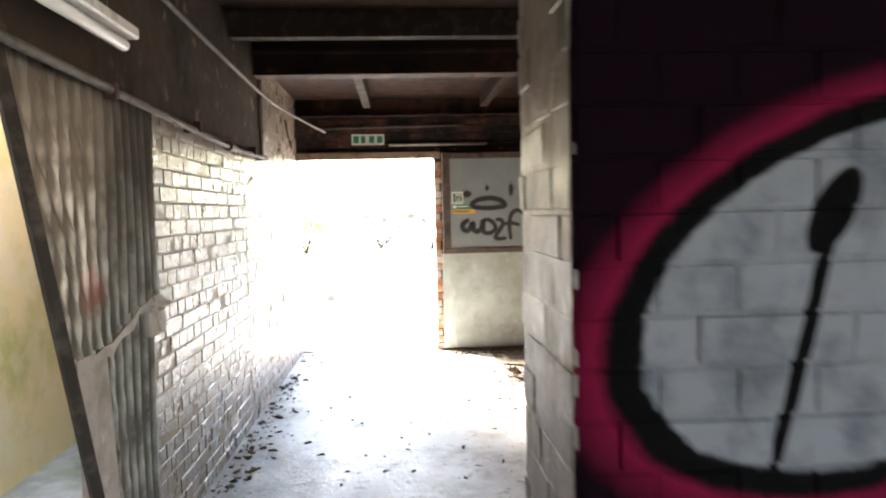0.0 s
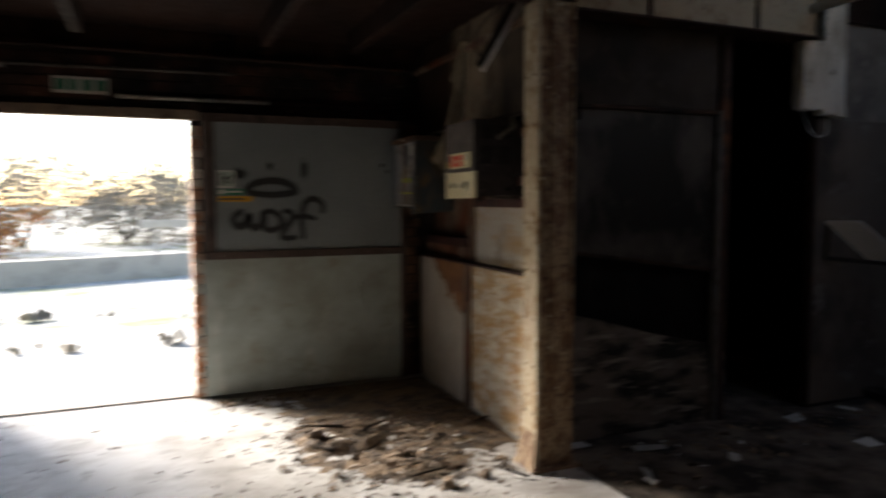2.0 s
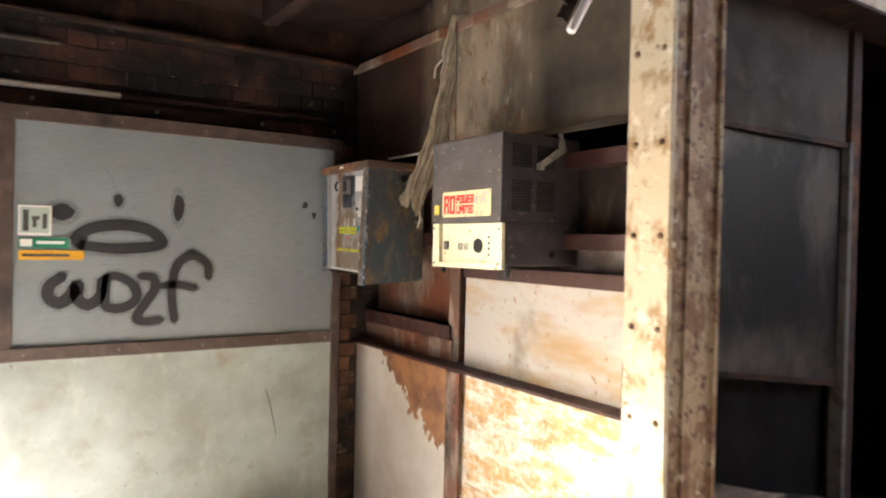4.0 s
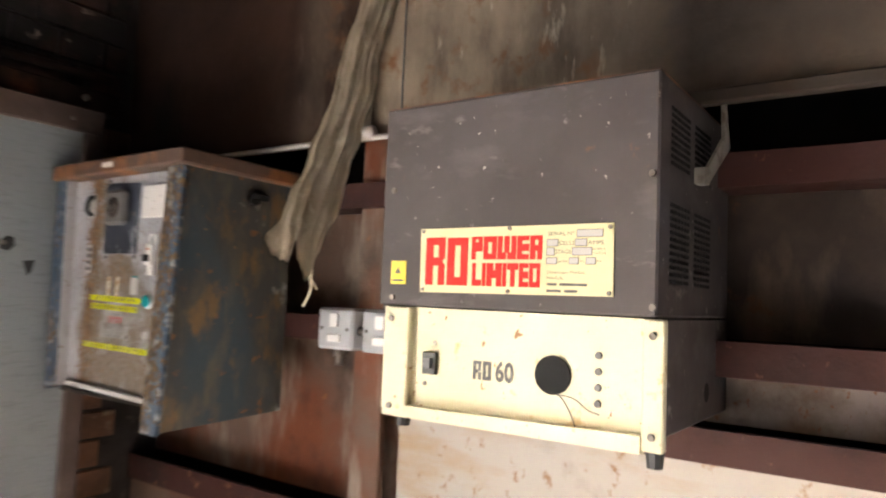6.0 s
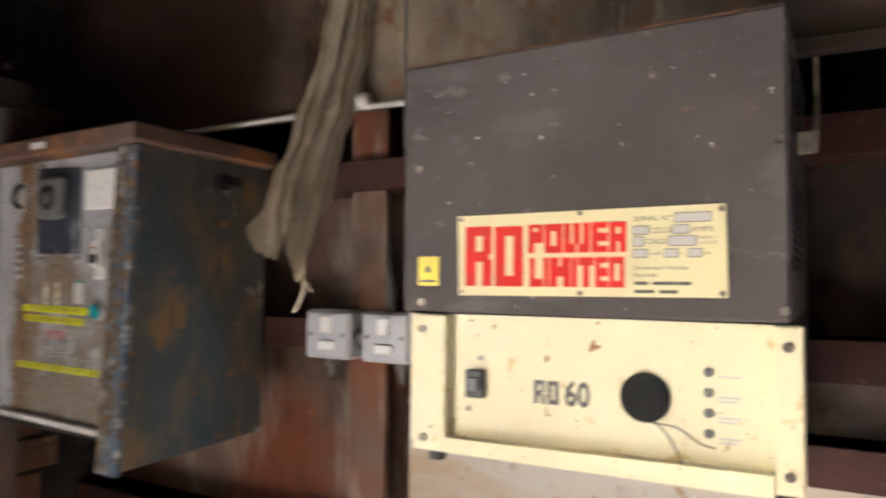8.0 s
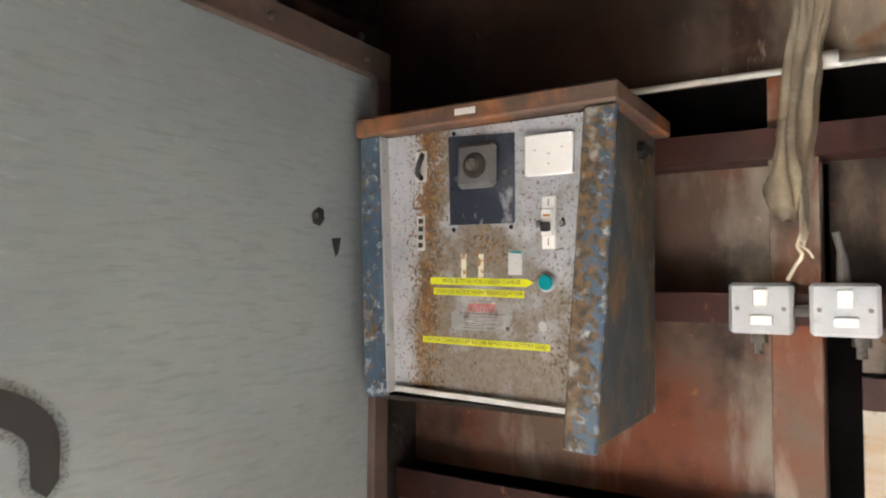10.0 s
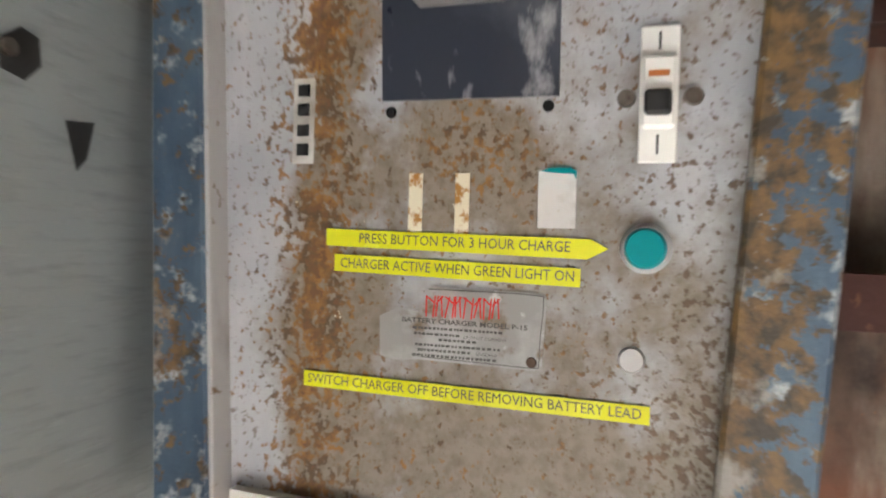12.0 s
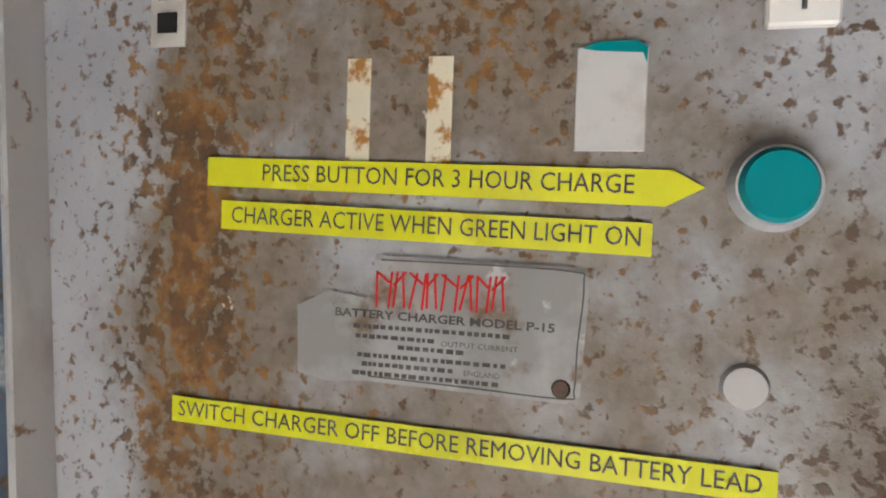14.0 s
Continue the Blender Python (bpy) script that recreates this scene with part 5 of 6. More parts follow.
for w, holes in ((0.015, [(-0.1, 0.009, 0.28, 1.1)]), (0.006, []), (0.024, [(0.0085, 0.0155, -0.1, 0.35), (0.0105, 0.0135, 0.7, 1.1)]), (0.006, []), (0.017, [(-0.1, 0.005, -0.1, 0.72), (0.012, 0.1, -0.1, 0.72)]), (0.014, [(-0.1, 0.008, 0.65, 0.8), (-0.1, 0.008, 0.22, 0.36)]), (0.016, [(0.005, 0.0105, 0.22, 0.78)])):
    z0, z1 = 1.624, 1.656
    hs = [(yy - w + h[0], yy - w + h[1], z0 + h[2] * (z1 - z0), z0 + h[3] * (z1 - z0)) for h in holes]
    red_block(yy, yy - w, z0, z1, [(max(a, yy - w), min(b, yy), max(c, z0), min(d, z1)) for a, b, c, d in hs])
    yy -= w + 0.0013
for y1, y0, z0, z1 in ((6.691, 6.657, 1.6905, 1.699), (6.733, 6.718, 1.679, 1.687), (6.693, 6.678, 1.679, 1.687), (6.733, 6.723, 1.667, 1.676), (6.697, 6.671, 1.667, 1.676), (6.733, 6.719, 1.6555, 1.663), (6.701, 6.689, 1.6555, 1.663), (6.678, 6.666, 1.6555, 1.663)):
    bm = bmesh.new()
    rect_yz(bm, px + 0.0001, y0 - 0.0008, y1 + 0.0008, z0 - 0.0008, z1 + 0.0008, 0.0005)
    fr = part("field_frame", bm, m_print, plate)
    bm = bmesh.new()
    rect_yz(bm, px - 0.0003, y0, y1, z0, z1, 0.0003)
    part("field", bm, m_field, plate)
for txt, y, z, tall, wide in (("SERIAL Nº", 6.732, 1.6925, 0.0050, 0.037), ("CELLS", 6.716, 1.680, 0.0052, 0.022), ("AMPS", 6.676, 1.680, 0.0052, 0.021), ("STAGE", 6.721, 1.6685, 0.0052, 0.022), ("SUPPLY", 6.669, 1.6725, 0.0030, 0.017), ("VOLTS", 6.668, 1.6675, 0.0030, 0.016), ("AMPS", 6.717, 1.657, 0.0030, 0.013), ("A.C.", 6.687, 1.657, 0.0030, 0.007), ("PH", 6.664, 1.657, 0.0030, 0.006)):
    words("lettering", txt, (px, y, z), tall, m_print, plate, wide=wide)
words("lettering", "Downham Market,", (px, 6.732, 1.6425), 0.0042, m_print, plate, wide=0.054)
words("lettering", "Norfolk.", (px, 6.732, 1.6350), 0.0042, m_print, plate, wide=0.024)
for y0, y1, z in ((6.718, 6.732, 1.627), (6.676, 6.714, 1.627), (6.712, 6.732, 1.6185), (6.689, 6.707, 1.6185)):
    bm = bmesh.new()
    rect_yz(bm, px, y0, y1, z, z + 0.0034, 0.0005)
    part("print_bar", bm, m_print, plate)
for y, z in ((6.935, 1.702), (6.79, 1.7035), (6.647, 1.702), (6.933, 1.617), (6.79, 1.6175), (6.647, 1.619)):
    bm = bmesh.new()
    knob_w(bm, RX - 0.002, y, z, 0.0032, 0.0025, 10)
    part("rivet", bm, m_screw, plate)
bm = bmesh.new()
rect_yz(bm, RX - 0.0012, 6.967, 6.995, 1.624, 1.659, 0.001)
ytag = part("warning_tag", bm, m_yellow_tag, rd, "small yellow warning sticker")
bm = bmesh.new()
plate_yz(bm, RX - 0.0018, [(6.987, 1.640), (6.976, 1.640), (6.9815, 1.650)], 0.0004)
rect_yz(bm, RX - 0.0018, 6.971, 6.992, 1.628, 1.631, 0.0004)
part("symbol", bm, m_print, ytag)
# louvred side
slot_bm = boxes((0.0, 0.010, -0.0012, 0.002, 0.0, 0.0048))
slot = part("vent_slot", slot_bm, m_hole, rd, "dark vent slot")
slot.location = (2.945, 6.588, 1.785)
for blockz, rows in ((1.785, 9), (1.635, 12)):
    for bx in (2.945, 3.055):
        for r in range(rows):
            for c in range(6):
                if (blockz, bx, r, c) != (1.785, 2.945, 0, 0):
                    ob = new("vent_slot", slot.data)
                    ob.parent = rd
                    ob.matrix_parent_inverse = rd.matrix_basis.inverted()
                    ob.location = (bx + c * 0.0145, 6.588, blockz + r * 0.0088)
bm = bmesh.new()
hook = [(3.05, 1.80), (3.14, 1.86), (3.133, 1.925), (3.145, 1.925), (3.175, 1.85), (3.05, 1.775)]
fa = [bm.verts.new((x, 6.568, z)) for x, z in hook]
fb = [bm.verts.new((x, 6.573, z)) for x, z in hook]
bm.faces.new(fa)
bm.faces.new(fb[::-1])
for k in range(6):
    bm.faces.new((fa[k], fb[k], fb[(k + 1) % 6], fa[(k + 1) % 6]))
box(bm, 3.052, 3.075, 6.573, 6.5885, 1.778, 1.80)
part("cable_hook", bm, m_hook, rd, "chipped cream hook")
bm = bmesh.new()
bmesh.ops.create_circle(bm, cap_ends=True, segments=14, radius=0.014, matrix=Matrix.Translation((3.13, 6.587, 1.485)) @ pose(0, 0, 0, 90, 0, 0))
part("cable_hole", bm, m_hole, rd)
for y in (6.60, 6.99):
    bm = bmesh.new()
    rod(bm, (2.94, y, 1.445), (2.94, y, 1.408), 0.014, 10, 0.010)
    part("rubber_foot", bm, m_black, rd)

# ---------------------------------------------------------------- rusty cabinet charger
dv = thing("battery_charger", (3.03, 7.75, 1.33), "rusty blue-grey battery charger cabinet with yellow label tapes", "charger")
bm = bmesh.new()
side = [(2.885, 7.514, 1.846), (2.885, 7.545, 1.322), (3.18, 7.530, 1.338), (3.18, 7.526, 1.846)]
a = [bm.verts.new(p) for p in side]
b = [bm.verts.new((x, y + 0.008, z)) for x, y, z in side]
bm.faces.new(a)
bm.faces.new(b[::-1])
for i in range(4):
    bm.faces.new((a[i], b[i], b[(i + 1) % 4], a[(i + 1) % 4]))
part("side_panel", bm, m_dark_side, dv, "grimy dark side panel with flaked paint")
part("side_panel", boxes((2.885, 3.18, 7.960, 7.968, 1.37, 1.841)), m_dark_side, dv)
part("back_panel", boxes((3.172, 3.18, 7.538, 7.960, 1.36, 1.841)), m_dark_side, dv)
bm = bmesh.new()
plate_yz(bm, 2.862, [(7.992, 1.841), (7.496, 1.846), (7.496, 1.878), (7.992, 1.875)], 0.318)
bmesh.ops.bevel(bm, geom=bm.edges[:], offset=0.004, segments=1, affect="EDGES")
part("lid", bm, m_rust_cap, dv, "red-rusted lid")
for side_pts, mat in (([(7.970, 1.365), (7.9195, 1.372), (7.9425, 1.841), (7.987, 1.841)], m_stile_blue), ([(7.588, 1.320), (7.535, 1.318), (7.499, 1.844), (7.552, 1.844)], m_stile_rust)):
    bm = bmesh.new()
    plate_yz(bm, 2.872, side_pts, 0.014)
    bmesh.ops.bevel(bm, geom=bm.edges[:], offset=0.003, segments=1, affect="EDGES")
    part("stile", bm, mat, dv, "blue stile eaten by rust")
bm = bmesh.new()
plate_yz(bm, 2.8965, [(7.925, 1.386), (7.580, 1.378), (7.546, 1.842), (7.949, 1.840)], 0.005)
panel = part("instrument_panel", bm, m_panel, dv, "grey instrument panel covered in rust specks")
PXX = 2.8965
bm = bmesh.new()
plate_yz(bm, 2.886, [(7.912, 1.380), (7.586, 1.372), (7.586, 1.381), (7.912, 1.389)], 0.010)
part("bottom_lip", bm, m_pale_strip, dv)
part("bottom_tray", boxes((2.90, 3.17, 7.55, 7.955, 1.362, 1.369)), m_charred, dv)
bm = bmesh.new()
plate_yz(bm, 2.8735, [(7.9205, 1.378), (7.9165, 1.378), (7.9395, 1.840), (7.9435, 1.840)], 0.0235)
bmesh.ops.bevel(bm, geom=bm.edges[:], offset=0.001, segments=1, affect="EDGES")
part("inner_flange", bm, m_flange, dv, "worn pale inner flange")
bm = bmesh.new()
rect_yz(bm, 2.8605, 7.735, 7.775, 1.855, 1.866, 0.002)
part("sticker", bm, m_white_plastic, dv)
bm = bmesh.new()
rod(bm, (3.06, 7.522, 1.805), (3.06, 7.510, 1.805), 0.016, 10)
box(bm, 3.045, 3.095, 7.506, 7.513, 1.80, 1.815, bevel=0.002)
part("side_latch", bm, m_black, dv)
# navy plate with a square fitting
bm = bmesh.new()
plate_yz(bm, PXX - 0.003, [(7.802, 1.673), (7.679, 1.672), (7.680, 1.822), (7.807, 1.828)], 0.004)
bplate = part("meter_plate", bm, m_navy, dv, "scuffed navy meter plate")
part("square_boss", boxes((PXX - 0.022, PXX - 0.003, 7.708, 7.780, 1.733, 1.808), bevel=0.007), m_grey_plastic, bplate)
bm = bmesh.new()
knob_w(bm, PXX - 0.022, 7.744, 1.770, 0.022, 0.003, 24)
part("boss_ring", bm, m_charred, bplate)
bm = bmesh.new()
knob_w(bm, PXX - 0.024, 7.745, 1.770, 0.011, 0.010, 16)
part("boss_pin", bm, m_screw, bplate)
for y, z in ((7.789, 1.753), (7.695, 1.757)):
    bm = bmesh.new()
    knob_w(bm, PXX - 0.003, y, z, 0.005, 0.003, 10)
    part("terminal", bm, m_screw, bplate)
for y, z in ((7.796, 1.665), (7.686, 1.666), (7.797, 1.833)):
    bm = bmesh.new()
    knob_w(bm, PXX - 0.0005, y, z, 0.004, 0.001, 10)
    part("screw_hole", bm, m_hole, dv)
# pull handle
bm = bmesh.new()
rect_yz(bm, PXX - 0.001, 7.853, 7.877, 1.753, 1.808, 0.001)
kn = part("handle_plate", bm, m_pale_strip, dv)
bm = bmesh.new()
tube(bm, curve_pts([(PXX, 7.864, 1.802), (PXX - 0.012, 7.857, 1.795), (PXX - 0.016, 7.860, 1.781), (PXX - 0.012, 7.865, 1.767), (PXX, 7.864, 1.759)], 4), 0.005, 8)
part("handle", bm, m_black, kn, smooth=True)
# white blank plate
bk = part("blank_plate", boxes((PXX - 0.009, PXX, 7.575, 7.658, 1.746, 1.813), bevel=0.002), m_white_plastic, dv, "white plastic blank plate")
for y, z in ((7.616, 1.780), (7.593, 1.789), (7.640, 1.787), (7.616, 1.764)):
    bm = bmesh.new()
    knob_w(bm, PXX - 0.009, y, z, 0.0013, 0.0008, 8)
    part("dot", bm, m_print, bk)
# breaker
br = part("breaker_body", boxes((PXX - 0.006, PXX, 7.606, 7.629, 1.628, 1.712), bevel=0.001), m_white_plastic, dv)
bf = part("breaker_face", boxes((PXX - 0.014, PXX - 0.006, 7.6075, 7.6275, 1.648, 1.692), bevel=0.002), m_white_plastic, br)
part("breaker_toggle", boxes((PXX - 0.022, PXX - 0.014, 7.6095, 7.6255, 1.655, 1.670), bevel=0.002), m_black, br)
bm = bmesh.new()
rect_yz(bm, PXX - 0.0146, 7.6115, 7.6235, 1.679, 1.6825, 0.0005)
part("print_bar", bm, m_redpaint, br)
for z0, z1 in ((1.633, 1.645), (1.697, 1.708)):
    bm = bmesh.new()
    rect_yz(bm, PXX - 0.0066, 7.6168, 7.6183, z0, z1, 0.0005)
    part("print_line", bm, m_print, br)
for y in (7.597, 7.637):
    bm = bmesh.new()
    knob_w(bm, PXX, y, 1.669, 0.006, 0.003, 12)
    part("screw", bm, m_screw, dv)
# row of small lamps
bm = bmesh.new()
rect_yz(bm, PXX - 0.0008, 7.856, 7.873, 1.630, 1.692, 0.0008)
ls = part("lamp_strip", bm, m_pale_strip, dv)
for z in (1.683, 1.669, 1.654, 1.640):
    bm = bmesh.new()
    rect_yz(bm, PXX - 0.002, 7.8600, 7.8690, z - 0.0042, z + 0.0042, 0.0015)
    part("lamp_window", bm, m_black, ls)
# paper strips and sticker
m_strip = surface("rust_soaked_paper", (0.72, 0.66, 0.50), [((0.40, 0.18, 0.03), 75.0, 0.48, 0.55)], rough=0.7, bump=None)
for y0, y1 in ((7.771, 7.781), (7.7375, 7.7475)):
    bm = bmesh.new()
    rect_yz(bm, PXX - 0.0007, y0, y1, 1.580, 1.6225, 0.0005)
    part("paper_strip", bm, m_strip, dv, "rust-stained paper strip")
stk = part("round_sticker", boxes((PXX - 0.0012, PXX, 7.666, 7.691, 1.5865, 1.624), bevel=0.0004), m_sticker, dv, "white sticker with a teal corner")
bm = bmesh.new()
plate_yz(bm, PXX - 0.0018, [(7.689, 1.6235), (7.684, 1.6225), (7.668, 1.6215), (7.6665, 1.618), (7.6662, 1.6235), (7.670, 1.6258), (7.684, 1.6256)], 0.0004)
part("teal_corner", bm, m_teal, stk)
# push button
bm = bmesh.new()
knob_w(bm, PXX, 7.6225, 1.575, 0.0158, 0.007, 32)
btn = part("button_bezel", bm, m_grey_box, dv)
bm = bmesh.new()
knob_w(bm, PXX - 0.0065, 7.6225, 1.575, 0.0130, 0.004, 32)
part("button_lens", bm, m_teal, btn, "teal push button lens")
bm = bmesh.new()
knob_w(bm, PXX, 7.629, 1.505, 0.0084, 0.0025, 24)
part("blank_plug", bm, m_field, dv, "grey blanking plug")
# label tapes
TX = PXX - 0.0014
for pts, txt, at, tall, wide, turn in (
        ([(7.843, 1.571), (7.658, 1.567), (7.645, 1.574), (7.656, 1.580), (7.843, 1.583)], "PRESS BUTTON FOR 3 HOUR CHARGE", (7.817, 1.5735), 0.0068, 0.148, -0.8),
        ([(7.836, 1.553), (7.662, 1.549), (7.662, 1.561), (7.836, 1.565)], "CHARGER ACTIVE WHEN GREEN LIGHT ON", (7.831, 1.5558), 0.0068, 0.165, -1.1),
        ([(7.858, 1.469), (7.617, 1.4655), (7.617, 1.477), (7.858, 1.480)], "SWITCH CHARGER OFF BEFORE REMOVING BATTERY LEAD", (7.8545, 1.4718), 0.0066, 0.2325, -0.75)):
    bm = bmesh.new()
    plate_yz(bm, TX, pts, 0.0008)
    tp = part("label_tape", bm, m_tape, dv, "lime yellow label tape")
    words("lettering", txt, (TX - 0.0004, at[0], at[1]), tall, m_print, tp, wide=wide, turn=turn)
# maker's plate
m_maker = surface("worn_aluminium_plate", (0.29, 0.28, 0.265), [((0.42, 0.41, 0.40), 20.0, 0.5, 0.66), ((0.17, 0.115, 0.065), 34.0, 0.56, 0.66), ((0.52, 0.51, 0.50), 60.0, 0.63, 0.7)], rough=0.4, bump=(120.0, 0.3, 0.0006))
bm = bmesh.new()
plate_yz(bm, PXX - 0.0010, [(7.799, 1.4955), (7.786, 1.4930), (7.770, 1.4945), (7.690, 1.4930), (7.685, 1.4965), (7.683, 1.540), (7.688, 1.544), (7.764, 1.545), (7.770, 1.5275), (7.786, 1.5300), (7.800, 1.523)], 0.0008)
mk = part("maker_plate", bm, m_maker, dv, "worn aluminium maker's plate")
bm = bmesh.new()
stroke(bm, [Vector((PXX - 0.0013, y, z)) for y, z in ((7.764, 1.5432), (7.730, 1.5432), (7.690, 1.5424), (7.6852, 1.538), (7.6866, 1.515), (7.6872, 1.4985), (7.691, 1.4950), (7.730, 1.4958), (7.768, 1.4966))], 0.0006, (-1, 0, 0), n=5)
part("border_line", bm, m_print, mk)
MX = PXX - 0.0014
# plain red strokes in place of the maker's mark
y = 7.7655
for k, (w, lift) in enumerate(((0.0062, 0.0), (0.0058, 0.0005), (0.0064, 0.0), (0.0050, 0.0008), (0.0066, 0.0), (0.0058, 0.001), (0.0050, 0.0005), (0.0058, 0.0015))):
    z0, z1 = 1.5245 + lift, 1.5385 + 0.25 * lift
    bm = bmesh.new()
    stroke(bm, [Vector((MX, y, z0)), Vector((MX, y - 0.0015 * (k % 3), z1))], 0.0010, (-1, 0, 0))
    stroke(bm, [Vector((MX, y - w + 0.0012, z0)), Vector((MX, y - w + 0.0022 * (k % 2), z1))], 0.0010, (-1, 0, 0))
    stroke(bm, [Vector((MX, y, z1 - 0.005 * (k % 2))), Vector((MX, y - w + 0.001, z1 - 0.004 * ((k + 1) % 2)))], 0.0010, (-1, 0, 0))
    part("red_mark", bm, m_red, mk)
    y -= w + 0.0008
words("lettering", "BATTERY CHARGER MODEL P-15", (MX, 7.7830, 1.5200), 0.0032, m_print, mk, wide=0.088, turn=-0.4, bold=0.00012)
words("lettering", "OUTPUT CURRENT", (MX, 7.7385, 1.5108), 0.0021, m_print, mk, wide=0.030)
words("lettering", "ENGLAND", (MX, 7.7290, 1.5002), 0.0021, m_print, mk, wide=0.014)
for z, y1, txts in ((1.5155, 7.775, 0.064), (1.5115, 7.774, 0.032), (1.5080, 7.756, 0.024), (1.5040, 7.773, 0.060), (1.5005, 7.771, 0.038), (1.4968, 7.775, 0.058)):
    rng = random.Random(int(z * 1e4))
    yy, end = y1, y1 - txts
    bm = bmesh.new()
    while yy > end:
        w = rng.uniform(0.0012, 0.003)
        rect_yz(bm, MX, yy - w, yy, z + rng.uniform(0, 0.0003), z + 0.0018, 0.0003)
        yy -= w + rng.uniform(0.0005, 0.0014)
    tagged(part("print_line", bm, m_print, mk), kind="stuff")
bm = bmesh.new()
knob_w(bm, PXX - 0.001, 7.692, 1.4985, 0.0036, 0.001, 12)
part("rust_spot", bm, m_rust_cap, mk)

# ---------------------------------------------------------------- partition and side room
m_foot_sheet = surface("scorched_foot_sheet", (0.125, 0.100, 0.080), [((0.016, 0.013, 0.011), 3.0, 0.44, 0.58, (1, 1, 2.5)), ((0.27, 0.23, 0.19), 6.0, 0.54, 0.7, (0.6, 1, 3.0))], spec=0.15, rough=0.7, bump=(30.0, 0.5, 0.004))
m_burnt_floor = surface("burnt_floor_dirt", (0.19, 0.15, 0.117), [((0.035, 0.028, 0.023), 3.0, 0.40, 0.6), ((0.19, 0.16, 0.13), 7.0, 0.58, 0.72), ((0.26, 0.235, 0.205), 26.0, 0.66, 0.74)], spec=0.15, rough=0.9, bump=(40.0, 0.8, 0.008))
structure("floor_side_room", boxes((3.20, 6.048, 2.305, 6.15, 0.0, 0.005), (3.45, 6.048, 6.15, 7.89, 0.0, 0.005)), m_burnt_floor, "burnt dirt over the side room floor")


def partition_material():
    """Fire-blackened sheet: black middle, paler wiped clouds at both sides and a brown foot."""
    m = bpy.data.materials.new("smoke_clouded_sheet")
    t, b = nodes_of(m)
    sep = t.nodes.new("ShaderNodeSeparateXYZ")
    link(t, t.nodes.new("ShaderNodeNewGeometry").outputs["Position"], sep.inputs[0])

    def cloud(x, rx, z, rz, amount):
        return mathn(t, "MULTIPLY", mathn(t, "MULTIPLY", axis_band(t, sep, 0, x, rx), axis_band(t, sep, 2, z, rz)), amount)

    v = cloud(3.30, 0.42, 1.58, 0.50, 0.62)
    for c in ((4.26, 0.20, 1.72, 0.36, 0.85), (3.45, 0.55, 1.93, 0.14, 0.75), (4.0, 0.5, 1.10, 0.16, 0.5), (3.5, 0.5, 1.12, 0.12, 0.5)):
        v = mathn(t, "ADD", v, cloud(*c))
    v = mathn(t, "ADD", v, mathn(t, "SUBTRACT", noise_fac(t, 4.0, 0.0, 1.0, stretch=(1.2, 1, 0.8), seed=2.0), 0.58))
    v = mathn(t, "ADD", v, mathn(t, "MULTIPLY", mathn(t, "SUBTRACT", noise_fac(t, 13.0, 0.0, 1.0, stretch=(1.0, 1, 0.5), seed=12.0), 0.5), 0.9))
    col = mix_rgb(t, ramp(t, v, 0.0, 0.42), (0.0035, 0.003, 0.0026), (0.058, 0.048, 0.040))
    brown = mathn(t, "MULTIPLY", ramp(t, sep.outputs[2], 1.26, 1.02), noise_fac(t, 7.0, 0.36, 0.62, stretch=(0.7, 1, 2.0), seed=5.0))
    col = mix_rgb(t, mathn(t, "MULTIPLY", brown, 0.8), col, (0.052, 0.038, 0.027))
    link(t, col, b.inputs["Base Color"])
    b.inputs["Roughness"].default_value = 0.55
    b.inputs["Specular IOR Level"].default_value = 0.2
    height(t, b, noise_fac(t, 30.0, 0.2, 0.8, seed=7.0), 0.3, 0.003)
    return m


def sheet_xz(y, pts, thick):
    """An upright sheet facing south with corners (x, z)."""
    bm = bmesh.new()
    front = [bm.verts.new((x, y, z)) for x, z in pts]
    back = [bm.verts.new((x, y + thick, z)) for x, z in pts]
    bm.faces.new(front)
    bm.faces.new(back[::-1])
    for i in range(len(pts)):
        j = (i + 1) % len(pts)
        bm.faces.new((front[i], back[i], back[j], front[j]))
    return bm


m_smoke_sheet = partition_material()
m_grey_plaster = surface("smoke_greyed_plaster", (0.22, 0.185, 0.15), [((0.10, 0.08, 0.065), 2.4, 0.42, 0.64), ((0.32, 0.28, 0.235), 8.0, 0.58, 0.74)], rough=0.85, bump=(30.0, 0.4, 0.003))
pt = thing("partition", (3.8, 6.2, 0.0), "soot-blackened sheet partition in a steel frame", "partition")
part("upper_panel", boxes((3.186, 4.40, 6.23, 6.25, 1.965, 2.425)), m_grey_panel, pt, "smoke-browned upper panel")
part("middle_panel", sheet_xz(6.245, [(3.186, 1.150), (4.40, 0.985), (4.40, 1.94), (3.186, 1.94)], 0.012), m_smoke_sheet, pt, "smoke-clouded sheet with wiped marks")
part("lower_panel", boxes((3.186, 4.40, 6.295, 6.305, 0.40, 1.15)), m_dark, pt, "black panel set back behind the sheets")
part("foot_panel", sheet_xz(6.248, [(3.186, 0.0), (4.40, 0.0), (4.40, 0.50), (3.95, 0.60), (3.60, 0.70), (3.186, 0.80)], 0.012), m_foot_sheet, pt, "buckled scorched foot sheet")
part("rail", boxes((3.186, 4.40, 6.220, 6.27, 1.94, 1.962), bevel=0.002), m_soot_rust, pt)
part("rail", sheet_xz(6.235, [(3.186, 1.128), (4.40, 0.963), (4.40, 0.985), (3.186, 1.150)], 0.03), m_soot_rust, pt)
part("edge_post", boxes((4.40, 4.43, 6.21, 6.27, 0.0, 1.965), bevel=0.003), m_conduit, pt)
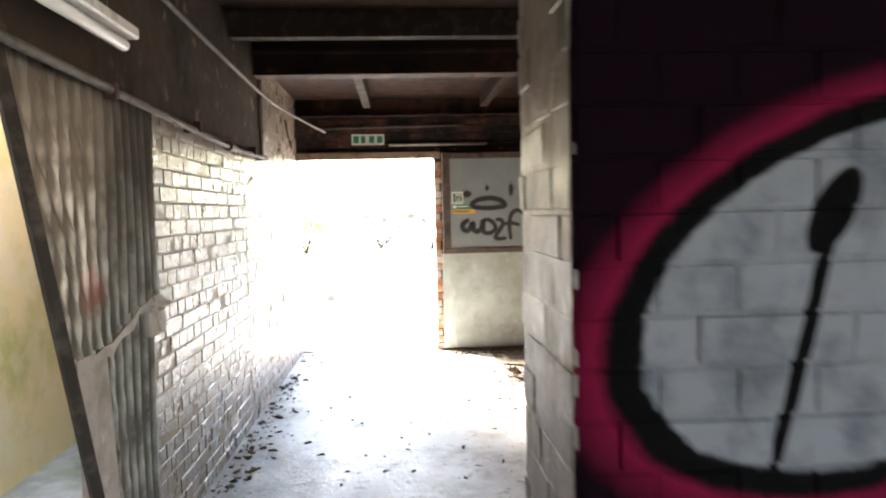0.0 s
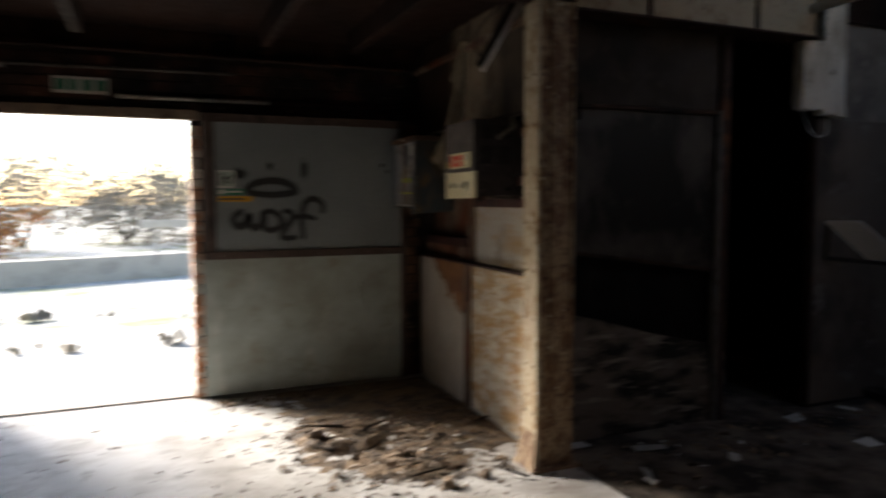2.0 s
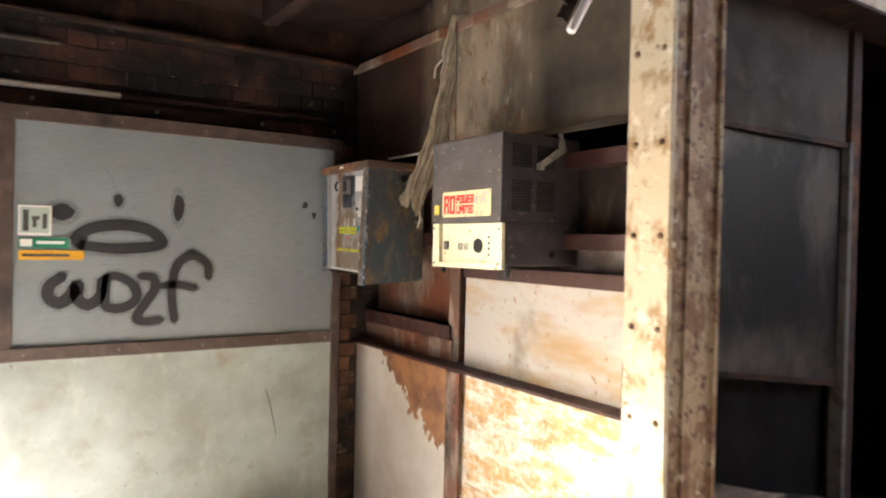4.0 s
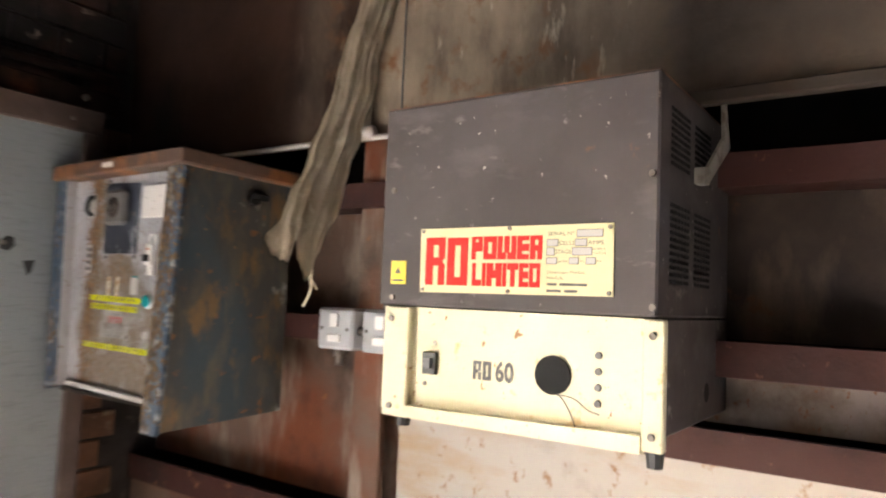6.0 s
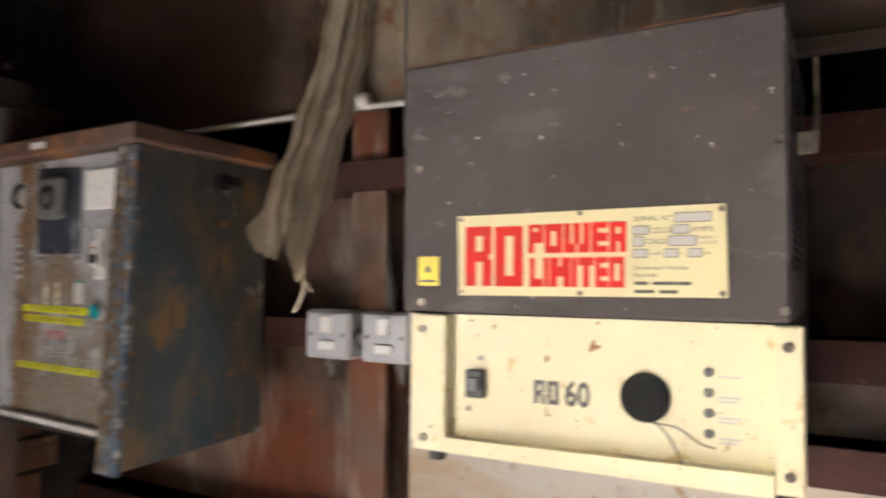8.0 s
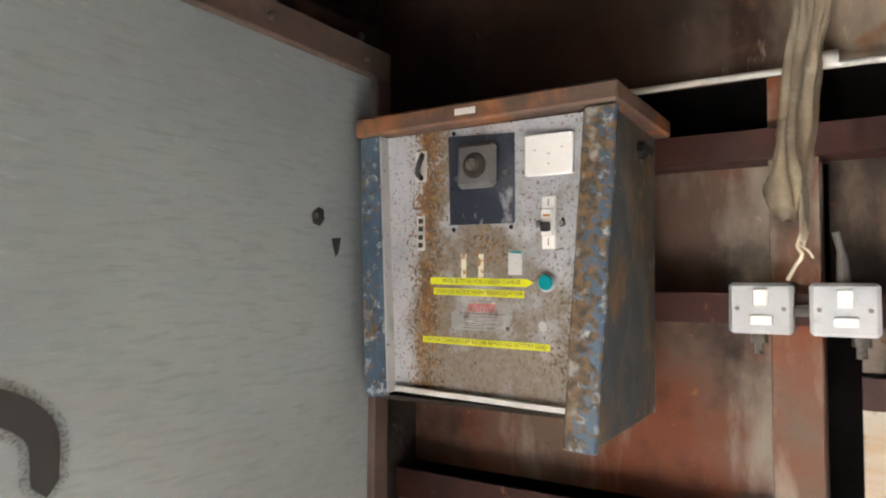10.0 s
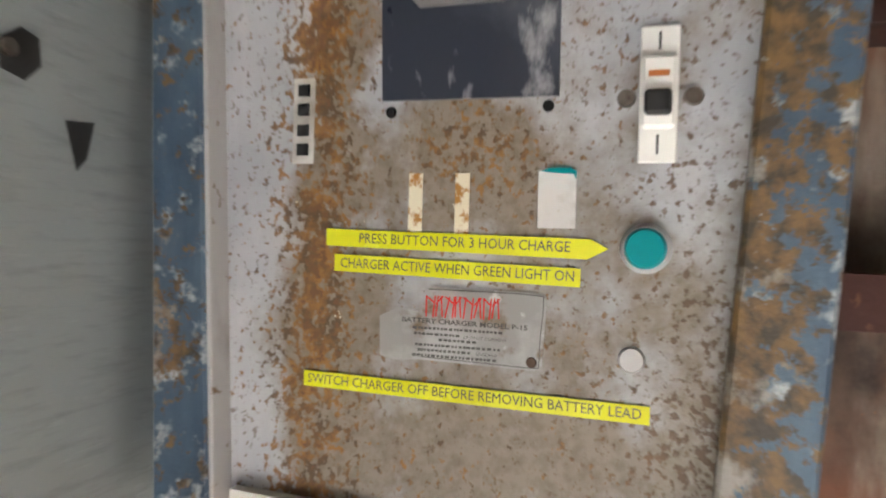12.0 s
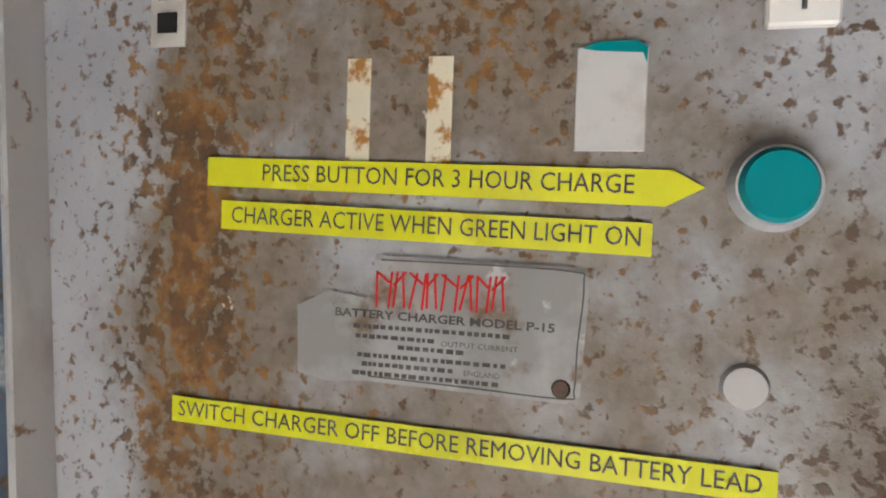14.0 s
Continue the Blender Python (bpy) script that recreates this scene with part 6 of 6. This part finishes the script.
part("door_post", boxes((4.43, 4.50, 6.22, 6.30, 0.0, 2.425), bevel=0.003), m_beam, pt)
lk = thing("steel_door_leaf", (5.62, 6.22, 0.0), "soot-darkened steel door leaf beside the opening", "door leaf")
m_leaf_sheet = surface("smoked_grey_leaf", (0.128, 0.103, 0.083), [((0.045, 0.038, 0.033), 2.4, 0.44, 0.64, (1, 1, 0.7)), ((0.22, 0.20, 0.18), 7.0, 0.60, 0.74)], spec=0.2, rough=0.6, bump=(40.0, 0.3, 0.002))
part("leaf", boxes((5.22, 6.04, 6.20, 6.24, 0.02, 1.95), bevel=0.003), m_leaf_sheet, lk)
part("edge_angle", boxes((5.20, 5.22, 6.185, 6.245, 0.0, 1.95), bevel=0.002), m_beam, lk)
part("bottom_rail", boxes((5.22, 6.04, 6.19, 6.24, 0.0, 0.02)), m_charred, lk)
bm = bmesh.new()
vs = [bm.verts.new(p) for p in ((5.30, 6.16, 1.275), (5.44, 6.02, 1.275), (5.80, 5.93, 0.995), (5.66, 6.08, 0.995), (5.30, 6.17, 1.26), (5.44, 6.03, 1.26), (5.80, 5.94, 0.975), (5.66, 6.09, 0.975))]
for f in ((0, 1, 2, 3), (7, 6, 5, 4), (0, 4, 5, 1), (1, 5, 6, 2), (2, 6, 7, 3), (3, 7, 4, 0)):
    bm.faces.new([vs[i] for i in f])
structure("wall_over_leaf", boxes((5.40, 6.048, 6.235, 6.26, 1.955, 2.60)), m_grey_plaster, "smoke-greyed plaster above the door leaf")
tray = thing("tilted_shelf", (5.55, 6.1, 0.98), "white tilted shelf board on a dark bracket", "shelf")
part("board", bm, m_white_plastic, tray)
bm = bmesh.new()
rod(bm, (5.34, 6.19, 1.02), (5.78, 5.97, 0.975), 0.014, 6)
rod(bm, (5.34, 6.19, 1.02), (5.34, 6.17, 1.25), 0.014, 6)
part("bracket", bm, m_charred, tray)
bm = bmesh.new()
for x0, x1, y0, y1, z0, z1 in ((5.00, 5.22, 6.125, 6.20, 2.00, 2.43), (5.20, 5.40, 6.14, 6.2, 1.965, 2.75)):
    box(bm, x0, x1, y0, y1, z0, z1)
bmesh.ops.subdivide_edges(bm, edges=bm.edges[:], cuts=7, use_grid_fill=True)
for v in bm.verts:
    low = max(0.0, min(1.0, (2.16 - v.co.z) / 0.18))
    v.co.x += 0.022 * noise.noise(Vector((v.co.z * 9, v.co.x * 3, 2.0))) * (0.5 + low)
    v.co.z += 0.035 * low * noise.noise(Vector((v.co.x * 16, 1.0, 3.0)))
    v.co.y -= 0.006 * noise.noise(v.co * 20)
m_stub = surface("stained_cream_plaster", (0.56, 0.50, 0.41), [((0.30, 0.24, 0.17), 6.0, 0.46, 0.66, (1, 1, 0.5)), ((0.14, 0.10, 0.07), 15.0, 0.60, 0.72)], rough=0.85, bump=(40.0, 0.6, 0.004))
solid("plaster_stub", bm, m_stub, "broken cream plaster stub hanging from the beam", "plaster", "structure")
bm = boxes((4.70, 5.15, 6.9, 6.95, 2.30, 2.335), (4.9, 4.91, 6.92, 6.93, 2.335, 2.60))
solid("strip_light", bm, m_pale_strip, "pale unlit strip in the dark back room", "light fitting")
bm = bmesh.new()
tube(bm, curve_pts([(4.93, 6.13, 2.02), (5.0, 6.12, 1.96), (5.05, 6.11, 1.86), (5.15, 6.12, 1.82), (5.22, 6.12, 1.86), (5.23, 6.135, 1.99)], 6), 0.0035, 6)
solid("cable", bm, m_pale_strip, "short curled white cable", "cable", smooth=True)
m_band = surface("browned_wall_band", (0.33, 0.28, 0.22), [((0.18, 0.14, 0.10), 2.0, 0.42, 0.66), ((0.42, 0.37, 0.30), 7.0, 0.55, 0.72)], rough=0.8)
structure("trim_far_east", boxes((6.02, 6.05, -2.75, 6.19, 2.03, 2.30), bevel=0.004), m_band, "grey painted band along the white wall")
bm = bmesh.new()
tube(bm, [(5.99, 2.3, 2.285), (5.99, 6.15, 2.285)], 0.012, 8)
solid("conduit", bm, m_conduit, "grey conduit along the wall band", "conduit")
bm = bmesh.new()
tube(bm, [(5.3, 2.29, 2.75), (5.04, 6.104, 2.617)], 0.03, 10)
solid("pipe", bm, m_pale_strip, "pale pipe under the side room ceiling", "pipe", smooth=True)
sl = thing("strip_light", (5.9, 5.0, 1.95), "small unlit strip light on the white wall", "light fitting")
part("housing", boxes((5.95, 6.045, 4.4, 5.12, 1.98, 2.02), bevel=0.005), m_pale_strip, sl)
rg = thing("wall_graffiti", (6.04, 5.7, 1.1), "red-brown sprayed marks on the white wall", "graffiti")
rng = random.Random(5)
for row, (z, y1, n) in enumerate(((1.79, 6.13, 13), (1.695, 6.13, 12))):
    for k in range(n):
        bm = bmesh.new()
        y = y1 - k * 0.069
        tilt = rng.uniform(-.008, .008)
        stroke(bm, [Vector((6.047, y + tilt, z + 0.036)), Vector((6.047, y, z - 0.036))], 0.017, (-1, 0, 0))
        stroke(bm, [Vector((6.0465, y, z + rng.choice((0.034, 0.0, -0.03)))), Vector((6.0465, y - 0.044, z + rng.uniform(-.02, .034)))], 0.016, (-1, 0, 0))
        if rng.random() < 0.7:
            stroke(bm, [Vector((6.046, y - 0.044, z + 0.034)), Vector((6.046, y - 0.040 + tilt, z - 0.034))], 0.016, (-1, 0, 0))
        part("bar", bm, m_redpaint, rg)
bm = bmesh.new()
stroke(bm, [Vector((6.0475, 6.15, 1.742)), Vector((6.0475, 5.30, 1.748))], 0.010, (-1, 0, 0))
part("bar", bm, m_redpaint, rg)
for ctrl in (((5.94, 1.45), (5.46, 1.44)), ((5.80, 1.33), (5.715, 1.60)), ((5.715, 1.60), (5.62, 1.33)), ((5.81, 1.50), (5.71, 1.27)), ((5.71, 1.27), (5.61, 1.50)), ((5.80, 1.335), (5.62, 1.335)), ((5.74, 1.60), (5.715, 1.635), (5.69, 1.60)),
             ((5.90, 1.515), (5.87, 1.54), (5.845, 1.52), (5.88, 1.47), (5.835, 1.472)), ((5.90, 1.37), (5.87, 1.40), (5.845, 1.375), (5.90, 1.315), (5.83, 1.312)), ((5.51, 1.532), (5.58, 1.53), (5.575, 1.50), (5.53, 1.50), (5.53, 1.47), (5.575, 1.468)), ((5.585, 1.385), (5.52, 1.388), (5.575, 1.31), (5.50, 1.305)),
             ((5.76, 1.225), (5.70, 1.245), (5.715, 1.17), (5.75, 1.125), (5.71, 1.11), (5.70, 1.16), (5.69, 1.245), (5.61, 1.24))):
    bm = bmesh.new()
    stroke(bm, [Vector((6.047, y, z)) for y, z in ctrl], 0.016, (-1, 0, 0))
    part("bar", bm, m_redpaint, rg)
for y0, y1, x, w in ((4.6, 6.25, 5.82, 0.09), (4.9, 6.3, 5.95, 0.06), (5.3, 6.0, 5.70, 0.05)):
    bm = bmesh.new()
    rod(bm, (x - 0.25, y0, 0.035), (x, y1, 0.05), w / 2, 6)
    solid("charred_plank", bm, m_charred, "charred timber lying along the wall foot", "plank", group="charred planks")

# ---------------------------------------------------------------- rubble
CHIP = ((-1, -1, -1), (1, -1, -1), (1, 1, -1), (-1, 1, -1), (-.7, -.7, 1), (.7, -.8, 1), (.8, .7, 1), (-.8, .8, 1))
CHIP_F = ((0, 3, 2, 1), (4, 5, 6, 7), (0, 1, 5, 4), (1, 2, 6, 5), (2, 3, 7, 6), (3, 0, 4, 7))


def chips(name, n, place, size, flat, mat, label, category, seed):
    rng = random.Random(seed)
    verts, faces = [], []
    for _ in range(n):
        x, y, z = place(rng)
        s = size * (0.35 + rng.random() ** 3 * 1.9)
        e = Euler((rng.uniform(-.5, .5), rng.uniform(-.5, .5), rng.uniform(0, 6.3)))
        base = len(verts)
        sx, sy, sz = s * rng.uniform(.6, 1.5), s * rng.uniform(.3, 1), s * flat * rng.uniform(.3, 1.2)
        for q in CHIP:
            v = Vector((q[0] * sx * rng.uniform(.7, 1.1), q[1] * sy * rng.uniform(.7, 1.1), q[2] * sz))
            v.rotate(e)
            verts.append((x + v.x, y + v.y, max(0.001, z + v.z)))
        faces += [[base + i for i in f] for f in CHIP_F]
    me = bpy.data.meshes.new(name)
    me.from_pydata(verts, [], faces)
    me.materials.append(mat)
    return tagged(new(name, me), label, category, "", "stuff")


def mound_height(x, y):
    h = 0.0
    for cx, cy, rx, ry, top in ((2.20, 6.86, 0.36, 0.30, 0.085), (2.42, 6.32, 0.34, 0.26, 0.06), (2.68, 6.75, 0.34, 0.42, 0.035)):
        d = ((x - cx) / rx) ** 2 + ((y - cy) / ry) ** 2
        h = max(h, top * max(0.0, 1 - d) ** 0.8)
    h *= 0.7 + 0.9 * noise.noise(Vector((x * 7, y * 7, 1.0))) ** 2 + 0.35 * noise.noise(Vector((x * 16, y * 16, 4.0)))
    h -= 0.010 * (1.0 + noise.noise(Vector((x * 11, y * 11, 6.0))))
    film = 0.002 + 0.009 * min(1.0, max(0.0, (x - 1.9) / 0.5)) * min(1.0, max(0.0, (y - 6.3) / 0.4)) - 0.010 * max(0.0, (1.95 - x) / 0.5) - 0.010 * max(0.0, (6.35 - y) / 0.5) + 0.007 * noise.noise(Vector((x * 5, y * 5, 9.0))) + 0.006 * noise.noise(Vector((x * 14, y * 14, 2.0)))
    return max(h, film)


bm = bmesh.new()
N = 110
g = [[bm.verts.new((1.45 + 1.65 * i / N, 5.8 + 2.19 * j / N, max(-0.006, mound_height(1.45 + 1.65 * i / N, 5.8 + 2.19 * j / N)) - 0.002)) for j in range(N + 1)] for i in range(N + 1)]
for i in range(N):
    for j in range(N):
        bm.faces.new((g[i][j], g[i + 1][j], g[i + 1][j + 1], g[i][j + 1]))
m_mound = surface("ashy_dirt", (0.19, 0.125, 0.07), [((0.06, 0.046, 0.035), 8.0, 0.42, 0.62), ((0.30, 0.27, 0.235), 22.0, 0.58, 0.72)], rough=0.95, bump=(60.0, 0.8, 0.008))
tagged(solid("rubble_mound", bm, m_mound, "low heap of ash and dirt on the floor", "rubble"), kind="stuff")


def in_heap(rng):
    cx, cy, sd = rng.choice(((2.20, 6.86, 0.17), (2.20, 6.86, 0.20), (2.42, 6.34, 0.19), (2.45, 6.30, 0.24), (2.70, 6.75, 0.24), (2.45, 6.75, 0.42)))
    x, y = rng.gauss(cx, sd * 1.15), rng.gauss(cy, sd)
    x, y = min(max(x, 1.4), 3.05), min(max(y, 5.3), 7.9)
    return x, y, max(0.0, mound_height(x, y)) + 0.004


def by_wall(rng):
    return 0.03 + abs(rng.gauss(0, 0.10)), rng.uniform(3.9, 8.0), 0.004


def by_door(rng):
    return rng.uniform(1.5, 3.1), 7.95 - abs(rng.gauss(0, 0.12)), 0.004


def side_room(rng):
    return rng.uniform(3.25, 5.9), 6.1 - abs(rng.gauss(0, 0.35)), 0.004


def anywhere(rng):
    return rng.uniform(0.1, 3.2), rng.uniform(2.5, 7.9), 0.003


chips("rubble", 4200, in_heap, 0.0062, 0.6, m_debris, "broken brick, ash and splinters in a heap", "rubble", 1)
chips("rubble", 320, by_wall, 0.012, 0.4, m_debris, "debris along the foot of the brick wall", "rubble", 2)
chips("rubble", 260, by_door, 0.014, 0.4, m_debris, "debris along the foot of the door", "rubble", 3)
chips("rubble", 420, side_room, 0.015, 0.4, m_debris, "burnt scraps along the partition foot", "rubble", 4)
chips("rubble", 380, anywhere, 0.010, 0.4, m_debris, "scattered grit on the concrete floor", "rubble", 5)
chips("rubble", 46, in_heap, 0.022, 0.8, m_debris, "larger clods and brick ends in the heap", "rubble", 8)
m_scrap = vary_islands(surface("pale_scrap", (0.55, 0.52, 0.47), [((0.3, 0.26, 0.2), 20.0, 0.5, 0.7)], rough=0.8, bump=None), 0.8)
chips("paper_scraps", 60, in_heap, 0.018, 0.15, m_scrap, "pale scraps of paper and plaster in the rubble", "scraps", 6)
chips("paper_scraps", 26, side_room, 0.05, 0.08, m_scrap, "pale scraps on the side room floor", "scraps", 7)
rng = random.Random(11)
for k in range(9):
    x, y, z = in_heap(rng)
    a = rng.uniform(0, 3.1)
    l = rng.uniform(0.10, 0.28)
    bm = bmesh.new()
    rod(bm, (x - math.cos(a) * l / 2, y - math.sin(a) * l / 2, z + 0.01), (x + math.cos(a) * l / 2, y + math.sin(a) * l / 2, z + rng.uniform(0.015, 0.05)), rng.uniform(0.006, 0.014), 5, 0.005)
    solid("splinter", bm, m_charred, "dark splintered stick on the rubble heap", "stick", group="splinters in the heap")

# ---------------------------------------------------------------- yard outside
bm = bmesh.new()
vs = [(-14, 12.0), (14, 21.5)]
d = Vector((vs[1][0] - vs[0][0], vs[1][1] - vs[0][1], 0)).normalized()
s = Vector((-d.y, d.x, 0)) * 0.15
q = [Vector((*vs[0], 0)) - s, Vector((*vs[1], 0)) - s, Vector((*vs[1], 0)) + s, Vector((*vs[0], 0)) + s]
lo = [bm.verts.new((p.x, p.y, -0.02)) for p in q]
hi = [bm.verts.new((p.x, p.y, 0.42)) for p in q]
bm.faces.new(lo[::-1])
bm.faces.new(hi)
for i in range(4):
    bm.faces.new((lo[i], lo[(i + 1) % 4], hi[(i + 1) % 4], hi[i]))
structure("wall_low_yard", bm, m_concrete_grey, "low grey concrete wall across the yard")


def shrub(at, r, h, n, mat, label, seed):
    rng = random.Random(seed)
    e = thing("shrub", at, label, "shrub", "yard shrubs")
    bm = bmesh.new()
    for k in range(5):
        a = rng.uniform(0, 6.3)
        rod(bm, at, (at[0] + math.cos(a) * r * 0.5, at[1] + math.sin(a) * r * 0.5, at[2] + h * 0.7), 0.05, 5, 0.012)
    part("stem", bm, m_charred, e)
    verts, faces = [], []
    clumps = [(rng.gauss(0, r * 0.45), rng.gauss(0, r * 0.45), h * rng.uniform(0.25, 0.9), r * rng.uniform(0.2, 0.45)) for _ in range(16)]
    for _ in range(n):
        c = rng.choice(clumps)
        p = Vector((c[0] + rng.gauss(0, c[3] * 0.6), c[1] + rng.gauss(0, c[3] * 0.6), max(0.05, c[2] + rng.gauss(0, c[3] * 0.5)))) + Vector(at)
        u = Vector((rng.uniform(-1, 1), rng.uniform(-1, 1), rng.uniform(-1, 1))).normalized() * 0.09
        w = u.orthogonal().normalized() * 0.045
        b = len(verts)
        verts += [p - u, p + w, p + u, p - w]
        faces.append((b, b + 1, b + 2, b + 3))
    me = bpy.data.meshes.new("crown")
    me.from_pydata([tuple(v) for v in verts], [], faces)
    me.materials.append(mat)
    ob = new("crown", me)
    ob.parent = e
    ob.matrix_parent_inverse = e.matrix_basis.inverted()


for k, (x, y, r, h) in enumerate(((-6.5, 26, 3.0, 3.4), (-2.5, 27, 2.6, 3.6), (2.2, 28, 2.8, 2.6), (6.0, 30, 3.2, 3.4), (-11, 25, 3.4, 3.6), (10.5, 32, 3.2, 3.0), (-4.6, 29, 3.2, 3.0), (0.2, 30, 3.0, 2.7), (4.2, 33, 3.4, 3.0), (-8.8, 30, 3.4, 3.2), (14.5, 36, 3.6, 3.4))):
    shrub((x, y, -0.02), r, h * 0.85, 2400, m_leafy, "loose green-brown shrub beyond the low wall", 20 + k)
shrub((-2.6, 22.5, -0.02), 1.0, 1.3, 900, m_leaf_orange, "rusty orange autumn shrub beyond the low wall", 40)
bm = boxes((0.8, 8.0, 22.0, 22.1, 0.75, 0.95), bevel=0.01)
for x in (1.2, 3.4, 5.6, 7.8):
    box(bm, x - 0.05, x + 0.05, 22.1, 22.2, -0.02, 0.9)
solid("crash_barrier", bm, m_concrete_grey, "grey metal crash barrier on short posts", "barrier")
chips("grass_tufts", 130, lambda r: (r.uniform(-4, 6), r.choice((10.4, 12.3)) + r.gauss(0, 0.12), 0.02), 0.05, 1.0, m_leafy, "thin tufts of grass on the yard", "grass", 9)

# ---------------------------------------------------------------- bricks, laid last
lay_bricks(wall_west, m_white_brick, "y", 0.004, 1, 3.86, 5.70, 0.0, 1.88)
lay_bricks(wall_west, None, "y", 0.004, 1, 5.70, 8.34, 0.0, 1.88, joined=m_white_brick_far)
lay_bricks(wall_west, None, "y", 0.004, 1, 6.17, 8.12, 1.875, 2.60, joined=m_white_brick_far)
lay_bricks(wall_north, m_red_brick, "x", 8.118, -1, 0.0, 3.1, 2.10, 2.42)
lay_bricks(wall_north, m_strip_brick, "x", 8.118, -1, 2.985, 3.14, 0.0, 2.02)
lay_bricks(wall_north, m_jamb_brick, "x", 8.075, -1, 1.402, 1.478, 0.0, 1.97)
lay_bricks(wall_north, m_jamb_brick, "y", 1.402, -1, 8.08, 8.34, 0.0, 1.97)
lay_bricks(pier, m_pier_brick, "y", 1.288, -1, 1.90, 2.30, 0.0, 2.66)
lay_bricks(pier, m_mural, "x", 1.898, -1, 1.293, 2.15, 0.0, 2.66)
lay_bricks(panel_low, m_peel_brick, "y", 3.143, -1, 6.14, 7.15, 0.0, 0.975)
